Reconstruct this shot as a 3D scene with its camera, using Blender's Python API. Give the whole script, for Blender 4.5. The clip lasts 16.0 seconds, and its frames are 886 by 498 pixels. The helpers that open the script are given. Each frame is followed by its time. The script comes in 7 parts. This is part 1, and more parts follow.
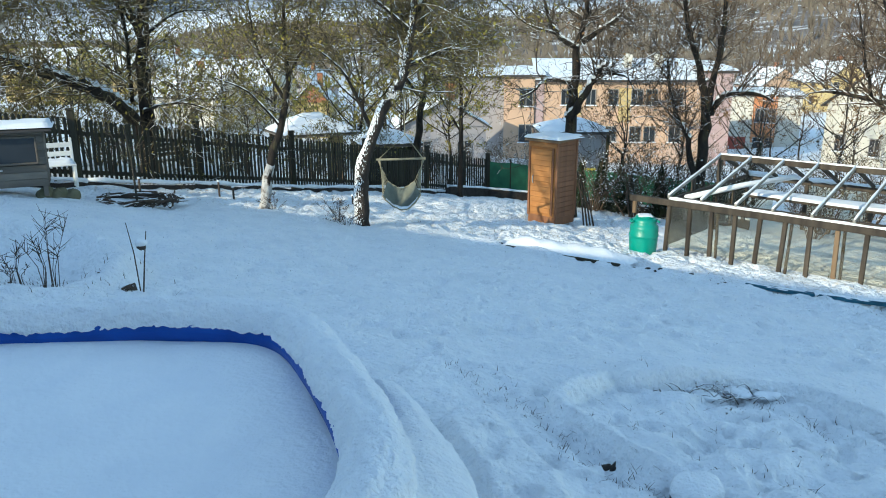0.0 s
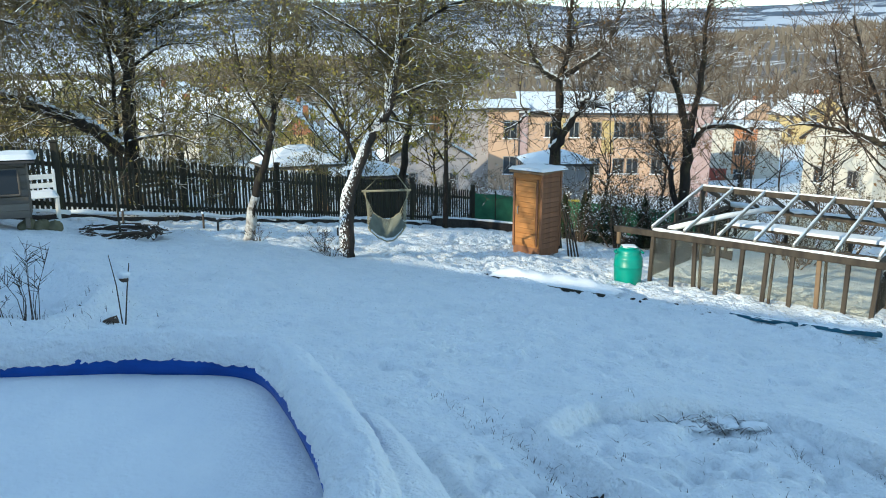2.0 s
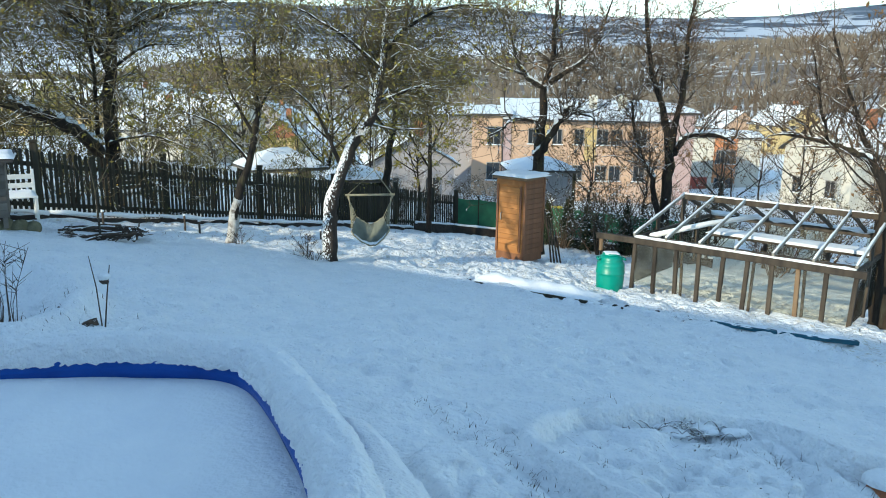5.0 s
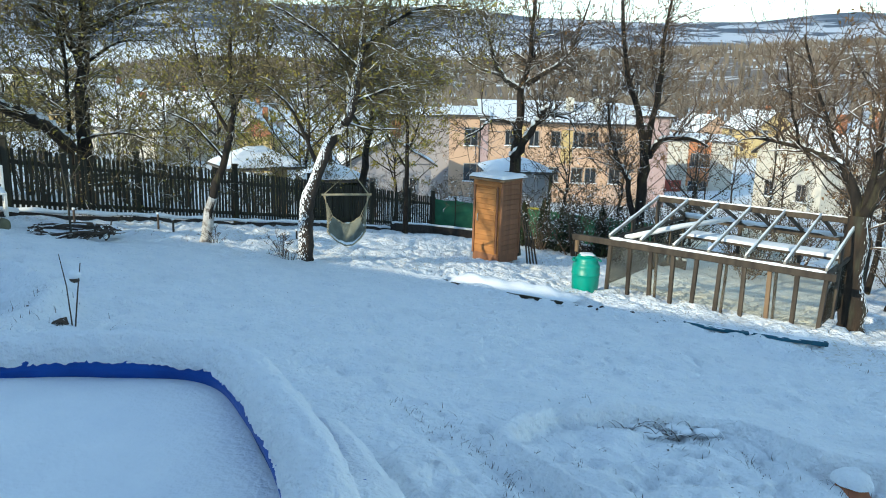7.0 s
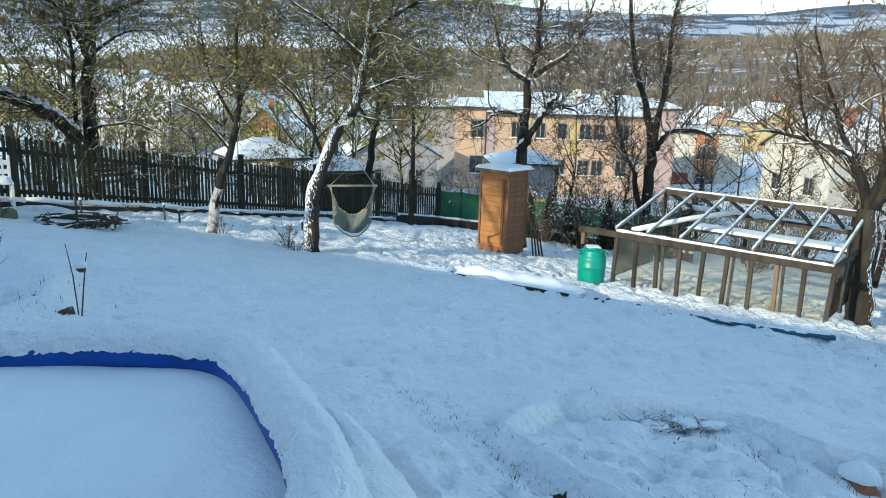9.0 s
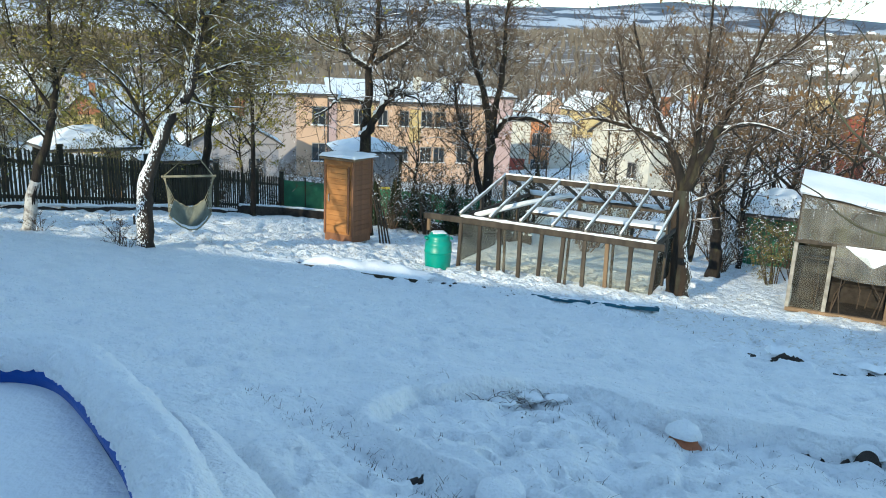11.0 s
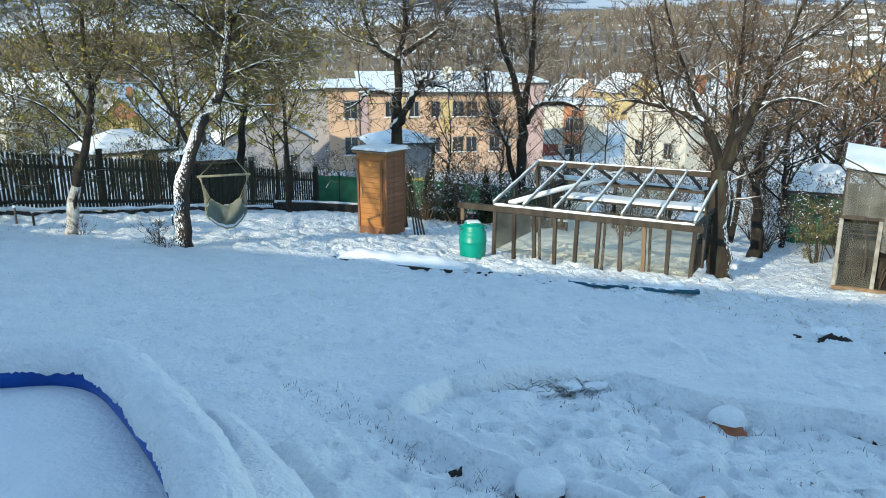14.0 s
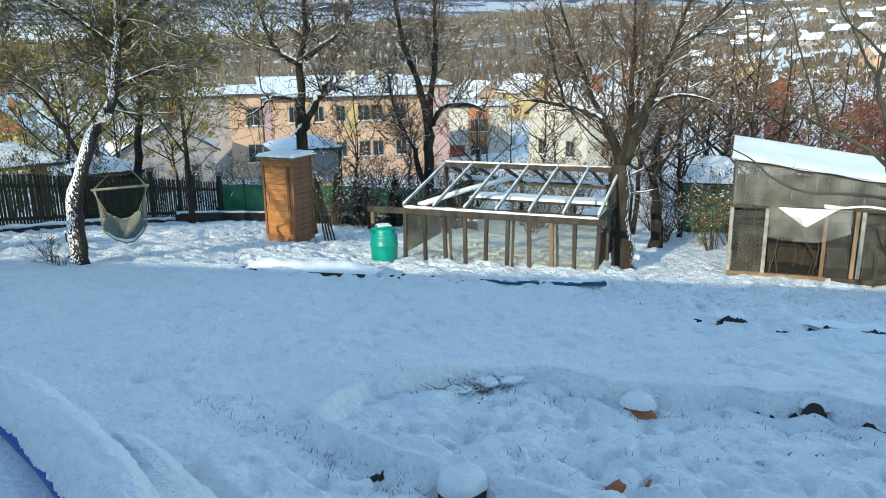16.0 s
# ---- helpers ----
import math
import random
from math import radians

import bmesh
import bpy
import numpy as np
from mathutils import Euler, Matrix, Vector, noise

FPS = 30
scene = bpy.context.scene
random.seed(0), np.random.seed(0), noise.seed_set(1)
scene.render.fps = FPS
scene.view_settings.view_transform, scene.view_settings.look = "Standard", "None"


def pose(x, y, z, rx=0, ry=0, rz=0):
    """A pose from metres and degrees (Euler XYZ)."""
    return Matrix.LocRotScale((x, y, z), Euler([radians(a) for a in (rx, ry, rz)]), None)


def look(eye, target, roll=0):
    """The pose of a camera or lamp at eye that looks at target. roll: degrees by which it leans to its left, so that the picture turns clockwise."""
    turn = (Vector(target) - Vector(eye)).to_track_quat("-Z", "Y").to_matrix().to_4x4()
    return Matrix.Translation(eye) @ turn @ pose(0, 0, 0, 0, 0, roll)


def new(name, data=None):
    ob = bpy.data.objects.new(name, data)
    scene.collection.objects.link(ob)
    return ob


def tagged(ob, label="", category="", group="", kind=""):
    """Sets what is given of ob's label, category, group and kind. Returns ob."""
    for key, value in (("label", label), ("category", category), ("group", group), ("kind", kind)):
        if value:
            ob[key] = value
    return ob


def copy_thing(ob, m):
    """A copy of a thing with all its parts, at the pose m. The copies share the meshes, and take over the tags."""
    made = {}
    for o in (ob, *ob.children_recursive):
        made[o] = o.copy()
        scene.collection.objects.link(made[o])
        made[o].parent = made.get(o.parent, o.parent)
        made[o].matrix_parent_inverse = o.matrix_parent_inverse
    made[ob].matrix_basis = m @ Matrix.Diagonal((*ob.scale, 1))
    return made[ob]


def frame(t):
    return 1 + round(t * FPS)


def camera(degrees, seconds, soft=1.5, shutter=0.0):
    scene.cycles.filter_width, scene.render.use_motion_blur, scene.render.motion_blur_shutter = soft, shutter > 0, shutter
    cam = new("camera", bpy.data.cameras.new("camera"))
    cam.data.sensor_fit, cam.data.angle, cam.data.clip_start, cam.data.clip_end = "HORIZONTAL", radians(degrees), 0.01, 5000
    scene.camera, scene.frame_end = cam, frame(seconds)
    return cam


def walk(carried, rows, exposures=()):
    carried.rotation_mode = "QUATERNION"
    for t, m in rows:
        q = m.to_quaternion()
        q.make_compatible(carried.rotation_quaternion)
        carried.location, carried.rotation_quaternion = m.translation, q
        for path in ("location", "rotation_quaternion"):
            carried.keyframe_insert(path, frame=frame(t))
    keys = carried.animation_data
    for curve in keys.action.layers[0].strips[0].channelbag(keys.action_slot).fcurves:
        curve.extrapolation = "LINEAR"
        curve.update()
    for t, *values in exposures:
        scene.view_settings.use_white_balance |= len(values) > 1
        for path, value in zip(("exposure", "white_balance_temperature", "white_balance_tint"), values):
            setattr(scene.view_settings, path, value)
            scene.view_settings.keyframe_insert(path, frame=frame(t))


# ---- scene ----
# The camera stands on a garden slope and turns where it is.
cam = camera(62.5, 16.0, soft=1.0)
PATH = [
    (0.0, 0.019, -0.007, 1.610, 74.65, 0.06, 4.46),
    (0.5, 0.005, 0.008, 1.608, 75.20, 0.21, 5.21),
    (1.0, 0.007, -0.010, 1.617, 74.62, 0.17, 5.18),
    (1.5, 0.012, 0.015, 1.608, 76.57, 0.15, 4.76),
    (2.0, 0.016, -0.005, 1.607, 77.11, -0.06, 3.30),
    (2.5, 0.011, -0.015, 1.610, 77.15, -0.40, 2.53),
    (3.0, 0.009, -0.013, 1.608, 76.92, -0.48, 2.61),
    (3.5, 0.011, -0.019, 1.615, 77.18, -0.47, 2.71),
    (4.0, 0.007, -0.007, 1.608, 77.29, -0.61, 2.50),
    (6.5, -0.004, -0.003, 1.604, 77.82, -1.50, 0.89),
    (7.0, 0.000, -0.000, 1.600, 77.61, -1.68, 0.36),
    (7.5, -0.003, 0.000, 1.604, 77.57, -1.71, 0.81),
    (8.0, -0.004, 0.004, 1.598, 77.42, -1.82, 0.94),
    (10.5, -0.018, 0.032, 1.586, 76.45, -2.06, -0.75),
    (11.0, -0.023, 0.024, 1.594, 76.48, -2.66, -11.31),
    (11.5, -0.032, 0.084, 1.558, 76.47, -3.21, -26.16),
    (12.0, -0.064, 0.079, 1.551, 75.61, -3.19, -26.81),
    (12.5, -0.040, 0.077, 1.562, 73.92, -1.15, -18.84),
    (13.0, -0.001, 0.057, 1.574, 73.67, 0.03, -12.24),
    (13.5, 0.018, 0.044, 1.584, 74.33, 0.46, -8.66),
    (14.0, 0.017, 0.062, 1.591, 75.61, -0.03, -9.01),
    (14.5, -0.001, 0.036, 1.615, 77.07, -0.06, -8.15),
    (15.0, 0.005, 0.015, 1.610, 77.90, -0.63, -11.28),
    (15.5, 0.014, 0.044, 1.595, 76.70, 0.12, -15.31),
    (16.0, 0.022, 0.066, 1.581, 75.80, 0.89, -16.36),
]
walk(cam, [(t, pose(x, y, z, rx, ry, rz)) for t, x, y, z, rx, ry, rz in PATH], [(0.0, 1.41, 6750, -1.0), (4.0, 1.35, 6750, -1.0), (10.5, 1.37, 6750, -1.0), (12.0, 1.32, 6750, -1.0), (14.0, 1.37, 6750, -1.0), (14.5, 1.31, 6750, -1.0), (15.0, 1.24, 6750, -1.0), (15.5, 1.32, 6750, -1.0), (16.0, 1.33, 6750, -1.0)])

# ---- world, sun ----
SUN = Vector((-0.62, -0.68, 0.315)).normalized()
world = bpy.data.worlds.new("sky")
scene.world = world
world.use_nodes = True
wn = world.node_tree
sky = wn.nodes.new("ShaderNodeTexSky")
sky.sky_type = "NISHITA"
sky.sun_disc = False
sky.sun_elevation = math.asin(SUN.z)
sky.sun_rotation = math.atan2(SUN.x, SUN.y)
sky.air_density = 1.0
sky.dust_density = 0.0
sky.ozone_density = 1.0
bg = wn.nodes["Background"]
bg.inputs["Strength"].default_value = 0.15
wn.links.new(sky.outputs["Color"], bg.inputs["Color"])
sun = new("sun", bpy.data.lights.new("sun", "SUN"))
sun.data.energy = 1.98
sun.data.angle = radians(0.53)
sun.data.color = (1.0, 0.89, 0.73)
sun.matrix_world = look(SUN * 50, (0, 0, 0))


# ---- materials ----
def mat(name, col, col2=None, scale=6.0, rough=0.8, bump=0.0, bscale=40.0, detail=4.0, metal=0.0, stretch=(1, 1, 1), per=0.0,
        snow=0.0, lie=(0, 0, 1), snow_scale=9.0, rag=0.9, stain=None, stain_scale=1.2, stain_amount=0.5, spec=0.3):
    """Colour with noise at two scales, an optional stain colour, relief, and snow lying on what faces up."""
    m = bpy.data.materials.new(name)
    m.use_nodes = True
    n, l = m.node_tree.nodes, m.node_tree.links
    b = n["Principled BSDF"]
    b.inputs["Roughness"].default_value = rough
    b.inputs["Metallic"].default_value = metal
    b.inputs["Specular IOR Level"].default_value = spec
    tc = n.new("ShaderNodeTexCoord")
    mp = n.new("ShaderNodeMapping")
    mp.inputs["Scale"].default_value = stretch
    l.new(tc.outputs["Object"], mp.inputs["Vector"])

    def nz(s, d=detail):
        t = n.new("ShaderNodeTexNoise")
        t.inputs["Scale"].default_value = s
        t.inputs["Detail"].default_value = d
        l.new(mp.outputs["Vector"], t.inputs["Vector"])
        return t.outputs["Fac"]

    def mix(fac, a, c):
        x = n.new("ShaderNodeMix")
        x.data_type = "RGBA"
        for sock, v in ((x.inputs[0], fac), (x.inputs[6], a), (x.inputs[7], c)):
            if hasattr(v, "links"):
                l.new(v, sock)
            elif isinstance(v, (int, float)):
                sock.default_value = v
            else:
                sock.default_value = (*v, 1)
        return x.outputs[2]

    def ramp(v, lo, hi):
        r = n.new("ShaderNodeMapRange")
        r.inputs["From Min"].default_value, r.inputs["From Max"].default_value = lo, hi
        l.new(v, r.inputs["Value"])
        return r.outputs["Result"]

    c = mix(ramp(nz(scale), 0.3, 0.7), col, col2 or tuple(v * 0.75 for v in col))
    if stain:
        c = mix(ramp(nz(stain_scale), 0.62 - 0.3 * stain_amount, 0.82 - 0.3 * stain_amount), c, stain)
    if per:
        oi = n.new("ShaderNodeObjectInfo")
        hv = n.new("ShaderNodeHueSaturation")
        r = n.new("ShaderNodeMapRange")
        r.inputs["To Min"].default_value, r.inputs["To Max"].default_value = 1 - per, 1 + per
        l.new(oi.outputs["Random"], r.inputs["Value"])
        l.new(r.outputs["Result"], hv.inputs["Value"])
        l.new(c, hv.inputs["Color"])
        c = hv.outputs["Color"]
    if snow:
        g = n.new("ShaderNodeNewGeometry")
        sx = n.new("ShaderNodeVectorMath")
        sx.operation = "DOT_PRODUCT"
        sx.inputs[1].default_value = Vector(lie).normalized()
        l.new(g.outputs["Normal"], sx.inputs[0])
        ad = n.new("ShaderNodeMath")
        ad.operation = "MULTIPLY_ADD"
        ad.inputs[1].default_value = rag
        l.new(nz(snow_scale, 4.0), ad.inputs[0])
        l.new(sx.outputs["Value"], ad.inputs[2])
        c = mix(ramp(ad.outputs[0], 1.0 + rag / 2 - snow, 1.15 + rag / 2 - snow), c, (0.79, 0.81, 0.83))
    l.new(c, b.inputs["Base Color"])
    if bump:
        bp = n.new("ShaderNodeBump")
        bp.inputs["Strength"].default_value = bump
        bp.inputs["Distance"].default_value = 0.02
        l.new(nz(bscale), bp.inputs["Height"])
        l.new(bp.outputs["Normal"], b.inputs["Normal"])
    return m


def glass_mat(name, tint=(0.9, 0.95, 0.93), rough=0.05, dirt=0.25):
    """A thin old pane: mostly clear, dusty in patches."""
    m = bpy.data.materials.new(name)
    m.use_nodes = True
    n, l = m.node_tree.nodes, m.node_tree.links
    out = n["Material Output"]
    tr = n.new("ShaderNodeBsdfTransparent")
    tr.inputs["Color"].default_value = (*tint, 1)
    gl = n.new("ShaderNodeBsdfGlossy")
    gl.inputs["Roughness"].default_value = rough
    df = n.new("ShaderNodeBsdfDiffuse")
    df.inputs["Color"].default_value = (0.50, 0.49, 0.44, 1)
    fr = n.new("ShaderNodeFresnel")
    m1, m2 = n.new("ShaderNodeMixShader"), n.new("ShaderNodeMixShader")
    l.new(fr.outputs[0], m1.inputs[0])
    l.new(tr.outputs[0], m1.inputs[1])
    l.new(gl.outputs[0], m1.inputs[2])
    tc = n.new("ShaderNodeTexCoord")
    t = n.new("ShaderNodeTexNoise")
    t.inputs["Scale"].default_value = 3.0
    l.new(tc.outputs["Object"], t.inputs["Vector"])
    r = n.new("ShaderNodeMapRange")
    r.inputs["From Min"].default_value, r.inputs["From Max"].default_value = 0.35, 0.75
    r.inputs["To Max"].default_value = dirt * 2
    r.inputs["To Min"].default_value = dirt * 0.4
    l.new(t.outputs["Fac"], r.inputs["Value"])
    l.new(r.outputs["Result"], m2.inputs[0])
    l.new(m1.outputs[0], m2.inputs[1])
    l.new(df.outputs[0], m2.inputs[2])
    l.new(m2.outputs[0], out.inputs["Surface"])
    return m


SNOWC, SNOWD = (0.79, 0.81, 0.83), (0.73, 0.76, 0.80)
SNOW = mat("snow", SNOWC, SNOWD, 4, 0.65, 0.6, 34, spec=0.2)
SNOW_FLUFFY = mat("snow_crumbly", SNOWC, SNOWD, 14, 0.7, 1.0, 48, spec=0.15)
BARK = mat("bark", (0.027, 0.021, 0.017), (0.012, 0.010, 0.009), 12, 0.9, 1.0, 34, stretch=(1, 1, 0.3), stain=(0.06, 0.055, 0.028), stain_scale=7, stain_amount=0.25, snow=0.12, lie=(-0.3, -0.1, 0.9), snow_scale=14)
BARK_OLD = mat("furrowed_bark", (0.046, 0.031, 0.021), (0.02, 0.016, 0.013), 9, 0.9, 1.0, 26, stretch=(1, 1, 0.3), stain=(0.05, 0.05, 0.035), stain_scale=5, stain_amount=0.4, snow=0.16, lie=(0.75, -0.45, 0.35), snow_scale=34, rag=1.8)
BARK_SNOWY = mat("bark_snowy", (0.05, 0.038, 0.03), (0.02, 0.016, 0.014), 12, 0.9, 0.8, 45, stretch=(1, 1, 0.5), snow=0.36, lie=(-0.62, -0.5, 0.6), snow_scale=52, rag=3.0)
BARK_YOUNG = mat("bark_young", (0.045, 0.042, 0.034), (0.024, 0.022, 0.019), 15, 0.75, 0.5, 60, stretch=(1, 1, 0.4), stain=(0.075, 0.075, 0.045), stain_scale=6)
LIMEWASH = mat("limewashed_bark", (0.52, 0.52, 0.51), (0.30, 0.28, 0.26), 14, 0.9, 1.0, 30, stain=(0.085, 0.065, 0.05), stain_scale=9, stain_amount=0.42)
TWIG = mat("twigs", (0.09, 0.068, 0.048), (0.03, 0.023, 0.019), 3, 0.9, snow=0.20, snow_scale=5)
TWIG_BROWN = mat("twigs_brown", (0.135, 0.092, 0.062), (0.04, 0.03, 0.025), 5, 0.9, snow=0.22, snow_scale=5)
TWIG_LICHEN = mat("twigs_lichen", (0.165, 0.13, 0.065), (0.03, 0.025, 0.018), 3, 0.9, snow=0.2, snow_scale=5)
LEAF_GREEN = mat("late_leaves", (0.15, 0.155, 0.034), (0.30, 0.22, 0.05), 2, 0.7)
LEAF_BROWN = mat("dry_leaves", (0.20, 0.11, 0.04), (0.11, 0.06, 0.03), 2, 0.8)
LEAF_BUSH = mat("bush_leaves", (0.10, 0.10, 0.035), (0.19, 0.15, 0.06), 2, 0.75, snow=0.12, snow_scale=8)
LEAF_RED = mat("red_leaves", (0.21, 0.055, 0.04), (0.11, 0.045, 0.035), 2, 0.7)
LEAF_SNOWY = mat("snow_dusted_leaves", (0.10, 0.075, 0.045), (0.045, 0.045, 0.025), 3, 0.85, snow=0.45, snow_scale=7)
LEAF_DARK = mat("evergreen_leaves", (0.035, 0.055, 0.025), (0.02, 0.03, 0.016), 3, 0.8, snow=0.1)


WOOD_DARK = mat("tarred_wood", (0.024, 0.022, 0.018), (0.04, 0.037, 0.024), 5, 0.85, 0.5, 40, stretch=(1, 1, 0.15), per=0.25, stain=(0.07, 0.07, 0.025), stain_scale=2.5, stain_amount=0.4)
WOOD_OLD = mat("weathered_wood", (0.085, 0.068, 0.052), (0.032, 0.026, 0.022), 8, 0.85, 0.6, 40, stretch=(1, 1, 0.15), per=0.2)
WOOD_SHED = mat("stained_pine", (0.42, 0.19, 0.065), (0.33, 0.14, 0.045), 6, 0.6, 0.35, 30, stretch=(0.2, 0.2, 1), per=0.14, stain=(0.22, 0.085, 0.03), stain_scale=2.0, stain_amount=0.25)
WOOD_RED = mat("brown_painted_wood", (0.26, 0.12, 0.06), (0.18, 0.08, 0.045), 7, 0.7, 0.4, 40, stretch=(1, 1, 0.2), per=0.15)
WOOD_GREY = mat("grey_boards", (0.17, 0.15, 0.13), (0.10, 0.09, 0.08), 7, 0.85, 0.5, 40, stretch=(0.2, 0.2, 1), per=0.2)
WOOD_TAN = mat("tan_wood", (0.24, 0.16, 0.095), (0.16, 0.105, 0.065), 8, 0.8, 0.5, 40, stretch=(1, 1, 0.15), per=0.2)
WHITE_PAINT = mat("white_paint", (0.78, 0.78, 0.76), (0.66, 0.66, 0.64), 6, 0.6, 0.2, 40)
POOL_BLUE = mat("pool_vinyl", (0.006, 0.085, 0.40), (0.005, 0.06, 0.30), 5, 0.5, 0.2, 20, spec=0.25)
BARREL_GREEN = mat("green_plastic", (0.0, 0.27, 0.20), (0.0, 0.22, 0.165), 5, 0.4, 0.1, 20, spec=0.5)
TERRACOTTA = mat("terracotta", (0.50, 0.19, 0.09), (0.36, 0.13, 0.07), 9, 0.85, 0.4, 40)
SOIL = mat("wet_soil", (0.05, 0.042, 0.035), (0.025, 0.02, 0.018), 9, 0.9, 0.8, 40)
PLANK_TEAL = mat("teal_plank", (0.02, 0.11, 0.17), (0.015, 0.07, 0.10), 6, 0.7, 0.3, 30)
STRAW = mat("dry_grass", (0.12, 0.10, 0.06), (0.06, 0.05, 0.035), 4, 0.9)
STEM = mat("dead_stems", (0.09, 0.065, 0.05), (0.05, 0.04, 0.032), 6, 0.9)
GREEN_NET = mat("green_netting", (0.045, 0.19, 0.10), (0.028, 0.11, 0.065), 3, 0.8, 0.3, 60)
ZINC = mat("galvanised_wire", (0.42, 0.44, 0.46), (0.32, 0.34, 0.36), 10, 0.45, 0.1, 30, metal=0.7)
TANK_WHITE = mat("tank_plastic", (0.27, 0.29, 0.28), (0.21, 0.23, 0.22), 4, 0.5, 0.1, 20)
CLOTH = mat("faded_canvas", (0.21, 0.225, 0.19), (0.14, 0.155, 0.13), 7, 0.95, 0.6, 80)
ROPE = mat("hemp_rope", (0.30, 0.28, 0.20), (0.2, 0.18, 0.13), 12, 0.95, 0.3, 80)
PLASTER_PINK = mat("apricot_plaster", (0.54, 0.36, 0.25), (0.47, 0.31, 0.215), 0.5, 0.9, 0.3, 8, stain=(0.46, 0.33, 0.26), stain_scale=0.3, stain_amount=0.3)
PLASTER_ROSE = mat("rose_plaster", (0.42, 0.30, 0.29), (0.38, 0.27, 0.26), 0.5, 0.9, 0.3, 8)
PLASTER_GREY = mat("grey_plaster", (0.34, 0.31, 0.31), (0.29, 0.27, 0.27), 0.5, 0.9, 0.3, 8)
PLASTER_YELLOW = mat("yellow_plaster", (0.52, 0.39, 0.19), (0.46, 0.34, 0.16), 0.5, 0.9, 0.3, 8)
PLASTER_ORANGE = mat("orange_plaster", (0.52, 0.22, 0.11), (0.45, 0.185, 0.09), 0.5, 0.9, 0.3, 8)
PLASTER_WHITE = mat("white_plaster", (0.56, 0.52, 0.45), (0.48, 0.45, 0.39), 0.5, 0.9, 0.3, 8)
PLASTER_RED = mat("dark_red_plaster", (0.30, 0.07, 0.05), (0.24, 0.055, 0.045), 0.5, 0.9, 0.3, 8)
BRICK_WALL = mat("brick_gable", (0.36, 0.15, 0.08), (0.28, 0.11, 0.06), 3, 0.9, 0.5, 20)
ROOF_DARK = mat("dark_roofing", (0.07, 0.065, 0.065), (0.045, 0.042, 0.042), 3, 0.85, 0.3, 20)
WINDOW_DARK = mat("window_glass", (0.03, 0.035, 0.04), (0.02, 0.024, 0.03), 1, 0.1, spec=0.6)
STEM_SNOWY = mat("snowy_stems", (0.085, 0.065, 0.05), (0.045, 0.035, 0.03), 6, 0.9, snow=0.8, snow_scale=9)
FRAME_GREY = mat("grey_window_frame", (0.30, 0.28, 0.26), (0.22, 0.21, 0.20), 4, 0.7)
RAFTER_WOOD = mat("silvered_rafter", (0.36, 0.34, 0.30), (0.20, 0.18, 0.155), 9, 0.8, 0.4, 40)
GLASS = glass_mat("old_glass", tint=(0.88, 0.87, 0.80), dirt=0.03)
FILM = glass_mat("greenhouse_film", tint=(0.82, 0.83, 0.82), rough=0.6, dirt=0.15)


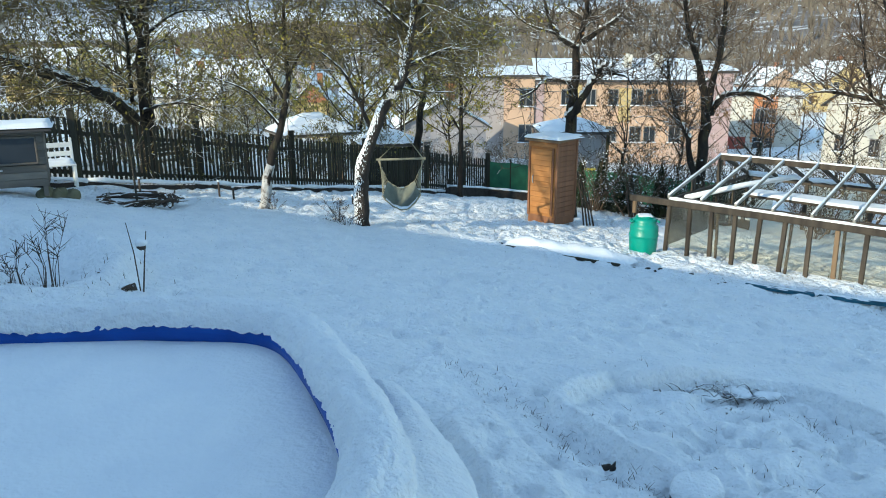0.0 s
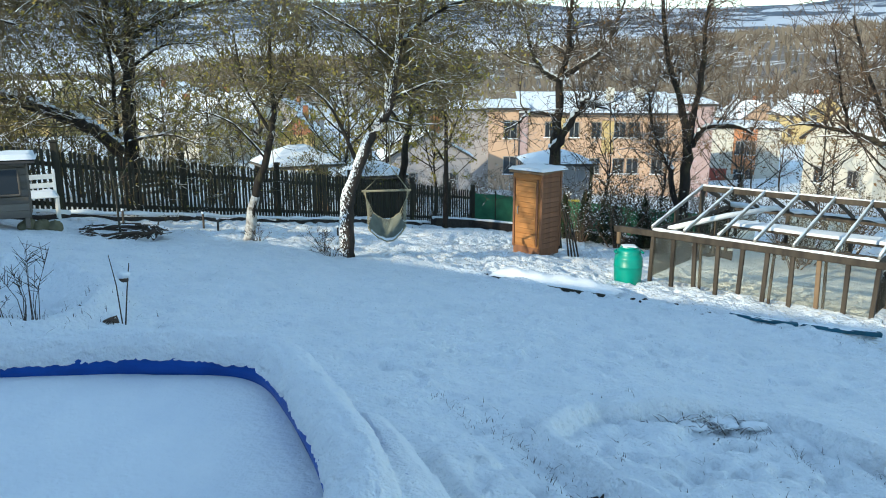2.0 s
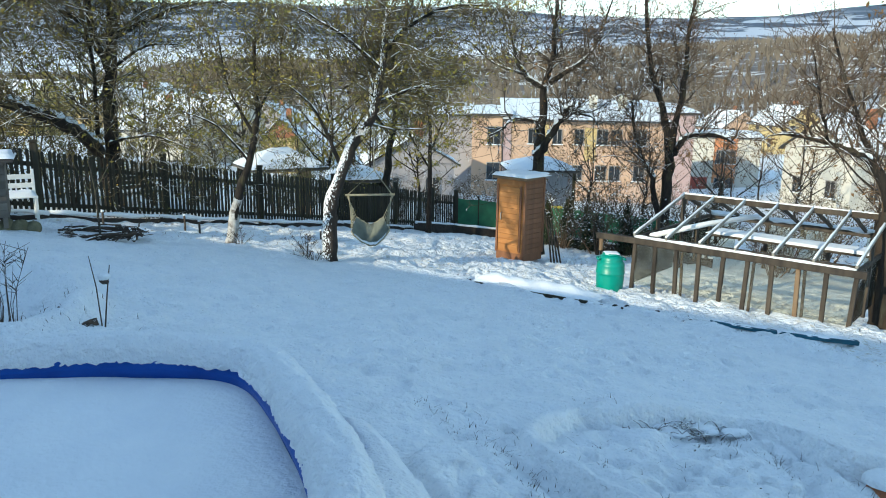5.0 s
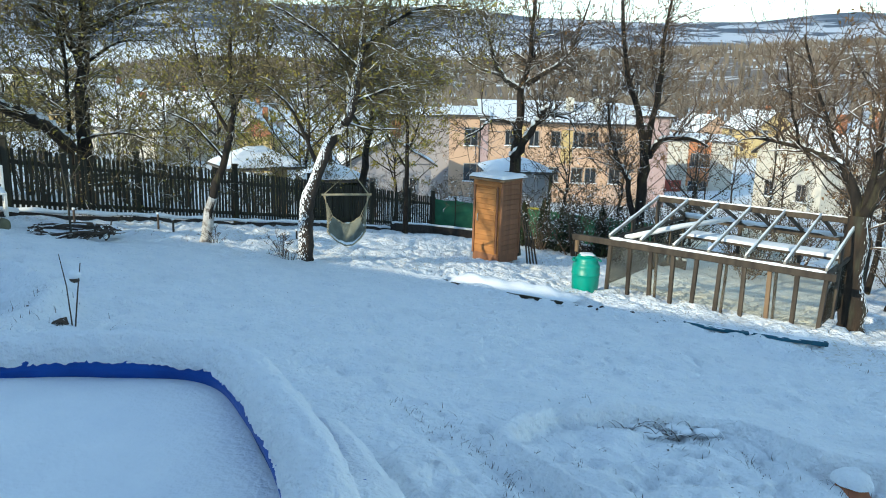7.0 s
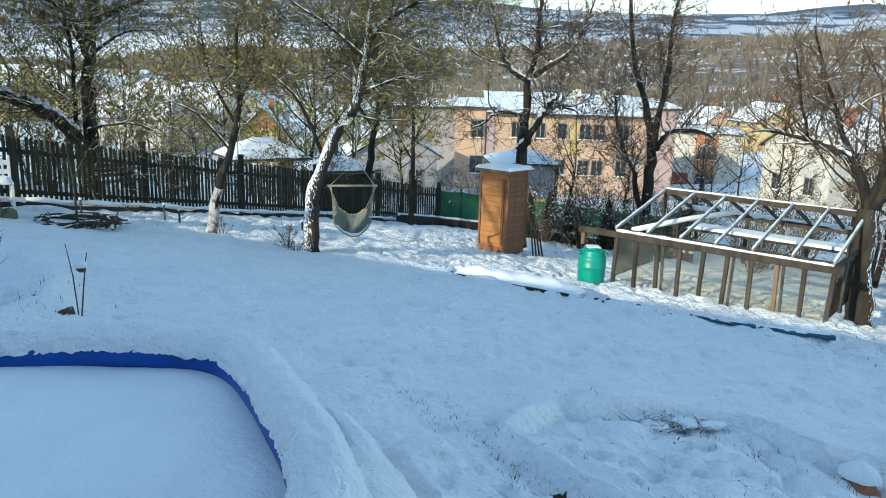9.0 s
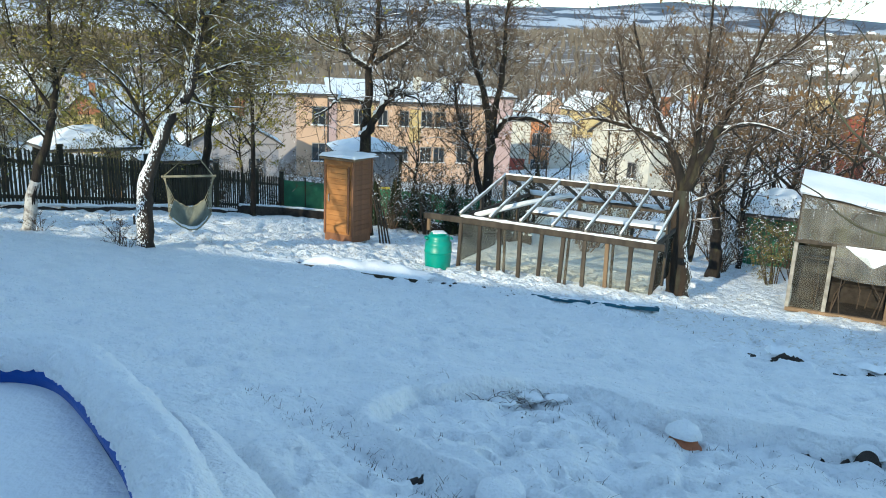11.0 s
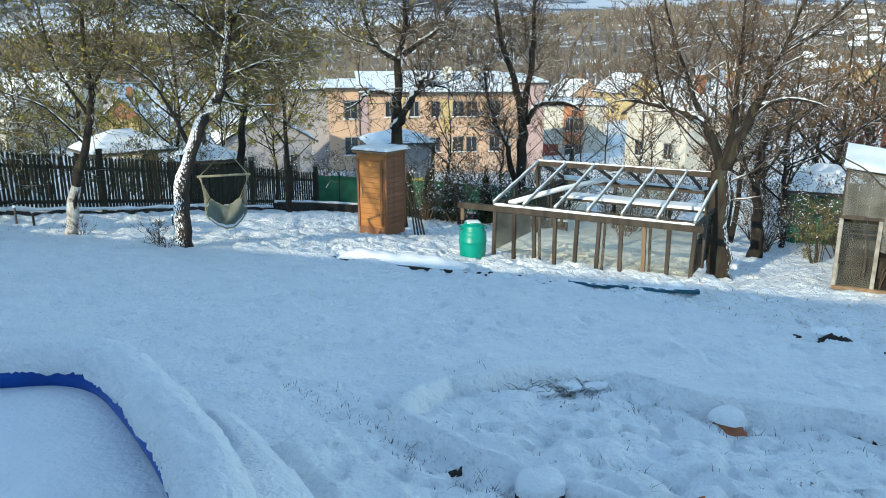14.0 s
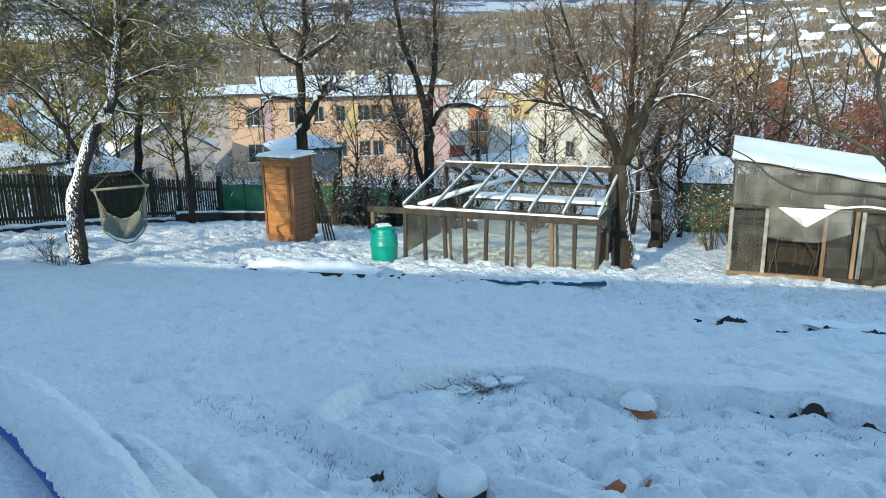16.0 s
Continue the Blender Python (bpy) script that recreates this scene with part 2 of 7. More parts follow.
# ---- building helpers ----
class Build:
    """Collects vertices and faces for one mesh."""

    def __init__(self):
        self.v, self.f = [], []

    def add(self, verts, faces):
        o = len(self.v)
        self.v.extend(verts)
        self.f.extend(tuple(i + o for i in f) for f in faces)
        return self

    def box(self, c, s, m=None, bev=0.0):
        """A box with chamfered edges about c, of size s, turned by the matrix m about c."""
        hx, hy, hz = s[0] / 2, s[1] / 2, s[2] / 2
        b = min(bev, hx * 0.45, hy * 0.45, hz * 0.45)
        vs, idx = [], {}
        signs = [(i, j, k) for i in (-1, 1) for j in (-1, 1) for k in (-1, 1)]
        if b <= 0:
            vs = [Vector((i * hx, j * hy, k * hz)) for i, j, k in signs]
            fs = [(0, 1, 3, 2), (4, 6, 7, 5), (0, 4, 5, 1), (2, 3, 7, 6), (0, 2, 6, 4), (1, 5, 7, 3)]
        else:
            for s3 in signs:
                for a in range(3):
                    p = [s3[q] * ((hx, hy, hz)[q] - (0 if q == a else b)) for q in range(3)]
                    idx[s3, a] = len(vs)
                    vs.append(Vector(p))
            fs = []
            for a in range(3):
                o1, o2 = (a + 1) % 3, (a + 2) % 3
                for sg in (-1, 1):
                    q = []
                    for u, w in ((-1, -1), (1, -1), (1, 1), (-1, 1)):
                        t = [0, 0, 0]
                        t[a], t[o1], t[o2] = sg, u, w
                        q.append(idx[tuple(t), a])
                    fs.append(tuple(q if sg > 0 else q[::-1]))
                for u in (-1, 1):
                    for w in (-1, 1):
                        t0, t1 = [0, 0, 0], [0, 0, 0]
                        t0[a], t0[o1], t0[o2] = -1, u, w
                        t1[a], t1[o1], t1[o2] = 1, u, w
                        q = [idx[tuple(t0), o1], idx[tuple(t1), o1], idx[tuple(t1), o2], idx[tuple(t0), o2]]
                        fs.append(tuple(q if u * w < 0 else q[::-1]))
            for s3 in signs:
                q = [idx[s3, 0], idx[s3, 1], idx[s3, 2]]
                fs.append(tuple(q if s3[0] * s3[1] * s3[2] > 0 else q[::-1]))
        c = Vector(c)
        self.add([tuple(c + (m @ p if m else p)) for p in vs], fs)
        return self

    def beam(self, a, b, w, h, up=(0, 0, 1), bev=0.006):
        """A bar from a to b, w wide and h high."""
        a, b = Vector(a), Vector(b)
        d = (b - a).normalized()
        side = d.cross(Vector(up)).normalized()
        u2 = side.cross(d)
        m = Matrix((d, side, u2)).transposed()
        return self.box((a + b) / 2, ((b - a).length, w, h), m, bev)

    def tube(self, pts, rad, n=6, caps=True):
        """A tapered round bar along pts."""
        pts = [Vector(p) for p in pts]
        if not isinstance(rad, (list, tuple)):
            rad = [rad] * len(pts)
        o = len(self.v)
        ref = Vector((0.31, 0.17, 0.93))
        for i, p in enumerate(pts):
            d = pts[min(i + 1, len(pts) - 1)] - pts[max(i - 1, 0)]
            d.normalize()
            if abs(d.dot(ref)) > 0.95:
                s = d.cross(Vector((1, 0.2, 0)))
            else:
                s = d.cross(ref)
            s.normalize()
            t = d.cross(s)
            r = rad[i]
            for k in range(n):
                a = 2 * math.pi * k / n
                q = p + s * (math.cos(a) * r) + t * (math.sin(a) * r)
                self.v.append((q.x, q.y, q.z))
        for i in range(len(pts) - 1):
            for k in range(n):
                k2 = (k + 1) % n
                self.f.append((o + i * n + k, o + i * n + k2, o + (i + 1) * n + k2, o + (i + 1) * n + k))
        if caps:
            self.f.append(tuple(o + k for k in reversed(range(n))))
            self.f.append(tuple(o + (len(pts) - 1) * n + k for k in range(n)))
        return self

    def lathe(self, prof, n=20, c=(0, 0, 0)):
        """Turned about z: prof is rows of (radius, height)."""
        o = len(self.v)
        for r, z in prof:
            for k in range(n):
                a = 2 * math.pi * k / n
                self.v.append((c[0] + r * math.cos(a), c[1] + r * math.sin(a), c[2] + z))
        for i in range(len(prof) - 1):
            for k in range(n):
                k2 = (k + 1) % n
                self.f.append((o + i * n + k, o + i * n + k2, o + (i + 1) * n + k2, o + (i + 1) * n + k))
        self.f.append(tuple(o + k for k in reversed(range(n))))
        self.f.append(tuple(o + (len(prof) - 1) * n + k for k in range(n)))
        return self

    def sheet(self, fn, nu, nv):
        """A grid of fn(u, v) for u, v from 0 to 1."""
        o = len(self.v)
        for i in range(nu + 1):
            for j in range(nv + 1):
                self.v.append(tuple(fn(i / nu, j / nv)))
        for i in range(nu):
            for j in range(nv):
                a = o + i * (nv + 1) + j
                self.f.append((a, a + nv + 1, a + nv + 2, a + 1))
        return self

    def mesh(self, name, material, smooth=False):
        me = bpy.data.meshes.new(name)
        me.from_pydata(self.v, [], self.f)
        me.materials.append(material)
        if smooth:
            me.polygons.foreach_set("use_smooth", [True] * len(me.polygons))
        me.update()
        return me


def part(name, b, material, parent, label="", smooth=False, m=None):
    """One mesh under a thing or a part; b is a Build or a mesh to share."""
    me = b.mesh(name, material, smooth) if isinstance(b, Build) else b
    ob = new(name, me)
    ob.parent = parent
    if m is not None:
        ob.matrix_basis = m
    return tagged(ob, label)


def thing(name, label, category, at=(0, 0, 0), turn=0.0, group="", kind=""):
    """An Empty at the base of a thing."""
    ob = new(name)
    ob.empty_display_size = 0.1
    ob.matrix_basis = pose(*at, 0, 0, turn)
    return tagged(ob, label, category, group, kind)


def snow_lump(b, cx, cy, z, lx, ly, h, turn=0.0, n=14, seed=0, k=3.0):
    """A rounded pad of snow lying on a flat top."""
    rnd = random.Random(seed)
    ph = [rnd.uniform(0, 6.28) for _ in range(4)]
    ca, sa = math.cos(turn), math.sin(turn)

    def fn(u, v):
        x, y = 2 * u - 1, 2 * v - 1
        e = max(0.0, 1 - abs(x) ** k) ** (1 / k) * max(0.0, 1 - abs(y) ** k) ** (1 / k)
        e = min(1.0, e * 1.25)
        w = 1 + 0.10 * math.sin(5 * x + ph[0]) * math.sin(4 * y + ph[1]) + 0.06 * math.sin(11 * x + 7 * y + ph[2])
        px, py = x * lx / 2, y * ly / 2
        return (cx + ca * px - sa * py, cy + sa * px + ca * py, z + h * e * w)

    return b.sheet(fn, n, n)


# ---- ground ----
_rng = np.random.RandomState(5)
_lat = _rng.rand(64, 64)


def vnoise(x, y, s, off=0.0):
    """Smooth value noise of cell size s, from -1 to 1, on arrays."""
    x, y = np.asarray(x, float) / s + off * 7.31, np.asarray(y, float) / s + off * 3.77
    xi, yi = np.floor(x).astype(int), np.floor(y).astype(int)
    u, v = x - xi, y - yi
    u, v = u * u * (3 - 2 * u), v * v * (3 - 2 * v)
    g = lambda a, c: _lat[a % 64, c % 64]
    r = (g(xi, yi) * (1 - u) + g(xi + 1, yi) * u) * (1 - v) + (g(xi, yi + 1) * (1 - u) + g(xi + 1, yi + 1) * u) * v
    return r * 2 - 1


def sstep(a, b, x):
    t = np.clip((np.asarray(x, float) - a) / (b - a), 0, 1)
    return t * t * (3 - 2 * t)


def poly_dist(x, y, poly, closed=True):
    """Distance to a polygon's edge (negative inside when closed)."""
    d = np.full(np.shape(x), 1e9)
    inside = np.zeros(np.shape(x), bool)
    n = len(poly)
    for i in range(n if closed else n - 1):
        (x0, y0), (x1, y1) = poly[i], poly[(i + 1) % n]
        ex, ey = x1 - x0, y1 - y0
        t = np.clip(((x - x0) * ex + (y - y0) * ey) / (ex * ex + ey * ey), 0, 1)
        d = np.minimum(d, np.hypot(x - x0 - t * ex, y - y0 - t * ey))
        if closed:
            c = (y0 > y) != (y1 > y)
            with np.errstate(divide="ignore", invalid="ignore"):
                inside ^= c & (x < ex * (y - y0) / (ey if ey else 1e-9) + x0)
    return np.where(inside, -d, d)


FAR_EDGE = [(0.84, 4.98), (0.98, 4.96), (1.21, 5.0), (1.49, 5.06), (1.80, 5.10), (2.24, 5.02), (2.42, 4.88), (2.48, 4.66), (2.58, 4.54), (2.80, 4.48), (3.21, 4.40), (3.55, 4.27), (3.66, 4.10), (3.95, 3.98), (4.06, 3.74), (4.28, 3.56), (4.7, 3.1)]
NEAR_EDGE = [(3.7, 1.5), (2.6, 1.9), (2.0, 2.33), (1.65, 2.66), (1.45, 2.88), (1.35, 3.03), (1.20, 3.19), (0.94, 3.41), (0.82, 3.56), (0.70, 3.77), (0.57, 3.94), (0.45, 4.15), (0.43, 4.37), (0.60, 4.69), (0.84, 4.98)]
BED = FAR_EDGE + NEAR_EDGE[:-1]
GRASS_ROW = [(-0.35, 5.0), (0.13, 4.33), (0.45, 3.71), (0.80, 3.19), (1.05, 2.75), (1.6, 2.1)]
LEFT_BED = [(-3.45, 6.0), (-3.65, 6.6), (-4.3, 7.25), (-4.9, 7.65), (-5.4, 7.6), (-6.6, 7.2), (-7.5, 6.0), (-5.6, 4.9), (-4.0, 5.35), (-3.6, 5.5)]
TERRACE = [(-1.2, 12.6), (0.3, 11.6), (1.9, 10.6), (3.6, 9.8), (4.6, 8.6), (5.6, 7.0), (6.6, 6.1), (8.2, 5.2), (12, 3.6)]
RAD = [22, 40, 58, 85, 150, 300, 650, 1200, 2400, 3600, 5200]
BEAR = [-45, -28, -14, 0, 15, 30, 45, 60]
FAR = [
    [-0.5, -1.5, -2.5, -4.0, -6.0, -4, 4, 8, 120, 310, 250],
    [-1.6, -3.2, -4.4, -5.6, -6.0, -4, 2, 10, 120, 325, 250],
    [-2.6, -4.8, -6.2, -8.0, -9.0, -4, 20, 18, 150, 355, 280],
    [-3.0, -5.2, -6.7, -8.6, -10.0, -4, 27, 20, 170, 375, 300],
    [-3.2, -5.4, -6.9, -9.0, -10.0, -3, 34, 24, 160, 330, 280],
    [-3.3, -5.0, -6.2, -7.6, -7.0, 2, 40, 30, 140, 370, 280],
    [-3.2, -4.2, -4.6, -4.4, -2.0, 12, 43, 40, 130, 285, 220],
    [-2.8, -3.6, -3.8, -3.4, 0.0, 14, 50, 45, 140, 335, 240],
]


def far_height(x, y):
    r = np.clip(np.hypot(x, y), RAD[0], RAD[-1])
    b = np.clip(np.degrees(np.arctan2(x, np.maximum(y, 1e-6))), BEAR[0], BEAR[-1])
    cols = np.array([np.interp(np.log(r), np.log(RAD), row) for row in FAR])
    i = np.clip(np.searchsorted(BEAR, b) - 1, 0, len(BEAR) - 2)
    t = (b - np.array(BEAR)[i]) / (np.array(BEAR)[i + 1] - np.array(BEAR)[i])
    t = t * t * (3 - 2 * t)
    k = np.indices(np.shape(i))
    z = cols[(i, *k)] * (1 - t) + cols[(i + 1, *k)] * t
    z = z + sstep(200, 900, r) * (6 * vnoise(x, y, 170, 1) + 3 * vnoise(x, y, 60, 2)) + sstep(1800, 3200, r) * (26 * vnoise(x, y, 620, 3) + 10 * vnoise(x, y, 230, 4))
    return z + sstep(30, 80, r) * 0.35 * vnoise(x, y, 14, 5)


def ground(x, y, fine=True):
    x, y = np.atleast_1d(np.asarray(x, float)), np.atleast_1d(np.asarray(y, float))
    r = np.hypot(x, y)
    if np.all(r > 33) and np.all(y > 10):
        return far_height(x, y)
    plane = -0.1 * np.clip(x, -30, 30) - 0.131 * np.clip(y, -12, 30)
    w = sstep(20, 32, r) * sstep(2, 10, y)
    z = plane * (1 - w) + (far_height(x, y) if np.any(w > 0) else 0) * w
    near = 1 - sstep(18, 30, r)
    d = poly_dist(x, y, BED)
    rim = d + 0.03 * vnoise(x, y, 0.22, 17)
    inside = 1 - sstep(-0.11, 0.0, rim)
    df, dn = poly_dist(x, y, FAR_EDGE, False), poly_dist(x, y, NEAR_EDGE, False)
    far = sstep(-0.12, 0.12, dn - df)
    bank = sstep(-0.02, 0.035, rim) * (1 - sstep(0.16, 0.55, d))
    wall = 1 - sstep(0.035, 0.095, dn + 0.02 * vnoise(x, y, 0.25, 25))
    gutter = np.exp(-((dn - 0.17) / 0.06) ** 2) * (d > 0)
    z = z + near * (-0.025 * inside + far * (0.125 + 0.03 * vnoise(x, y, 0.5, 26)) * bank - far * 0.05 * np.exp(-((rim + 0.035) / 0.035) ** 2) + (1 - far) * (0.10 * wall - 0.035 * gutter))
    z = z - 0.085 * np.exp(-((x - 1.02) ** 2 + (y - 3.2) ** 2) / 0.022)
    d5 = poly_dist(x, y, [(0.40, 1.2), (0.35, 1.9), (0.28, 2.6), (0.14, 3.2), (-0.10, 3.75)], False)
    z = z + 0.07 * (1 - sstep(0.15, 0.23, d5))
    d2 = poly_dist(x, y, LEFT_BED)
    z = z + near * ((0.05 + 0.17 * sstep(5.5, 6.3, y)) * np.exp(-((d2 - 0.02) / 0.17) ** 2) - 0.09 * (1 - sstep(-0.4, 0, d2)) + (1 - sstep(-0.3, -0.1, d2)) * (0.04 * vnoise(x, y, 0.3, 20) + 0.03 * vnoise(x, y, 0.14, 21)))
    d3 = poly_dist(x, y, TERRACE, False)
    ty = np.interp(x, [p[0] for p in TERRACE], [p[1] for p in TERRACE])
    beyond = sstep(-0.2, 0.2, y - ty)
    lip = sstep(-2.5, -0.5, x) * (1 - sstep(11, 13, x)) * (0.65 + 0.5 * vnoise(x, y, 0.6, 22))
    z = z + near * (0.03 * np.exp(-(d3 / 0.3) ** 2) - 0.02 * beyond)
    z = z + near * lip * (0.07 * np.exp(-((y - ty + 0.10) / 0.16) ** 2) - 0.08 * np.exp(-((y - ty - 0.15) / 0.10) ** 2) + 0.04 * np.exp(-((y - ty - 0.42) / 0.12) ** 2))
    z = z + 0.13 * np.exp(-((x - 5.7) ** 2 + (y - 10.75) ** 2) / 1.3) + 0.12 * np.exp(-((x - 4.2) ** 2 + (y - 12.0) ** 2) / 5.0) - 0.09 * np.exp(-(poly_dist(x, y, [(5.9, 6.62), (7.5, 6.15)], False) / 0.15) ** 2)
    if fine:
        calm = (1 - 0.75 * np.maximum(bank * far, wall)) * sstep(0.4, 1.5, y)
        z = z + near * calm * (0.026 * vnoise(x, y, 1.1, 6) + 0.017 * vnoise(x, y, 0.33, 7) + 0.018 * vnoise(x, y, 0.14, 8) + 0.010 * vnoise(x, y, 0.07, 27))
        z = z + near * inside * (0.032 * vnoise(x, y, 0.3, 9) + 0.034 * vnoise(x, y, 0.15, 10) + 0.016 * vnoise(x, y, 0.075, 18) - 0.055 * sstep(0.35, 0.62, vnoise(x, y, 0.12, 15)))
        z = z + near * beyond * (0.040 * vnoise(x, y, 0.45, 11) + 0.05 * vnoise(x, y, 0.2, 12))
        z = z - near * calm * (0.042 + 0.02 * beyond) * sstep(0.42, 0.7, vnoise(x, y, 0.16, 16))
        row = poly_dist(x, y, GRASS_ROW, False)
        z = z + near * np.exp(-(row / 0.25) ** 2) * calm * (0.035 * vnoise(x, y, 0.2, 13) + 0.03 * vnoise(x, y, 0.09, 14))
    return z


def G(x, y, fine=True):
    return float(ground(x, y, fine)[0])


def lines(parts):
    out = [parts[0][0]]
    for a, b, s in parts:
        k = max(1, int(round((b - a) / s)))
        out.extend(a + (b - a) * (i + 1) / k for i in range(k))
    return out


def grow(a, step, end, q):
    out = []
    while a < end:
        step *= q
        a += step
        out.append(a)
    return out


gx = lines([(-7, -4.6, 0.07), (-4.6, -0.4, 0.045), (-0.4, 4.6, 0.023), (4.6, 7.6, 0.045), (7.6, 14, 0.09)])
gx = [-v for v in reversed(grow(7, 0.10, 4900, 1.11))] + gx + grow(14, 0.12, 4900, 1.10)
gy = lines([(-2, 1.2, 0.2), (1.2, 1.8, 0.04), (1.8, 5.6, 0.024), (5.6, 7.4, 0.038), (7.4, 12, 0.055), (12, 19, 0.085)])
gy = [-v for v in reversed(grow(2, 0.3, 300, 1.3))] + gy + grow(19, 0.12, 4900, 1.075)
GX, GY = np.meshgrid(gx, gy, indexing="ij")
GZ = ground(GX, GY)
nx, ny = GX.shape
gv = np.stack([GX, GY, GZ], -1).reshape(-1, 3)
ii, jj = np.meshgrid(np.arange(nx - 1), np.arange(ny - 1), indexing="ij")
a0 = (ii * ny + jj).ravel()
gf = np.stack([a0, a0 + ny, a0 + ny + 1, a0 + 1], -1)


def ground_material():
    """Snow with thin, grassy patches on the rough lower lawn; far off, fields and bare or fir woods, the mountains with
    haze painted into their colours.
    """
    m = bpy.data.materials.new("snowy_ground")
    m.use_nodes = True
    n, l = m.node_tree.nodes, m.node_tree.links
    b = n["Principled BSDF"]
    b.inputs["Roughness"].default_value = 0.7
    b.inputs["Specular IOR Level"].default_value = 0.15
    tc = n.new("ShaderNodeTexCoord")

    def nz(s, d=4.0, out="Fac"):
        t = n.new("ShaderNodeTexNoise")
        t.inputs["Scale"].default_value = s
        t.inputs["Detail"].default_value = d
        l.new(tc.outputs["Object"], t.inputs["Vector"])
        return t.outputs[out]

    def rng(v, a, c, lo=0.0, hi=1.0):
        r = n.new("ShaderNodeMapRange")
        for k, q in (("From Min", a), ("From Max", c), ("To Min", lo), ("To Max", hi)):
            r.inputs[k].default_value = q
        l.new(v, r.inputs["Value"])
        return r.outputs["Result"]

    def mul(a, c):
        x = n.new("ShaderNodeMath")
        x.operation = "MULTIPLY"
        l.new(a, x.inputs[0])
        l.new(c, x.inputs[1])
        return x.outputs[0]

    def mix(f, a, c):
        x = n.new("ShaderNodeMix")
        x.data_type = "RGBA"
        for sock, v in ((x.inputs[0], f), (x.inputs[6], a), (x.inputs[7], c)):
            if hasattr(v, "links"):
                l.new(v, sock)
            else:
                sock.default_value = (*v, 1)
        return x.outputs[2]

    at = n.new("ShaderNodeAttribute")
    at.attribute_name = "rough_grass"
    at2 = n.new("ShaderNodeAttribute")
    at2.attribute_name = "woods"
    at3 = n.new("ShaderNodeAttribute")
    at3.attribute_name = "hazy_mountain"
    at5 = n.new("ShaderNodeAttribute")
    at5.attribute_name = "thin_snow"
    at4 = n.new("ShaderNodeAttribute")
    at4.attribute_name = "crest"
    c = mix(rng(nz(5), 0.3, 0.7), SNOWC, SNOWD)
    c = mix(mul(at5.outputs["Fac"], rng(nz(24.0, 3.0), 0.58, 0.72, 0.0, 0.7)), c, (0.56, 0.62, 0.68))
    c = mix(mul(at5.outputs["Fac"], rng(nz(2.2, 5.0), 0.50, 0.72, 0.0, 0.5)), c, (0.62, 0.66, 0.70))
    # mountain snow takes a blue-grey that paints in the distance haze
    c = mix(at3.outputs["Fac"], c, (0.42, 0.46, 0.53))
    c = mix(mul(at.outputs["Fac"], rng(nz(13.0, 8.0), 0.56, 0.68)), c, (0.56, 0.53, 0.47))
    c = mix(mul(at2.outputs["Fac"], rng(nz(0.045, 7.0), 0.40, 0.5)), c, (0.15, 0.125, 0.11))
    # mountain and crest woods, blued by the same painted haze
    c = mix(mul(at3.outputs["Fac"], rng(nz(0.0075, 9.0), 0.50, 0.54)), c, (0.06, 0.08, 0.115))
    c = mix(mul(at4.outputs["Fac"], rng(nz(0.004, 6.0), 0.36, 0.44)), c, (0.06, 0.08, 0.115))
    l.new(c, b.inputs["Base Color"])
    bp = n.new("ShaderNodeBump")
    bp.inputs["Strength"].default_value = 1.0
    bp.inputs["Distance"].default_value = 0.05
    l.new(nz(20, 6.0), bp.inputs["Height"])
    l.new(bp.outputs["Normal"], b.inputs["Normal"])
    return m


gme = bpy.data.meshes.new("ground")
gme.vertices.add(len(gv))
gme.vertices.foreach_set("co", gv.ravel())
gme.loops.add(gf.size)
gme.loops.foreach_set("vertex_index", gf.ravel())
gme.polygons.add(len(gf))
gme.polygons.foreach_set("loop_start", np.arange(0, gf.size, 4))
gme.polygons.foreach_set("use_smooth", np.ones(len(gf), bool))
gme.update(calc_edges=True)
fx, fy = GX.ravel(), GY.ravel()
fr = np.hypot(fx, fy)
fb = np.degrees(np.arctan2(fx, np.maximum(fy, 1e-6)))
tyv = np.interp(fx, [p[0] for p in TERRACE], [p[1] for p in TERRACE])
masks = {
    "rough_grass": sstep(-0.1, 1.2, fy - tyv) * (1 - sstep(60, 140, fr)),
    "woods": sstep(160, 330, fr) * (1 - sstep(900, 1200, fr)) * (1 - 0.45 * sstep(29, 36, fb)),
    "hazy_mountain": sstep(1500, 1900, fr),
    "thin_snow": 0.85 * (1 - sstep(16, 24, fr)),
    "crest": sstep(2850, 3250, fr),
}
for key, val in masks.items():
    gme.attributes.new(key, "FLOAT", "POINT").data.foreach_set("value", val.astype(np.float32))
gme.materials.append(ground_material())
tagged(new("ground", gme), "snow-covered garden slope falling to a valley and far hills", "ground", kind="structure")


# ---- unseen house added behind the camera, shaped so that its shadow lies on the lawn ----
def unseen_house():
    h = thing("house", "unseen low house added behind the camera to shade the lawn", "house", (-8.92, -4.35, 0.0), -23.7)
    part("wall", Build().box((0, 0, 1.0), (29, 9.4, 4.6), None, 0.02), PLASTER_GREY, h)
    b = Build()
    b.add([(-14.9, 5.0, 3.32), (14.9, 5.0, 3.32), (14.9, 0, 4.5), (-14.9, 0, 4.5), (14.9, -5.0, 3.32), (-14.9, -5.0, 3.32)],
          [(0, 1, 2, 3), (3, 2, 4, 5), (0, 3, 5), (1, 4, 2), (0, 5, 4, 1)])
    part("roof", b, SNOW, h)


unseen_house()


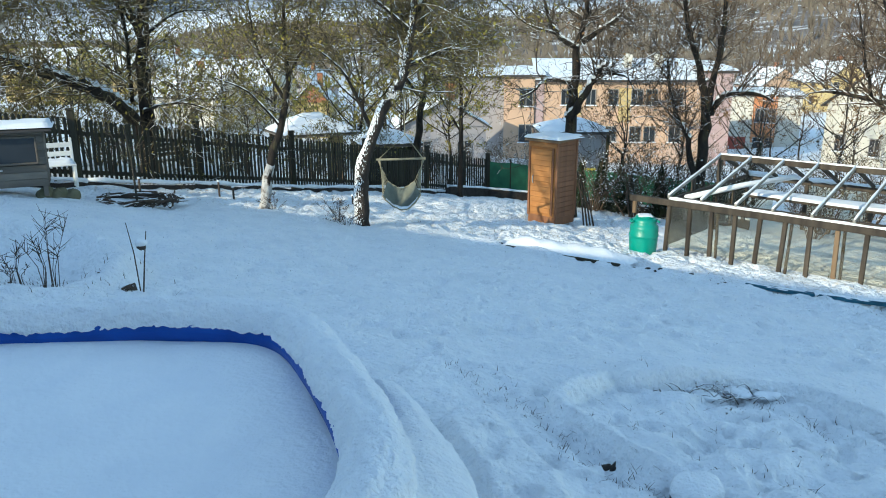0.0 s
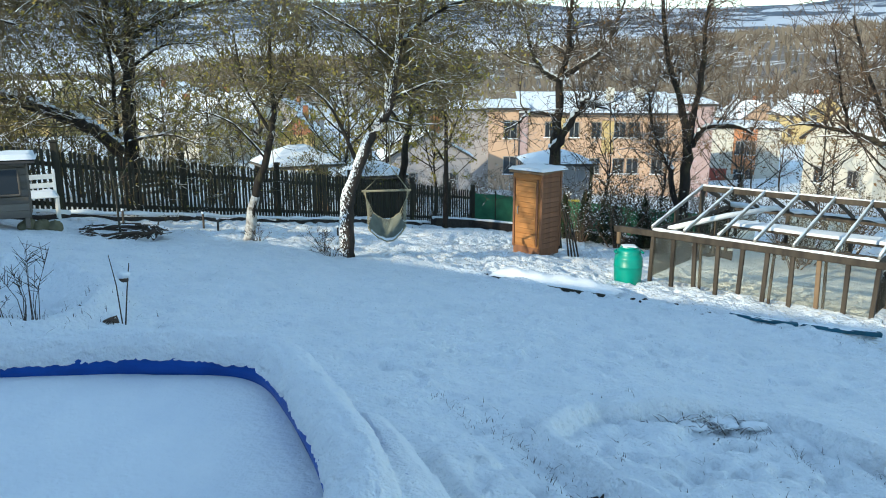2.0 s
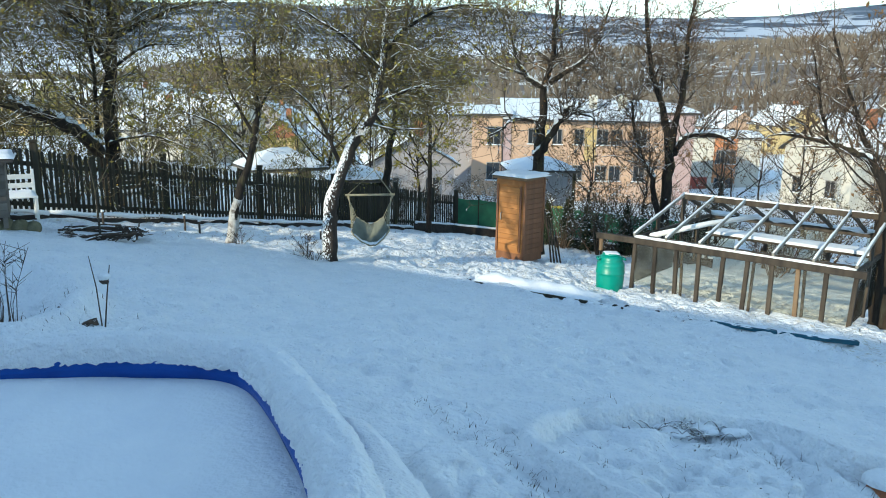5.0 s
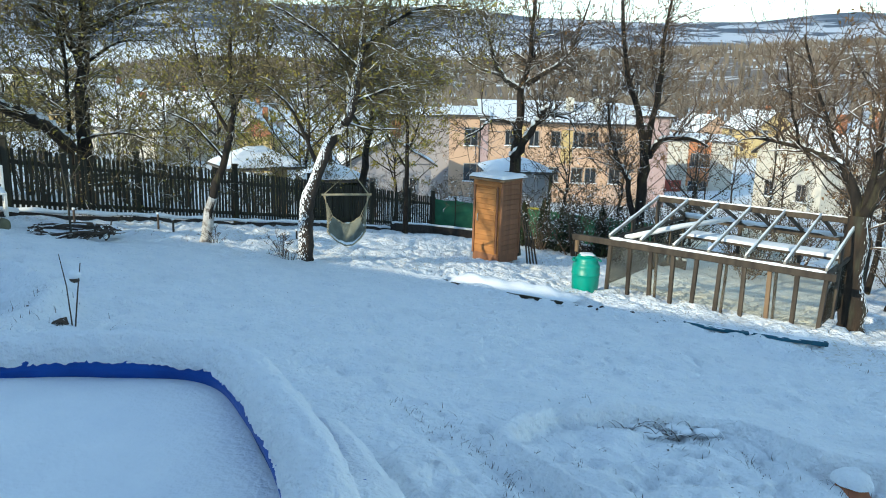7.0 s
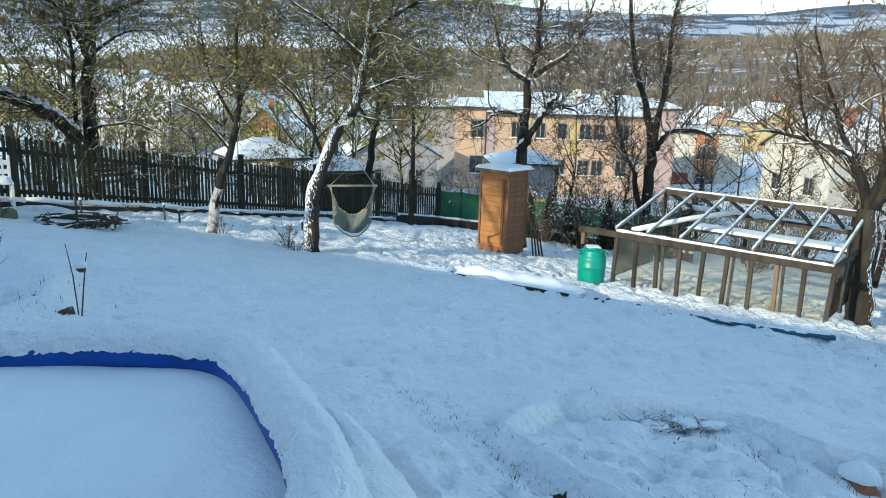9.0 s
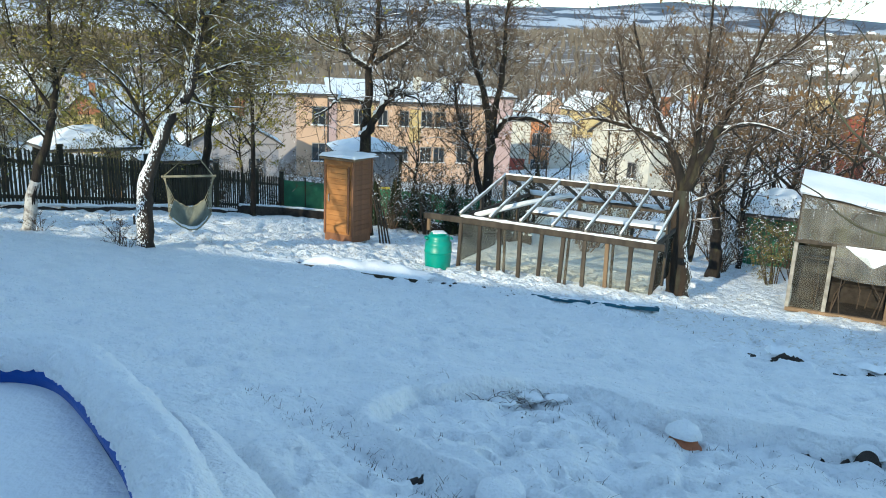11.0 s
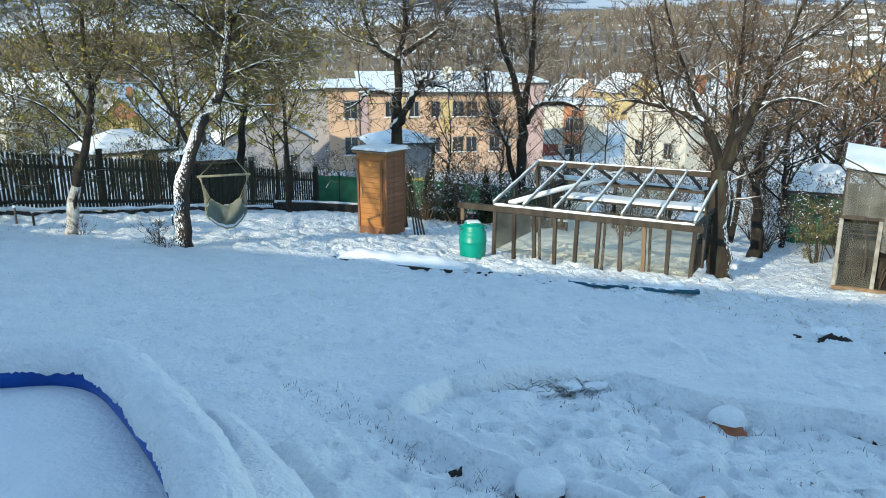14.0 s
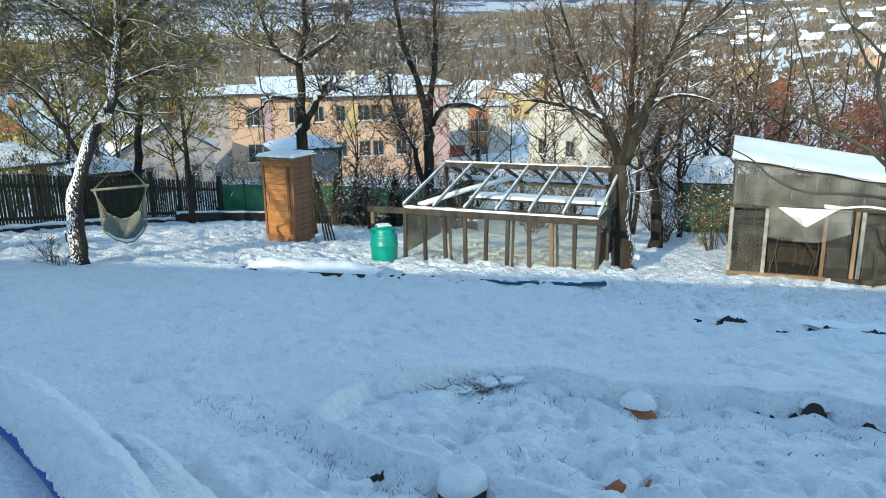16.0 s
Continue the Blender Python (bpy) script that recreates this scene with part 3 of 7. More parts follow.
# ---- fences ----
def slat_mesh(name, w, t, hgt, material, point=0.03):
    b = Build()
    b.add([(-w / 2, -t / 2, 0), (w / 2, -t / 2, 0), (w / 2, t / 2, 0), (-w / 2, t / 2, 0),
           (-w / 2, -t / 2, hgt - point), (w / 2, -t / 2, hgt - point), (w / 2, t / 2, hgt - point), (-w / 2, t / 2, hgt - point),
           (0, -t / 2, hgt), (0, t / 2, hgt)],
          [(3, 2, 1, 0), (0, 1, 5, 8, 4), (2, 3, 7, 9, 6), (1, 2, 6, 5), (3, 0, 4, 7), (5, 6, 9, 8), (7, 4, 8, 9)])
    return b.mesh(name, material)


FENCE = [(-12.6, 8.9), (-10.3, 11.3), (-8.33, 13.77), (-6.75, 15.95), (-5.30, 18.35), (-3.85, 20.7), (-2.30, 23.0), (-1.2, 24.6), (-0.4, 25.35)]


def picket_fence():
    f = thing("picket_fence", "dark tarred wooden picket fence on snowy edging", "fence", (FENCE[2][0], FENCE[2][1], G(*FENCE[2])))
    org = f.location.copy()
    slat = slat_mesh("slat", 0.056, 0.02, 1.24, WOOD_DARK)
    rnd = random.Random(3)
    for i, (x, y) in enumerate(FENCE):
        z = G(x, y, False)
        b = Build().box((0, 0, 0.62), (0.13, 0.13, 1.64), Matrix.Rotation(0.4, 3, "Z"), 0.012)
        b.box((0, 0, 1.47), (0.15, 0.15, 0.05), Matrix.Rotation(0.4, 3, "Z"), 0.012)
        part("post", b, WOOD_DARK, f, m=Matrix.Translation(Vector((x, y, z)) - org))
    for (x0, y0), (x1, y1) in zip(FENCE, FENCE[1:]):
        z0, z1 = G(x0, y0, False), G(x1, y1, False)
        a = math.atan2(y1 - y0, x1 - x0)
        for hgt in (0.24, 1.02):
            b = Build().beam(Vector((x0, y0, z0 + hgt)) - org, Vector((x1, y1, z1 + hgt)) - org, 0.05, 0.085)
            part("rail", b, WOOD_DARK, f)
        ln = math.hypot(x1 - x0, y1 - y0)
        k = int(ln / 0.097)
        for j in range(k):
            t = (j + 0.5) / k
            p = Vector((x0 + (x1 - x0) * t, y0 + (y1 - y0) * t, z0 + (z1 - z0) * t + 0.06 + rnd.uniform(-0.02, 0.02)))
            p += Vector((math.sin(a), -math.cos(a), 0)) * 0.036
            m = Matrix.Translation(p - org) @ Euler((rnd.uniform(-0.01, 0.01), rnd.uniform(-0.02, 0.02), a)).to_matrix().to_4x4()
            part("slat", slat, WOOD_DARK, f, m=m)
    for (x0, y0), (x1, y1) in zip(FENCE[1:], FENCE[2:]):
        b = Build()
        n = 6
        for j in range(n):
            t0, t1 = j / n, (j + 1) / n
            p = lambda t: Vector((x0 + (x1 - x0) * t + 0.3, y0 + (y1 - y0) * t - 0.22, G(x0 + (x1 - x0) * t + 0.3, y0 + (y1 - y0) * t - 0.22) + 0.02))
            b.beam(p(t0) - org, p(t1) - org, 0.06, 0.14)
        part("edging_board", b, SOIL, f, "dark edging board along the foot of the fence")
    for (x0, y0), (x1, y1) in zip(FENCE[1:], FENCE[2:]):
        p0 = Vector((x0 + 0.3, y0 - 0.22, G(x0 + 0.3, y0 - 0.22) + 0.11)) - org
        p1 = Vector((x1 + 0.3, y1 - 0.22, G(x1 + 0.3, y1 - 0.22) + 0.11)) - org
        pts = [p0.lerp(p1, k / 8) + Vector((0, 0, 0.015 * math.sin(k * 2.1))) for k in range(9)]
        part("snow_cap", Build().tube(pts, [0.045 + 0.014 * math.sin(k * 1.7) for k in range(9)], 6), SNOW, f, smooth=True)


picket_fence()


def net_fence():
    f = thing("net_fence", "green netting fence on steel posts at the garden's end", "fence", (2.5, 25.0, G(2.5, 25.0, False)))
    org = f.location.copy()
    line = [(-0.35, 25.4), (0.4, 25.6), (1.2, 25.4), (2.0, 25.2), (3.6, 24.7), (5.4, 24.2), (7.2, 23.6)]
    for x, y in line:
        z = G(x, y, False)
        part("post", Build().tube([Vector((x, y, z - 0.1)) - org, Vector((x, y, z + 1.35)) - org], 0.03, 6), WOOD_DARK, f)
    for (x0, y0), (x1, y1) in zip(line, line[1:]):
        z0, z1 = G(x0, y0, False), G(x1, y1, False)
        b = Build()
        d = Vector((y1 - y0, x0 - x1, 0)).normalized() * 0.012
        for s in (1, -1):
            def fn(u, v, s=s):
                sag = 0.02 * math.sin(u * 9) * math.sin(v * 4)
                return Vector((x0 + (x1 - x0) * u, y0 + (y1 - y0) * u, z0 + (z1 - z0) * u + 0.08 + 1.14 * v - 0.03 * math.sin(math.pi * u))) + d * (s + sag * 20) - org
            b.sheet(fn, 10, 5)
        part("net_panel", b, GREEN_NET, f, smooth=True)
    part("board", Build().box(Vector((3.0, 25.1, G(3.0, 25.1, False) + 0.95)) - org, (0.6, 0.04, 0.62), None, 0.01), mat("yellow_board", (0.42, 0.36, 0.06), (0.34, 0.30, 0.05), 4, 0.7), f, "faded yellow board on the fence")
    w = thing("retaining_wall", "low dark retaining wall with a snowy top", "wall", (1.5, 24.4, G(1.5, 24.4, False)), kind="structure")
    o2 = w.location.copy()
    wl = [(-1.6, 22.6), (-0.4, 24.4), (1.5, 24.2), (3.6, 23.4), (5.6, 22.4), (7.4, 21.6)]
    b, s = Build(), Build()
    for (x0, y0), (x1, y1) in zip(wl, wl[1:]):
        p0, p1 = Vector((x0, y0, G(x0, y0, False) + 0.05)) - o2, Vector((x1, y1, G(x1, y1, False) + 0.05)) - o2
        b.beam(p0, p1, 0.2, 0.44)
        up = Vector((0, 0, 0.235))
        s.tube([p0.lerp(p1, k / 6) + up + Vector((0, 0, 0.012 * math.sin(3.1 * k))) for k in range(7)], [0.05 + 0.012 * math.sin(4 * k) for k in range(7)], 7)
    part("wall_body", b, SOIL, w)
    part("snow_cap", s, SNOW, w, smooth=True)


net_fence()


# ---- garden cabinet ----
def garden_cabinet():
    s = thing("garden_cabinet", "tall narrow orange-brown wooden garden cabinet with a snowy roof", "shed", (1.32, 16.60, G(1.32, 16.6, False) + 0.13), -42.0)
    W, D, H = 0.80, 0.70, 1.78
    bh, n = 0.118, 15
    board = Build().box((0, 0, 0), (W, 0.022, bh - 0.004), None, 0.005).mesh("board", WOOD_SHED)
    side = Build().box((0, 0, 0), (0.022, D, bh - 0.004), None, 0.005).mesh("board", WOOD_RED)
    part("body", Build().box((-W / 2, D / 2, H / 2 - 0.05), (W - 0.05, D - 0.05, H - 0.02)), WOOD_RED, s)
    part("footing", Build().box((-W / 2, D / 2, -0.07), (W + 0.015, D + 0.015, 0.2), None, 0.006), WOOD_RED, s)
    for i in range(n):
        z = 0.02 + bh * (i + 0.5)
        part("board", board, WOOD_SHED, s, m=Matrix.Translation((-W / 2, 0.0, z)))
        part("board", side, WOOD_RED, s, m=Matrix.Translation((0.0, D / 2, z)))
        part("board", side, WOOD_RED, s, m=Matrix.Translation((-W, D / 2, z)))
    for x, y in ((0, 0), (-W, 0), (0, D)):
        part("corner_post", Build().box((x, y, H / 2), (0.06, 0.06, H), None, 0.008), WOOD_RED, s)
    door = part("door", Build().box((-W / 2 - 0.03, -0.028, H / 2 - 0.06), (W - 0.2, 0.02, H - 0.28), None, 0.006), WOOD_SHED, s, "plank door of the cabinet")
    for k in range(12):
        b = Build().box((-W / 2 - 0.03, -0.044, 0.16 + k * 0.123), (W - 0.2, 0.016, 0.119), None, 0.004)
        part("door_board", b, WOOD_SHED, door)
    for x in (-0.09, -W + 0.03 - 0.0):
        part("door_trim", Build().box((x - 0.01, -0.036, H / 2 - 0.04), (0.05, 0.026, H - 0.2), None, 0.005), WOOD_RED, s)
    part("lintel", Build().box((-W / 2, -0.03, H - 0.09), (W + 0.02, 0.04, 0.13), None, 0.008), WOOD_SHED, s)
    h = Build().tube([(-W + 0.16, -0.052, 0.78), (-W + 0.16, -0.085, 0.80), (-W + 0.16, -0.085, 0.94), (-W + 0.16, -0.052, 0.96)], 0.012, 6)
    part("handle", h, ZINC, door, "metal bow handle")
    part("roof", Build().box((-W / 2 + 0.02, D / 2 - 0.02, H + 0.03), (W + 0.2, D + 0.2, 0.05), Matrix.Rotation(radians(4), 3, "X"), 0.008), WOOD_TAN, s)
    b = snow_lump(Build(), -W / 2 + 0.02, D / 2 - 0.02, H + 0.045, W + 0.24, D + 0.24, 0.075, 0, 16, 2, 6)
    part("snow_cap", b, SNOW, s, smooth=True)


garden_cabinet()


def leaning_poles():
    for k in range(4):
        x, y = 2.02 + 0.09 * k, 17.05 + 0.10 * k
        p = thing("leaning_pole", "dark weathered pole leaning against the cabinet", "pole", (x, y, G(x, y, False)), group="poles beside the cabinet")
        part("pole_shaft", Build().tube([(0.02, 0, -0.05), (-0.06 - 0.02 * k, 0.02, 0.6), (-0.2, 0.03, 1.3 - 0.12 * k)], [0.022, 0.02, 0.014], 6), STEM, p)


leaning_poles()


# ---- rain barrel and its pipe ----
def rain_barrel():
    x, y = 2.62, 12.95
    b0 = thing("rain_barrel", "bright green plastic rain barrel half bedded in snow", "barrel", (x, y, G(x, y, False) - 0.06))
    prof = [(0.20, 0.0), (0.235, 0.05), (0.245, 0.2), (0.25, 0.32), (0.25, 0.34), (0.258, 0.35), (0.258, 0.38), (0.25, 0.39), (0.248, 0.50), (0.245, 0.53), (0.215, 0.56), (0.205, 0.60), (0.205, 0.645), (0.17, 0.68), (0.0, 0.69)]
    part("barrel_body", Build().lathe(prof, 28), BARREL_GREEN, b0, smooth=True)
    part("lid", Build().lathe([(0.15, 0.68), (0.155, 0.69), (0.155, 0.71), (0.14, 0.718), (0, 0.72)], 24), BARREL_GREEN, b0, smooth=True)
    for s in (-1, 1):
        part("handle", Build().tube([(s * 0.20, -0.07, 0.63), (s * 0.245, -0.07, 0.61), (s * 0.245, 0.07, 0.61), (s * 0.20, 0.07, 0.63)], 0.02, 6), BARREL_GREEN, b0, smooth=True)
    b = snow_lump(Build(), 0, 0, 0.712, 0.26, 0.26, 0.02, 0, 10, 3, 3)
    part("snow_patch", b, SNOW, b0, smooth=True)


rain_barrel()


# ---- timber glasshouse with a broken roof ----
def glasshouse():
    ox, oy, oz = 3.02, 12.91, -0.95
    th = math.degrees(-0.68)
    g = thing("glasshouse", "old timber glasshouse with bare snowy rafters and dusty panes", "greenhouse", (ox, oy, oz - 0.92), th)
    L, hd, rise, wh = 3.55, 2.0, 0.56, 0.92
    slope = 0.006
    z0 = wh
    Z = lambda x: slope * x
    back = 3.5
    # eave beams and sills
    part("eave_beam", Build().beam((-0.75, -0.02, z0 - 0.06 + Z(-0.75)), (L + 0.15, -0.02, z0 - 0.06 + Z(L)), 0.09, 0.11), WOOD_OLD, g, "long weathered front beam that runs past the corner")
    part("wall_plate", Build().beam((0, 0.02, z0 + 0.02), (L, 0.02, z0 + 0.02 + Z(L)), 0.08, 0.05), WOOD_OLD, g)
    part("back_beam", Build().beam((0, back, z0 - 0.02), (L, back, z0 - 0.02), 0.08, 0.1), WOOD_OLD, g)
    part("ridge_beam", Build().beam((-0.02, hd, z0 + rise - 0.03), (L + 0.02, hd, z0 + rise - 0.03 + Z(L)), 0.06, 0.10), WOOD_OLD, g)
    for y in (0.0, back):
        n = 10
        for i in range(n):
            x = L * i / (n - 1)
            if y > 0 and i % 3:
                continue
            wood = WOOD_TAN if i == 7 and y == 0 else WOOD_OLD
            tip = Matrix.Rotation(0.03 * math.sin(5 * i + 1), 3, "Y")
            part("post", Build().box((x, y, wh / 2 - 0.04), (0.065, 0.065, wh + 0.06), tip, 0.006), wood, g)
            if y == 0 and i in (2, 5, 7):
                part("post", Build().box((x + 0.085, 0.05, wh / 2 - 0.04), (0.04, 0.05, wh + 0.02), tip, 0.006), WOOD_OLD, g)
    for x in (0, L):
        for y in (0.9, hd, 2.8):
            top = z0 + rise * (1 - abs(y - hd) / hd)
            part("post", Build().box((x, y, top / 2), (0.06, 0.06, top), None, 0.006), WOOD_OLD, g)
        part("end_rail", Build().beam((x, 0, z0 - 0.02), (x, back, z0 - 0.02), 0.06, 0.07), WOOD_OLD, g)
    for i in range(7):
        x = L * i / 6
        r = part("rafter", Build().beam((x, -0.06, z0 + 0.05 + Z(x)), (x, hd, z0 + rise + Z(x)), 0.042, 0.05), RAFTER_WOOD, g, "silvered rafter with a line of snow")
        pts = [Vector((x, -0.06 + (hd + 0.06) * k / 9, z0 + 0.085 + Z(x) + (rise - 0.05) * k / 9)) for k in range(10)]
        part("snow_strip", Build().tube(pts, [0.017 + 0.006 * math.sin(k * 2.3 + i) for k in range(10)], 6), SNOW, r, smooth=True)
        part("back_rafter", Build().beam((x, hd, z0 + rise + Z(x)), (x, back, z0 + 0.03), 0.05, 0.06), WOOD_OLD, g)
    part("downpipe", Build().tube([(-0.66, -0.02, z0 - 0.1), (-0.66, -0.02, z0 - 0.34)], 0.04, 8), WOOD_TAN, g, "short brown downpipe over the barrel")
    # snow on the beams
    b = Build()
    rnd = random.Random(8)
    for (p, q, r0) in (((0, -0.03, z0 + 0.02), (L, -0.03, z0 + 0.02), 0.034), ((0, hd, z0 + rise + 0.03), (L, hd, z0 + rise + 0.03), 0.03), ((0, back, z0 + 0.04), (L, back, z0 + 0.04), 0.06)):
        p, q = Vector(p), Vector(q)
        b.tube([p.lerp(q, k / 24) for k in range(25)], [r0 * rnd.uniform(0.6, 1.15) for _ in range(25)], 6)
    part("beam_snow", b, SNOW, g, smooth=True)
    # staging shelf inside, snow on it
    part("staging", Build().box((L / 2 + 0.1, 2.6, 0.70), (L - 0.5, 0.5, 0.05), None, 0.008), WOOD_OLD, g, "wooden staging shelf inside")
    part("staging_snow", snow_lump(Build(), L / 2 + 0.1, 2.6, 0.725, L - 0.5, 0.52, 0.05, 0, 18, 5, 6), SNOW, g, smooth=True)
    part("fallen_rafter", Build().tube([(0.15, 0.3, z0 - 0.0), (0.75, 1.4, z0 + 0.16), (1.3, 2.4, z0 + 0.25)], 0.05, 6), SNOW, g, "snow-covered broken batten", smooth=True)
    # panes of the walls
    pw = L / 9
    pane = Build().box((0, 0, 0), (pw - 0.06, 0.004, wh - 0.14)).mesh("pane", GLASS)
    for i in range(9):
        o = part("pane", pane, GLASS, g, m=Matrix.Translation((pw * (i + 0.5), 0.0, wh / 2 - 0.01)))
        o.visible_shadow = False
    for i in range(4):
        for x in (0, L):
            o = part("pane", Build().box((x, 0.45 + i * 0.87, wh / 2), (0.004, 0.8, wh - 0.14)), GLASS, g)
            o.visible_shadow = False
    for i in (0, 2, 3, 5):
        o = part("pane", Build().box((L * (i + 0.5) / 6, back, wh / 2), (L / 6 - 0.06, 0.004, wh - 0.14)), GLASS, g)
        o.visible_shadow = False


glasshouse()


# ---- film-covered lean-to greenhouse ----
def film_house():
    A, B = Vector((9.16, 11.69, 0)), Vector((11.61, 9.74, 0))
    za, zb = -2.47, -2.43
    L = (B - A).length
    th = math.degrees(math.atan2(B.y - A.y, B.x - A.x))
    g = thing("film_greenhouse", "timber greenhouse with torn plastic film and a snowy sloping roof", "greenhouse", (A.x, A.y, za), th)
    dz = (zb - za) / L
    D = 1.9
    wh = 1.33
    hl, hr = 2.22, 1.71
    Z = lambda x: dz * x
    TOP = lambda x: hl + (hr - hl) * x / L + dz * x
    posts = [0, 0.62, 1.62, 2.12, 2.22, L - 0.05]
    for i, x in enumerate(posts):
        part("post", Build().box((x, 0, wh / 2 + Z(x)), (0.07, 0.07, wh), None, 0.006), (RAFTER_WOOD, RAFTER_WOOD, WOOD_TAN, WOOD_TAN, RAFTER_WOOD, RAFTER_WOOD)[i], g)
    for x in (0, L):
        for y in (D / 2, D):
            h = TOP(x) + 0.22 * y / D
            part("post", Build().box((x, y, h / 2), (0.07, 0.07, h), None, 0.006), WOOD_OLD, g)
        part("post", Build().box((x, 0.02, (wh + TOP(x)) / 2), (0.06, 0.06, TOP(x) - wh), None, 0.006), WOOD_OLD, g)
        part("end_rail", Build().beam((x, 0, wh + Z(x)), (x, D, wh + Z(x)), 0.05, 0.07), WOOD_OLD, g)
    part("eave_beam", Build().beam((0, 0, wh + 0.03), (L, 0, wh + 0.03 + Z(L)), 0.07, 0.08), WOOD_OLD, g)
    part("top_beam", Build().beam((0, 0, TOP(0)), (L, 0, TOP(L)), 0.06, 0.07), WOOD_OLD, g)
    part("sill", Build().beam((-0.02, -0.02, 0.04), (1.7, -0.02, 0.04 + Z(1.7)), 0.09, 0.07), WOOD_TAN, g)
    part("sill", Build().beam((1.8, -0.02, 0.03 + Z(1.8)), (L, -0.02, 0.03 + Z(L)), 0.09, 0.09), WOOD_OLD, g)
    # roof sheet with snow
    rf = lambda u, v, o: Vector((-0.08 + (L + 0.2) * u, -0.12 + (D + 0.2) * v, TOP(L * u) + 0.05 + o + 0.22 * v))
    b = Build()
    b.sheet(lambda u, v: rf(u, v, 0.0), 8, 4)
    part("roof_film", b, FILM, g, smooth=True)

    def snowtop(u, v):
        e = min(1, 14 * u, 14 * (1 - u)) * min(1, 8 * v + 0.25, 8 * (1 - v))
        w = 0.035 + 0.015 * math.sin(6 * u + 2) + 0.012 * math.sin(17 * u + 5 * v) + 0.01 * math.sin(9 * v)
        p = rf(u, v, 0.012 + w * e)
        if v == 0:
            p.z -= 0.02 + 0.015 * math.sin(21 * u)
        return p

    part("roof_snow", Build().sheet(snowtop, 40, 12), SNOW, g, smooth=True)
    # film band above the windows
    def film(u, v):
        x = L * u
        f = 0.03 * math.sin(13 * u + 3 * v) + 0.02 * math.sin(31 * u - 4 * v)
        return Vector((x, -0.05 + f * 0.8, wh + 0.05 + Z(x) + (TOP(x) - wh - 0.05 - Z(x)) * v))
    o = part("film_band", Build().sheet(film, 40, 8), FILM, g, "sagging milky plastic film", smooth=True)

    # snow that slid down and lies in the slack film
    def slack(u, v):
        x = 1.55 + (L - 1.7) * u
        w = 0.008 + 0.02 * max(0.0, math.sin(8 * u + 1)) ** 2
        a = math.pi * v
        return Vector((x, -0.09 - w * math.sin(a), wh + 0.09 + Z(x) + (0.012 + w) * math.cos(a) - 0.02 * math.sin(10 * u)))
    part("slack_snow", Build().sheet(slack, 36, 6), SNOW, g, smooth=True)
    # torn sheet hanging over the opening
    def torn(u, v):
        x = 0.66 + 1.35 * u
        drop = (0.52 + 0.1 * math.sin(3 * u + 0.4) - 0.22 * max(0, u - 0.72) * 4 * 0.3) * v
        return Vector((x, -0.1 - 0.12 * v + 0.03 * math.sin(11 * u + 4 * v), wh + 0.06 - drop))
    part("torn_film", Build().sheet(torn, 20, 10), FILM, g, "torn plastic sheet hanging down", smooth=True)

    def pad(u, v):
        x = 0.80 + 1.0 * u
        return Vector((x, -0.14 - 0.02 * math.sin(math.pi * v), wh + 0.06 - (0.36 * (1 - abs(2 * u - 0.95))) * max(0, v)))
    part("hanging_snow", Build().sheet(pad, 18, 8), SNOW, g, smooth=True)
    # panes
    for x0, x1 in ((0.0, 0.62), (2.22, L - 0.05), (1.65, 2.10)):
        o = part("pane", Build().box(((x0 + x1) / 2, 0.0, wh / 2 + Z(x0)), (x1 - x0 - 0.07, 0.004, wh - 0.12)), GLASS, g)
        o.visible_shadow = False
    for x in (0, L):
        o = part("film_side", Build().box((x, D / 2, wh / 2 + 0.3), (0.006, D - 0.08, wh + 0.5)), FILM, g)
    # dark boards added across the back in place of the interior's shade
    for k in range(14):
        x = L * (k + 0.5) / 14
        part("back_board", Build().box((x, D, 0.85), (L / 14 - 0.012, 0.02, 1.7 + 0.02 * (k % 3))), WOOD_DARK, g)
    # dark benches added to deepen the interior's shade, and dead tomato stems inside
    part("bench", Build().box((L / 2, 1.3, 0.42), (L - 0.3, 0.6, 0.05), None, 0.008), SOIL, g, "dark bench added to imitate the unlit interior")
    part("bench", Build().box((L / 2, 1.55, 0.78), (L - 0.3, 0.35, 0.04), None, 0.008), SOIL, g)
    part("bench_front", Build().box((L / 2, 1.0, 0.2), (L - 0.3, 0.04, 0.4), None, 0.008), SOIL, g)
    rnd = random.Random(4)
    for k in range(16):
        b = Build()
        x, y = rnd.uniform(0.3, L - 0.3), rnd.uniform(0.15, 0.9)
        top = rnd.uniform(0.6, 1.25)
        b.tube([(x, y, 0), (x + rnd.uniform(-0.1, 0.1), y + rnd.uniform(-0.1, 0.1), top / 2), (x + rnd.uniform(-0.2, 0.2), y, top)], [0.014, 0.012, 0.006], 5)
        part("dead_stem", b, STEM, g)
    part("soil", Build().sheet(lambda u, v: (0.05 + (L - 0.1) * u, 0.06 + (D - 0.1) * v, 0.03 + dz * L * u + 0.03 * math.sin(14 * u) * math.sin(9 * v)), 14, 8), SOIL, g)


film_house()


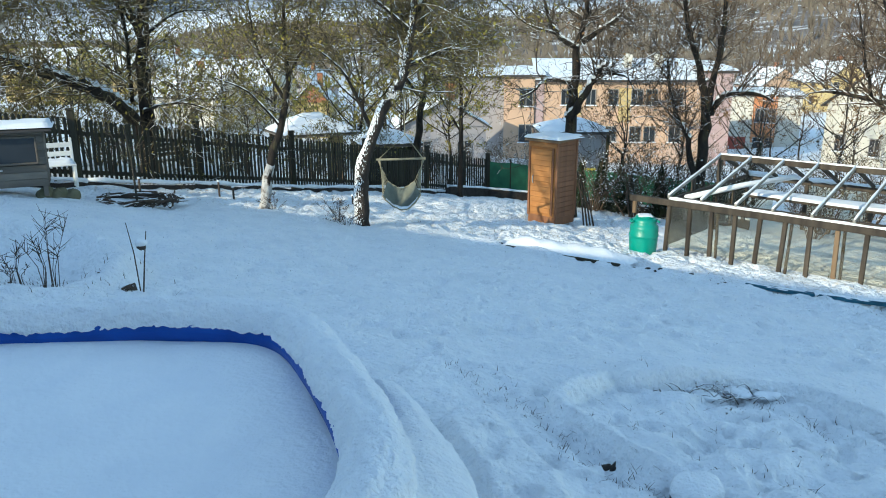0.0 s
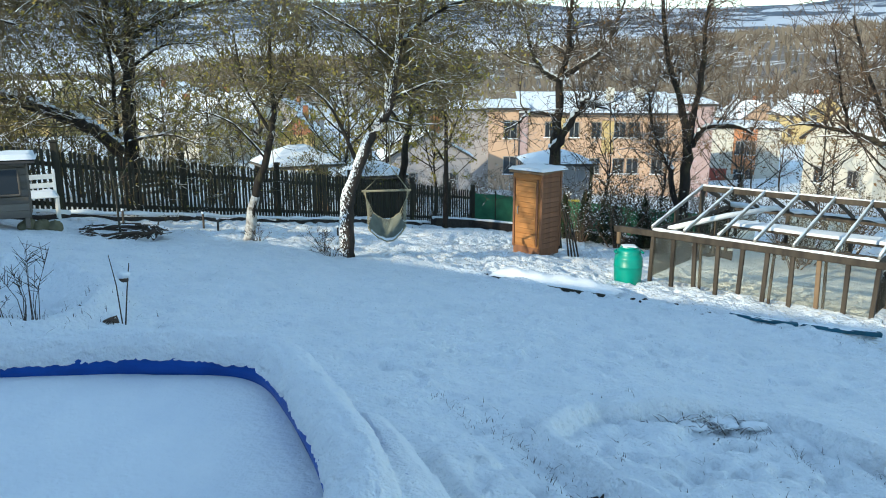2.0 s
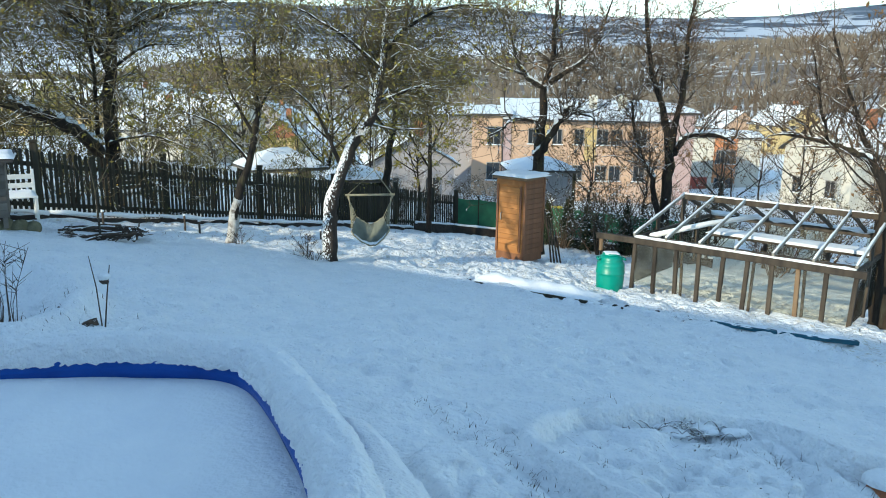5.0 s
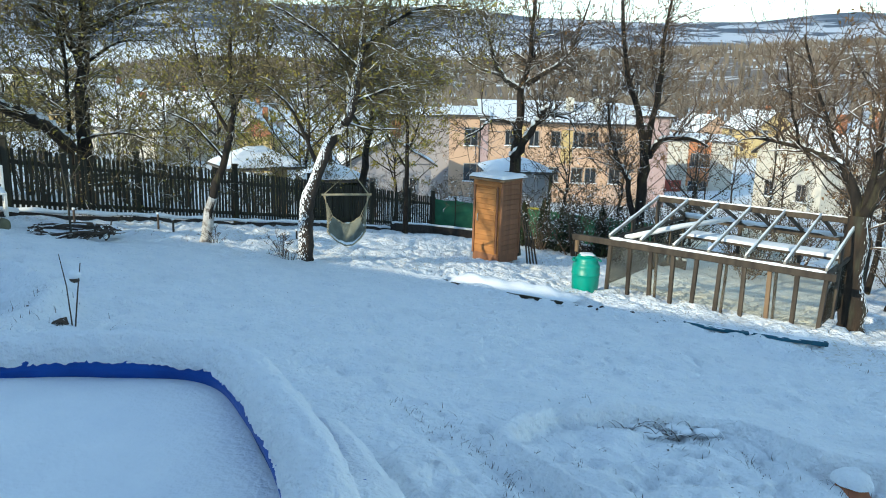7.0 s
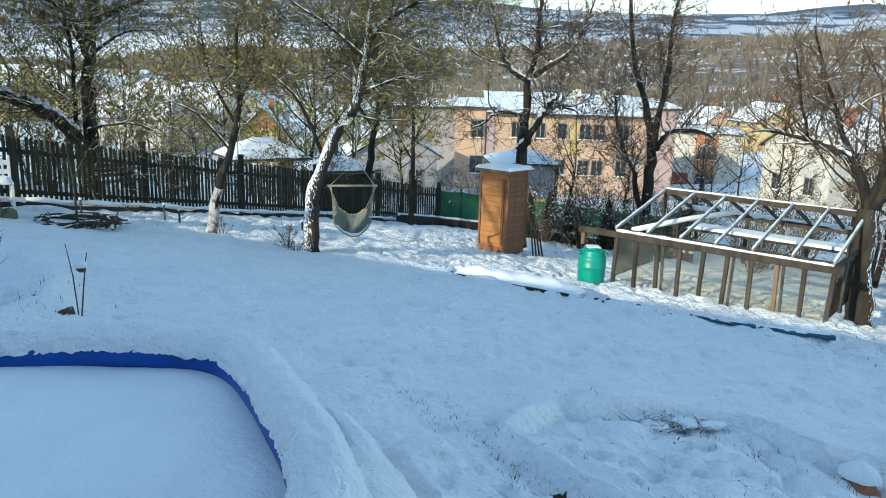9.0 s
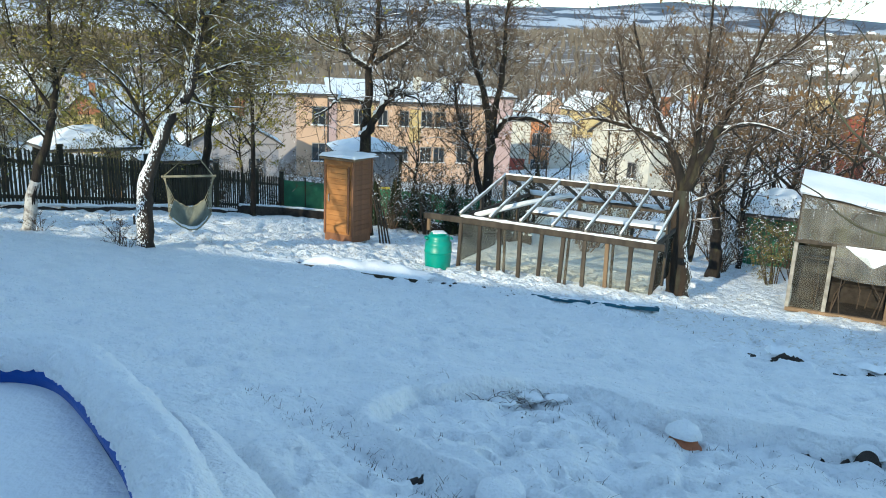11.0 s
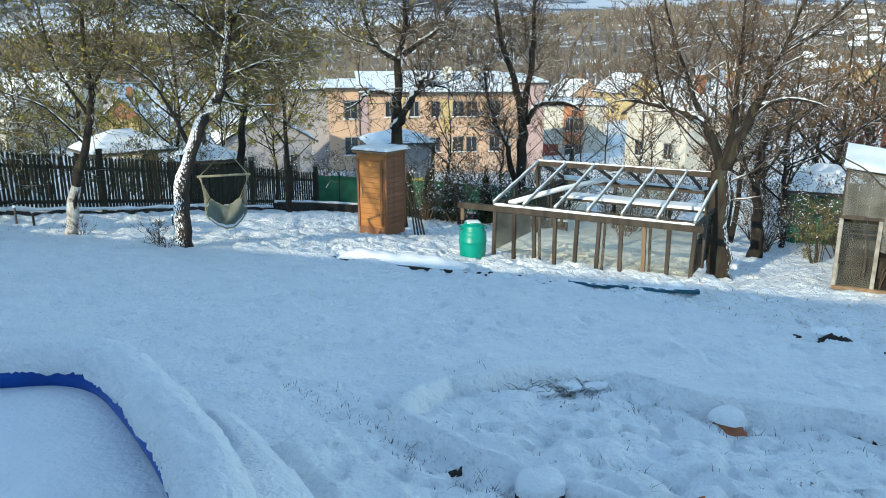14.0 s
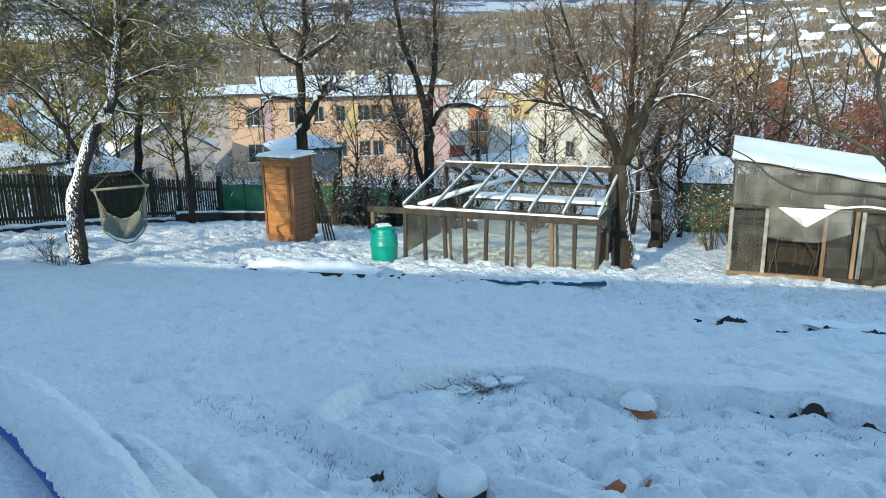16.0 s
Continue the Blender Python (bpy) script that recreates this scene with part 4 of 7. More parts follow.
# ---- water tank in a wire cage ----
def tank():
    x, y = 13.15, 9.95
    g = thing("water_tank", "white plastic water tank in a galvanised cage with snow on top", "tank", (x, y, G(x, y, False) - 0.02), -52)
    W, D, H = 1.2, 1.0, 1.02
    part("bottle", Build().box((0, 0, H / 2 + 0.1), (W - 0.06, D - 0.06, H - 0.08), None, 0.07), TANK_WHITE, g)
    part("pallet", Build().box((0, 0, 0.05), (W, D, 0.1), None, 0.01), WOOD_OLD, g)
    for k in range(5):
        z = 0.16 + k * 0.22
        part("cage_ring", Build().tube([(-W / 2, -D / 2, z), (W / 2, -D / 2, z), (W / 2, D / 2, z), (-W / 2, D / 2, z), (-W / 2, -D / 2, z)], 0.013, 6), ZINC, g)
    for k in range(7):
        for s in (-1, 1):
            xx = -W / 2 + W * k / 6
            part("cage_bar", Build().tube([(xx, s * D / 2, 0.1), (xx, s * D / 2, H + 0.1)], 0.012, 6), ZINC, g)
    for k in range(1, 5):
        for s in (-1, 1):
            yy = -D / 2 + D * k / 5
            part("cage_bar", Build().tube([(s * W / 2, yy, 0.1), (s * W / 2, yy, H + 0.1)], 0.012, 6), ZINC, g)
    part("snow_cap", snow_lump(Build(), 0, 0, H + 0.06, W + 0.02, D + 0.02, 0.05, 0, 16, 6, 8), SNOW, g, smooth=True)


tank()


# ---- hutch, white bench, branch heap ----
def hutch():
    x, y = -7.84, 11.2
    g = thing("hutch", "weathered grey wooden hutch with a mesh window and snowy roof", "hutch", (x, y, G(x, y, False) + 0.16), 30)
    W, D, H = 0.95, 0.6, 0.92
    bh = 0.115
    for i in range(8):
        z = bh * (i + 0.5)
        if 3 <= i <= 6:
            part("board", Build().box((-W / 2 + 0.07, -D / 2, z), (0.14, 0.02, bh - 0.004), None, 0.004), WOOD_RED, g)
            part("board", Build().box((W / 2 - 0.05, -D / 2, z), (0.1, 0.02, bh - 0.004), None, 0.004), WOOD_GREY, g)
        else:
            part("board", Build().box((0, -D / 2, z), (W, 0.02, bh - 0.004), None, 0.004), WOOD_GREY, g)
        part("board", Build().box((W / 2, 0, z), (0.02, D, bh - 0.004), None, 0.004), WOOD_GREY, g)
        part("board", Build().box((-W / 2, 0, z), (0.02, D, bh - 0.004), None, 0.004), WOOD_RED, g)
    part("back", Build().box((0, D / 2, H / 2), (W, 0.02, H)), WOOD_GREY, g)
    part("floor_board", Build().box((0, 0, 0.01), (W, D, 0.03)), WOOD_GREY, g)
    w = part("window", Build().box((0.06, -D / 2 - 0.005, 0.575), (0.6, 0.006, 0.42)), WINDOW_DARK, g, "dark mesh window")
    for a, c in (((-0.25, 0.37), (0.37, 0.37)), ((-0.25, 0.79), (0.37, 0.79)), ((-0.25, 0.37), (-0.25, 0.79)), ((0.37, 0.37), (0.37, 0.79))):
        part("window_frame", Build().beam((a[0], -D / 2 - 0.02, a[1]), (c[0], -D / 2 - 0.02, c[1]), 0.03, 0.045, (0, 1, 0.01)), WOOD_GREY, w)
    part("ledge", Build().box((-0.28, -D / 2 - 0.03, 0.28), (0.28, 0.05, 0.02), None, 0.004), WHITE_PAINT, g)
    part("roof", Build().box((0.0, -0.02, H + 0.02), (W + 0.3, D + 0.35, 0.04), Matrix.Rotation(radians(5), 3, "X"), 0.006), ROOF_DARK, g)
    part("snow_cap", snow_lump(Build(), 0, -0.02, H + 0.02, W + 0.34, D + 0.38, 0.075, 0, 18, 7, 6), SNOW, g, smooth=True)
    for sx in (-1, 1):
        for sy in (-1, 1):
            part("leg", Build().box((sx * (W / 2 - 0.05), sy * (D / 2 - 0.05), -0.08), (0.07, 0.07, 0.2), None, 0.006), WOOD_GREY, g)
    for k in range(3):
        x, y = -7.45 + 0.16 * k, 11.32 + 0.12 * k
        s = thing("stone", "mossy rounded stone under the hutch", "stone", (x, y, G(x, y, False)), 40 * k, group="stones by the hutch")
        part("stone_body", rock(0.14, k), mat("mossy_stone", (0.16, 0.15, 0.10), (0.10, 0.10, 0.06), 7, 0.9, 0.6, 30), s, smooth=True)


def rock(r, seed):
    b = Build()
    rnd = random.Random(seed)
    ph = [rnd.uniform(0, 6) for _ in range(5)]

    def fn(u, v):
        a, e = 2 * math.pi * u, math.pi * (v - 0.5)
        k = r * (1 + 0.12 * math.sin(2 * a + ph[0]) + 0.09 * math.sin(3 * e + ph[1] + a) + 0.05 * math.sin(5 * a + ph[2]))
        return (k * math.cos(a) * math.cos(e), k * math.sin(a) * math.cos(e), k * 0.75 * math.sin(e) + r * 0.3)
    return b.sheet(fn, 16, 10)


hutch()


def white_bench():
    x, y = -8.05, 12.75
    g = thing("garden_chair", "white painted garden chair with snow on it", "chair", (x, y, G(x, y, False)), 35)
    for sx in (-0.24, 0.24):
        for sy in (-0.2, 0.2):
            part("leg", Build().box((sx, sy, (0.46 if sy < 0 else 0.5) / 2 + (0.0)), (0.05, 0.05, 0.46 if sy < 0 else 0.5), None, 0.006), WHITE_PAINT, g)
    for k in range(4):
        part("seat_slat", Build().box((0, -0.19 + 0.125 * k, 0.45), (0.54, 0.1, 0.025), None, 0.005), WHITE_PAINT, g)
    for sx in (-0.24, 0.24):
        part("back_post", Build().box((sx, 0.21, 0.68), (0.05, 0.045, 0.46), None, 0.006), WHITE_PAINT, g)
    for z in (0.62, 0.78):
        part("back_slat", Build().box((0, 0.2, z), (0.5, 0.02, 0.09), None, 0.005), WHITE_PAINT, g)
    for sx in (-0.24, 0.24):
        part("side_rail", Build().box((sx, 0, 0.16), (0.03, 0.4, 0.05), None, 0.005), WHITE_PAINT, g)
    part("snow_cap", snow_lump(Build(), 0, 0, 0.46, 0.5, 0.44, 0.09, 0, 12, 9, 3), SNOW, g, smooth=True)


white_bench()


# ---- hammock chair ----
def hammock_chair():
    g = thing("hammock_chair", "faded grey-green canvas hammock chair on a wooden spreader bar", "hammock chair", (-1.82, 13.47, 0.0), 8)
    z = -0.38
    part("spreader_bar", Build().tube([(-0.46, 0, z - 0.005), (0.46, 0, z + 0.01)], 0.022, 8), ROPE, g, "pale wooden spreader bar")

    def seat(u, v):
        """A sling: the back edge dips between the cords, the seat sags and turns forward to a lip."""
        e = 2 * u - 1
        hang = 1 - e * e
        x = (0.26 + 0.09 * v) * e
        y = 0.17 - 0.50 * v
        d = -0.44 - 0.18 * v - 0.13 * hang * (1 - v) - 0.27 * hang * v - 0.05 * math.sin(math.pi * v) * (1 - 0.6 * e * e)
        return (x, y, z + d + 0.012 * math.sin(9 * u + 5 * v) + 0.006 * math.sin(31 * u + 3 * v))
    for s in (-1, 1):
        part("hanging_rope", Build().tube([(s * 0.42, 0, z), (0.08, 0.02, z + 0.46), (0.05, 0.02, 1.75)], 0.011, 5), ROPE, g)
        for k in range(7):
            q = Vector(seat(0.0 if s < 0 else 1.0, k / 6))
            a = Vector((s * (0.44 - 0.008 * k), 0, z))
            part("side_cord", Build().tube([a, a.lerp(q, 0.5) + Vector((-s * 0.01, 0, -0.01)), q], 0.007, 4), ROPE, g)
    b = Build().sheet(seat, 24, 20)
    b.sheet(lambda u, v: tuple(Vector(seat(u, v)) + Vector((0, 0.008, -0.016))), 24, 20)
    part("seat_cloth", b, CLOTH, g, smooth=True)
    part("front_seam", Build().tube([Vector(seat(k / 14, 1.0)) for k in range(15)], 0.014, 6), ROPE, g, smooth=True)
    part("back_seam", Build().tube([Vector(seat(k / 14, 0.0)) for k in range(15)], 0.011, 6), ROPE, g, smooth=True)

    def lip(u, v):
        p = Vector(seat(u * 0.86 + 0.07, 0.84 + 0.17 * v))
        return p + Vector((0, 0, 0.008 + 0.022 * math.sin(math.pi * u) * math.sin(math.pi * v)))
    part("seat_snow", Build().sheet(lip, 16, 5), SNOW, g, smooth=True)


hammock_chair()


# ---- trees ----
def sprout(rnd, limbs, depth, gain, up, twig_len, min_r, cap=(0.022, 0.011, 0.0075, 0.006)):
    """Side branches off each limb, repeated depth times. Returns lists of (points, radii) by order."""
    orders = [limbs]
    cur = limbs
    for k in range(depth):
        nxt = []
        for pts, rad in cur:
            ln = sum((b - a).length for a, b in zip(pts, pts[1:]))
            cnt = max(1, int(ln * gain[k] * rnd.uniform(0.8, 1.2)))
            for _ in range(cnt):
                t = rnd.uniform(0.25 if k == 0 else 0.12, 1.0)
                s = t * (len(pts) - 1)
                i = min(int(s), len(pts) - 2)
                p = pts[i].lerp(pts[i + 1], s - i)
                ax = (pts[i + 1] - pts[i]).normalized()
                r = min(cap[k] * rnd.uniform(0.5, 1.1), max(min_r, (rad[i] + (rad[i + 1] - rad[i]) * (s - i)) * rnd.uniform(0.35, 0.6)))
                d = Vector((rnd.gauss(0, 1), rnd.gauss(0, 1), rnd.gauss(0, 1)))
                d -= ax * d.dot(ax)
                if d.length < 1e-3:
                    continue
                d.normalize()
                d = (d * rnd.uniform(0.6, 1.1) + ax * rnd.uniform(0.2, 0.8) + Vector((0, 0, up[k] * rnd.uniform(0.3, 1.3)))).normalized()
                l = twig_len[k] * rnd.uniform(0.45, 1.15)
                n = (6, 3, 2, 2)[k]
                q, out, dd = p.copy(), [p.copy()], d.copy()
                for j in range(n):
                    dd = (dd + Vector((rnd.gauss(0, 0.26), rnd.gauss(0, 0.26), rnd.gauss(0.04, 0.24)))).normalized()
                    q = q + dd * (l / n)
                    out.append(q.copy())
                nxt.append((out, [r * (1 - 0.75 * j / n) for j in range(n + 1)]))
        orders.append(nxt)
        cur = nxt
    return orders


def smooth_limb(pts, r0, r1, rnd, wob=0.03, sub=4):
    """A limb through a few knees, rounded, with a little crookedness."""
    P = [Vector(p) for p in pts]
    out = []
    for i in range(len(P) - 1):
        p0, p1, p2, p3 = P[max(i - 1, 0)], P[i], P[i + 1], P[min(i + 2, len(P) - 1)]
        for j in range(sub):
            f = j / sub
            out.append(0.5 * ((2 * p1) + (p2 - p0) * f + (2 * p0 - 5 * p1 + 4 * p2 - p3) * f * f + (3 * p1 - p0 - 3 * p2 + p3) * f ** 3))
    out.append(P[-1])
    for q in out[1:-1]:
        w = min(wob, 0.22 * r0)
        q += Vector((rnd.gauss(0, w), rnd.gauss(0, w), rnd.gauss(0, w * 0.4)))
    n = len(out) - 1
    return out, [r0 + (r1 - r0) * (k / n) ** 0.8 for k in range(n + 1)]


def gnarl(b, line, seed):
    """Swells and furrows a round limb."""
    n = (len(b.v)) // len(line[0])
    for i, (c, r) in enumerate(zip(line[0], line[1])):
        for k in range(i * n, i * n + n):
            q = Vector(b.v[k])
            w = 0.16 * noise.noise(q * (0.5 / max(r, 0.02)) + Vector((seed, 0, 0))) + 0.10 * noise.noise(Vector((q.x * 30, q.y * 30, q.z * 4)))
            b.v[k] = tuple(c + (q - c) * (1 + w))
    return b


def leaf_mesh(rnd, tips, count, size, material, name, spread=0.08):
    v, f = [], []
    for _ in range(count):
        pts, _r = rnd.choice(tips)
        p = rnd.choice(pts[1:]) + Vector((rnd.gauss(0, spread), rnd.gauss(0, spread), rnd.gauss(0, spread)))
        a = Vector((rnd.gauss(0, 1), rnd.gauss(0, 1), rnd.gauss(0, 1))).normalized()
        c = a.cross(Vector((rnd.gauss(0, 1), rnd.gauss(0, 1), rnd.gauss(0, 1)))).normalized()
        s = size * rnd.uniform(0.6, 1.3)
        o = len(v)
        for q in (p - a * s, p + c * s * 0.5, p + a * s, p - c * s * 0.5):
            v.append((q.x, q.y, q.z))
        f += [(o, o + 1, o + 2), (o, o + 2, o + 3)]
    b = Build()
    b.v, b.f = v, f
    return b.mesh(name, material)


def tree(label, trunk, limbs, seed, gain=(7, 7, 7), up=(0.35, 0.15, 0.05), length=(0.9, 0.42, 0.2), bark=None, twig=None, leaves=0, leaf=None, leaf_size=0.03,
         snow_limbs=True, min_r=0.0064, wash=None, steep=0.85, crook=1.0, limb_bark=None, tips=True, category="tree", name="tree", sub=4):
    rnd = random.Random(seed)
    bark, twig = bark or BARK, twig or TWIG
    base = Vector(trunk[0][0])
    g = thing(name, label, category, base)
    rel = lambda pts: [Vector(p) - base for p in pts]
    tr = smooth_limb(rel(trunk[0]), trunk[1], trunk[2], rnd, 0.02 * crook, sub)
    for q in range(1, len(tr[1]) - 1):
        tr[1][q] *= 1 + crook * rnd.uniform(-0.08, 0.12)
    tr[1][0] *= 1.25
    tr[0][0].z -= 0.15
    part("trunk", gnarl(Build().tube(tr[0], tr[1], 18), tr, seed), bark, g, smooth=True)
    if wash:
        k = wash
        part("limewash", Build().tube([p.copy() for p in tr[0][:k]], [r + 0.008 for r in tr[1][:k]], 14), LIMEWASH, g, "lime-washed lower trunk", smooth=True)
    lm = [smooth_limb(rel(p), a, b, rnd, 0.035 * crook, sub) for p, a, b in limbs]
    for p, r in lm:
        for q in range(1, len(r) - 1):
            r[q] *= 1 + crook * rnd.uniform(-0.1, 0.14)
        part("limb", gnarl(Build().tube(p, r, 10), (p, r), seed), limb_bark or bark, g, smooth=True)
    crown_base = lm + [(tr[0][len(tr[0]) // 2:], tr[1][len(tr[1]) // 2:])]
    orders = sprout(rnd, crown_base, 3 if tips else 2, gain, up, length, min_r)
    for p, r in orders[1]:
        part("branch", Build().tube(p, r, 5), twig, g, smooth=True)
    b = Build()
    for lst in orders[2:]:
        for p, r in lst:
            b.tube(p, r, 3, False)
    tagged(part("crown", b, twig, g, "fine bare twigs"), kind="stuff")
    if snow_limbs:
        b = Build()
        for q, (p, r) in enumerate(lm + orders[1]):
            for i in range(len(p) - 1):
                d = (p[i + 1] - p[i]).normalized()
                if abs(d.z) < (steep if q < len(lm) else 0.7) and r[i] > 0.009 and rnd.random() < (0.93 if q < len(lm) else 0.5):
                    u = Vector((0, 0, 1)) - d * d.z
                    u.normalize()
                    b.tube([p[i] + u * r[i] * 0.75, (p[i] + p[i + 1]) / 2 + u * r[i] * 0.95, p[i + 1] + u * r[i + 1] * 0.75], [r[i] * 0.45, r[i] * 0.85, r[i + 1] * 0.5], 5)
        if b.v:
            tagged(part("branch_snow", b, SNOW, g, smooth=True), kind="stuff")
    if leaves:
        part("leaves", leaf_mesh(rnd, orders[-1], leaves, leaf_size, leaf or LEAF_GREEN, "leaves"), leaf or LEAF_GREEN, g, "last yellow-green leaves")
    return g


def garden_trees():
    # old tree right of the glasshouse
    k = 13.85 / 14.5
    S = lambda pts: [(x * k, y * k, 1.6 + (z - 1.6) * k) for x, y, z in pts]
    t4 = S([(7.37, 12.53, -2.5), (7.25, 12.6, -1.4), (7.24, 12.6, -0.37)])
    tree("old fruit tree with a thick dark trunk and bare spreading crown", (t4, 0.245, 0.16),
         [(S([(7.24, 12.6, -0.42), (6.93, 12.78, 0.44), (6.28, 13.12, 0.78), (5.57, 13.44, 0.9)]), 0.095, 0.02),
          (S([(7.24, 12.6, -0.42), (7.63, 12.37, 0.77), (7.93, 12.18, 1.74), (8.25, 11.96, 2.9)]), 0.105, 0.02),
          (S([(7.28, 12.58, -0.25), (7.37, 12.53, 0.64), (7.38, 12.52, 1.71), (7.34, 12.55, 3.2)]), 0.07, 0.016),
          (S([(6.93, 12.78, 0.44), (6.54, 12.99, 1.44), (6.15, 13.18, 2.7)]), 0.06, 0.014),
          (S([(7.63, 12.37, 0.77), (8.17, 12.2, 0.95), (8.71, 12.0, 0.85)]), 0.05, 0.01),
          (S([(7.93, 12.18, 1.74), (8.5, 11.9, 2.19), (8.98, 11.6, 2.9)]), 0.05, 0.012),
          (S([(6.28, 13.12, 0.78), (5.9, 12.8, 1.5), (5.6, 12.6, 2.3)]), 0.035, 0.008)], 41,
         gain=(10, 7, 5.5), up=(0.7, 0.4, 0.2), length=(1.5, 0.7, 0.3), bark=BARK_OLD, limb_bark=BARK, twig=TWIG_BROWN, leaves=260, leaf=LEAF_BROWN, steep=0.6)
    # leaning tree that carries the hammock chair
    tree("leaning fruit tree, its trunk plastered with snow", ([(-2.39, 12.37, -1.42), (-2.38, 12.37, -0.78), (-2.31, 12.39, -0.24), (-2.0, 12.44, 0.58), (-1.65, 12.49, 1.11), (-1.49, 12.51, 1.9), (-1.37, 12.52, 2.9)], 0.155, 0.05),
         [([(-1.45, 12.52, 2.18), (-0.99, 12.76, 2.64), (-0.34, 13.0, 2.95), (0.35, 13.2, 3.0)], 0.055, 0.012),
          ([(-1.65, 12.49, 1.11), (-1.75, 13.1, 1.75), (-1.80, 13.47, 1.78), (-1.2, 14.1, 1.9)], 0.06, 0.02),
          ([(-2.19, 12.41, 0.3), (-2.55, 12.34, 1.14), (-2.99, 12.24, 1.59)], 0.04, 0.01),
          ([(-1.49, 12.51, 1.9), (-2.1, 12.4, 2.4), (-2.8, 12.2, 2.8)], 0.04, 0.01),
          ([(-1.6, 12.5, 1.3), (-0.9, 12.7, 1.6), (-0.5, 12.9, 1.55)], 0.035, 0.01)], 42,
         gain=(13.5, 8, 6), up=(0.2, 0.0, -0.1), length=(1.7, 0.8, 0.36), bark=BARK_SNOWY, limb_bark=BARK, crook=0.45, twig=TWIG_LICHEN, leaves=4600, leaf_size=0.034)
    tree("slender fruit tree with a lime-washed trunk foot", ([(-4.4, 13.08, -1.3), (-4.2, 13.15, -0.46), (-3.88, 13.24, 0.67), (-3.82, 13.26, 1.37), (-3.85, 13.25, 2.6)], 0.10, 0.025),
         [([(-3.88, 13.24, 0.67), (-4.29, 13.12, 1.55), (-4.44, 13.07, 2.5)], 0.035, 0.01),
          ([(-3.85, 13.25, 1.07), (-3.45, 13.36, 1.87), (-3.34, 13.39, 2.75)], 0.035, 0.01),
          ([(-4.02, 13.2, 0.26), (-4.5, 13.05, 0.86), (-5.09, 12.83, 1.14)], 0.025, 0.008)], 43,
         gain=(11.5, 7, 5.3), length=(1.3, 0.65, 0.3), twig=TWIG_LICHEN, leaves=1800, leaf_size=0.032, wash=5)
    tree("big dark tree behind the picket fence", ([(-8.5, 16.99, -1.7), (-8.42, 17.03, 0.04), (-8.38, 17.05, 1.07), (-8.29, 17.09, 2.08), (-8.19, 17.14, 3.3), (-8.15, 17.16, 4.6)], 0.19, 0.09),
         [([(-8.51, 16.63, 0.02), (-8.59, 16.03, 0.45), (-8.86, 15.53, 0.77), (-9.26, 15.18, 1.00), (-9.63, 14.83, 1.22), (-9.97, 14.48, 1.38), (-10.44, 14.03, 1.58)], 0.145, 0.10),
          ([(-8.26, 17.11, 2.6), (-7.69, 17.37, 2.92), (-6.78, 17.75, 3.36), (-5.9, 18, 3.5)], 0.09, 0.02),
          ([(-8.31, 17.09, 1.83), (-8.55, 16.97, 2.56), (-8.7, 16.91, 3.6), (-9.0, 16.8, 4.4)], 0.12, 0.04),
          ([(-8.23, 17.13, 1.96), (-7.61, 17.41, 2.43), (-6.9, 17.6, 2.5)], 0.05, 0.012),
          ([(-8.4, 16.9, 0.2), (-7.6, 16.3, 0.38), (-6.9, 16.0, 0.44), (-6.1, 15.9, 0.2)], 0.04, 0.01),
          ([(-8.62, 17.1, -1.5), (-8.75, 17.1, 0.4), (-8.68, 17.0, 2.0), (-8.9, 16.9, 3.6), (-9.3, 16.8, 4.8)], 0.06, 0.03),
          ([(-8.6, 16.97, 2.8), (-9.6, 16.5, 3.3), (-10.6, 16.2, 3.2), (-11.6, 15.8, 2.9)], 0.06, 0.015)], 44,
         gain=(9, 6, 4.6), up=(0.15, -0.2, -0.3), length=(2.6, 1.05, 0.45), min_r=0.0085, twig=TWIG_LICHEN, leaves=4600, leaf_size=0.042)
    tree("spreading old tree at the garden's upper side", ([(-13.2, 15.2, -0.9), (-13.1, 15.3, 1.0), (-12.7, 15.4, 2.6), (-12.4, 15.5, 4.2)], 0.22, 0.08),
         [([(-13.0, 15.3, 1.4), (-11.6, 14.9, 2.6), (-10.4, 14.6, 2.9), (-9.2, 14.4, 2.7)], 0.10, 0.02),
          ([(-12.8, 15.4, 2.3), (-11.4, 15.6, 3.5), (-10.0, 15.8, 3.9), (-8.8, 16.0, 3.6)], 0.09, 0.02),
          ([(-12.9, 15.3, 1.0), (-11.9, 14.4, 1.6), (-10.9, 13.9, 1.7)], 0.07, 0.015)], 53,
         gain=(8, 5.5, 4.5), up=(0.15, -0.1, -0.2), length=(1.9, 0.95, 0.42), min_r=0.009, twig=TWIG_LICHEN, leaves=1500, leaf_size=0.045)
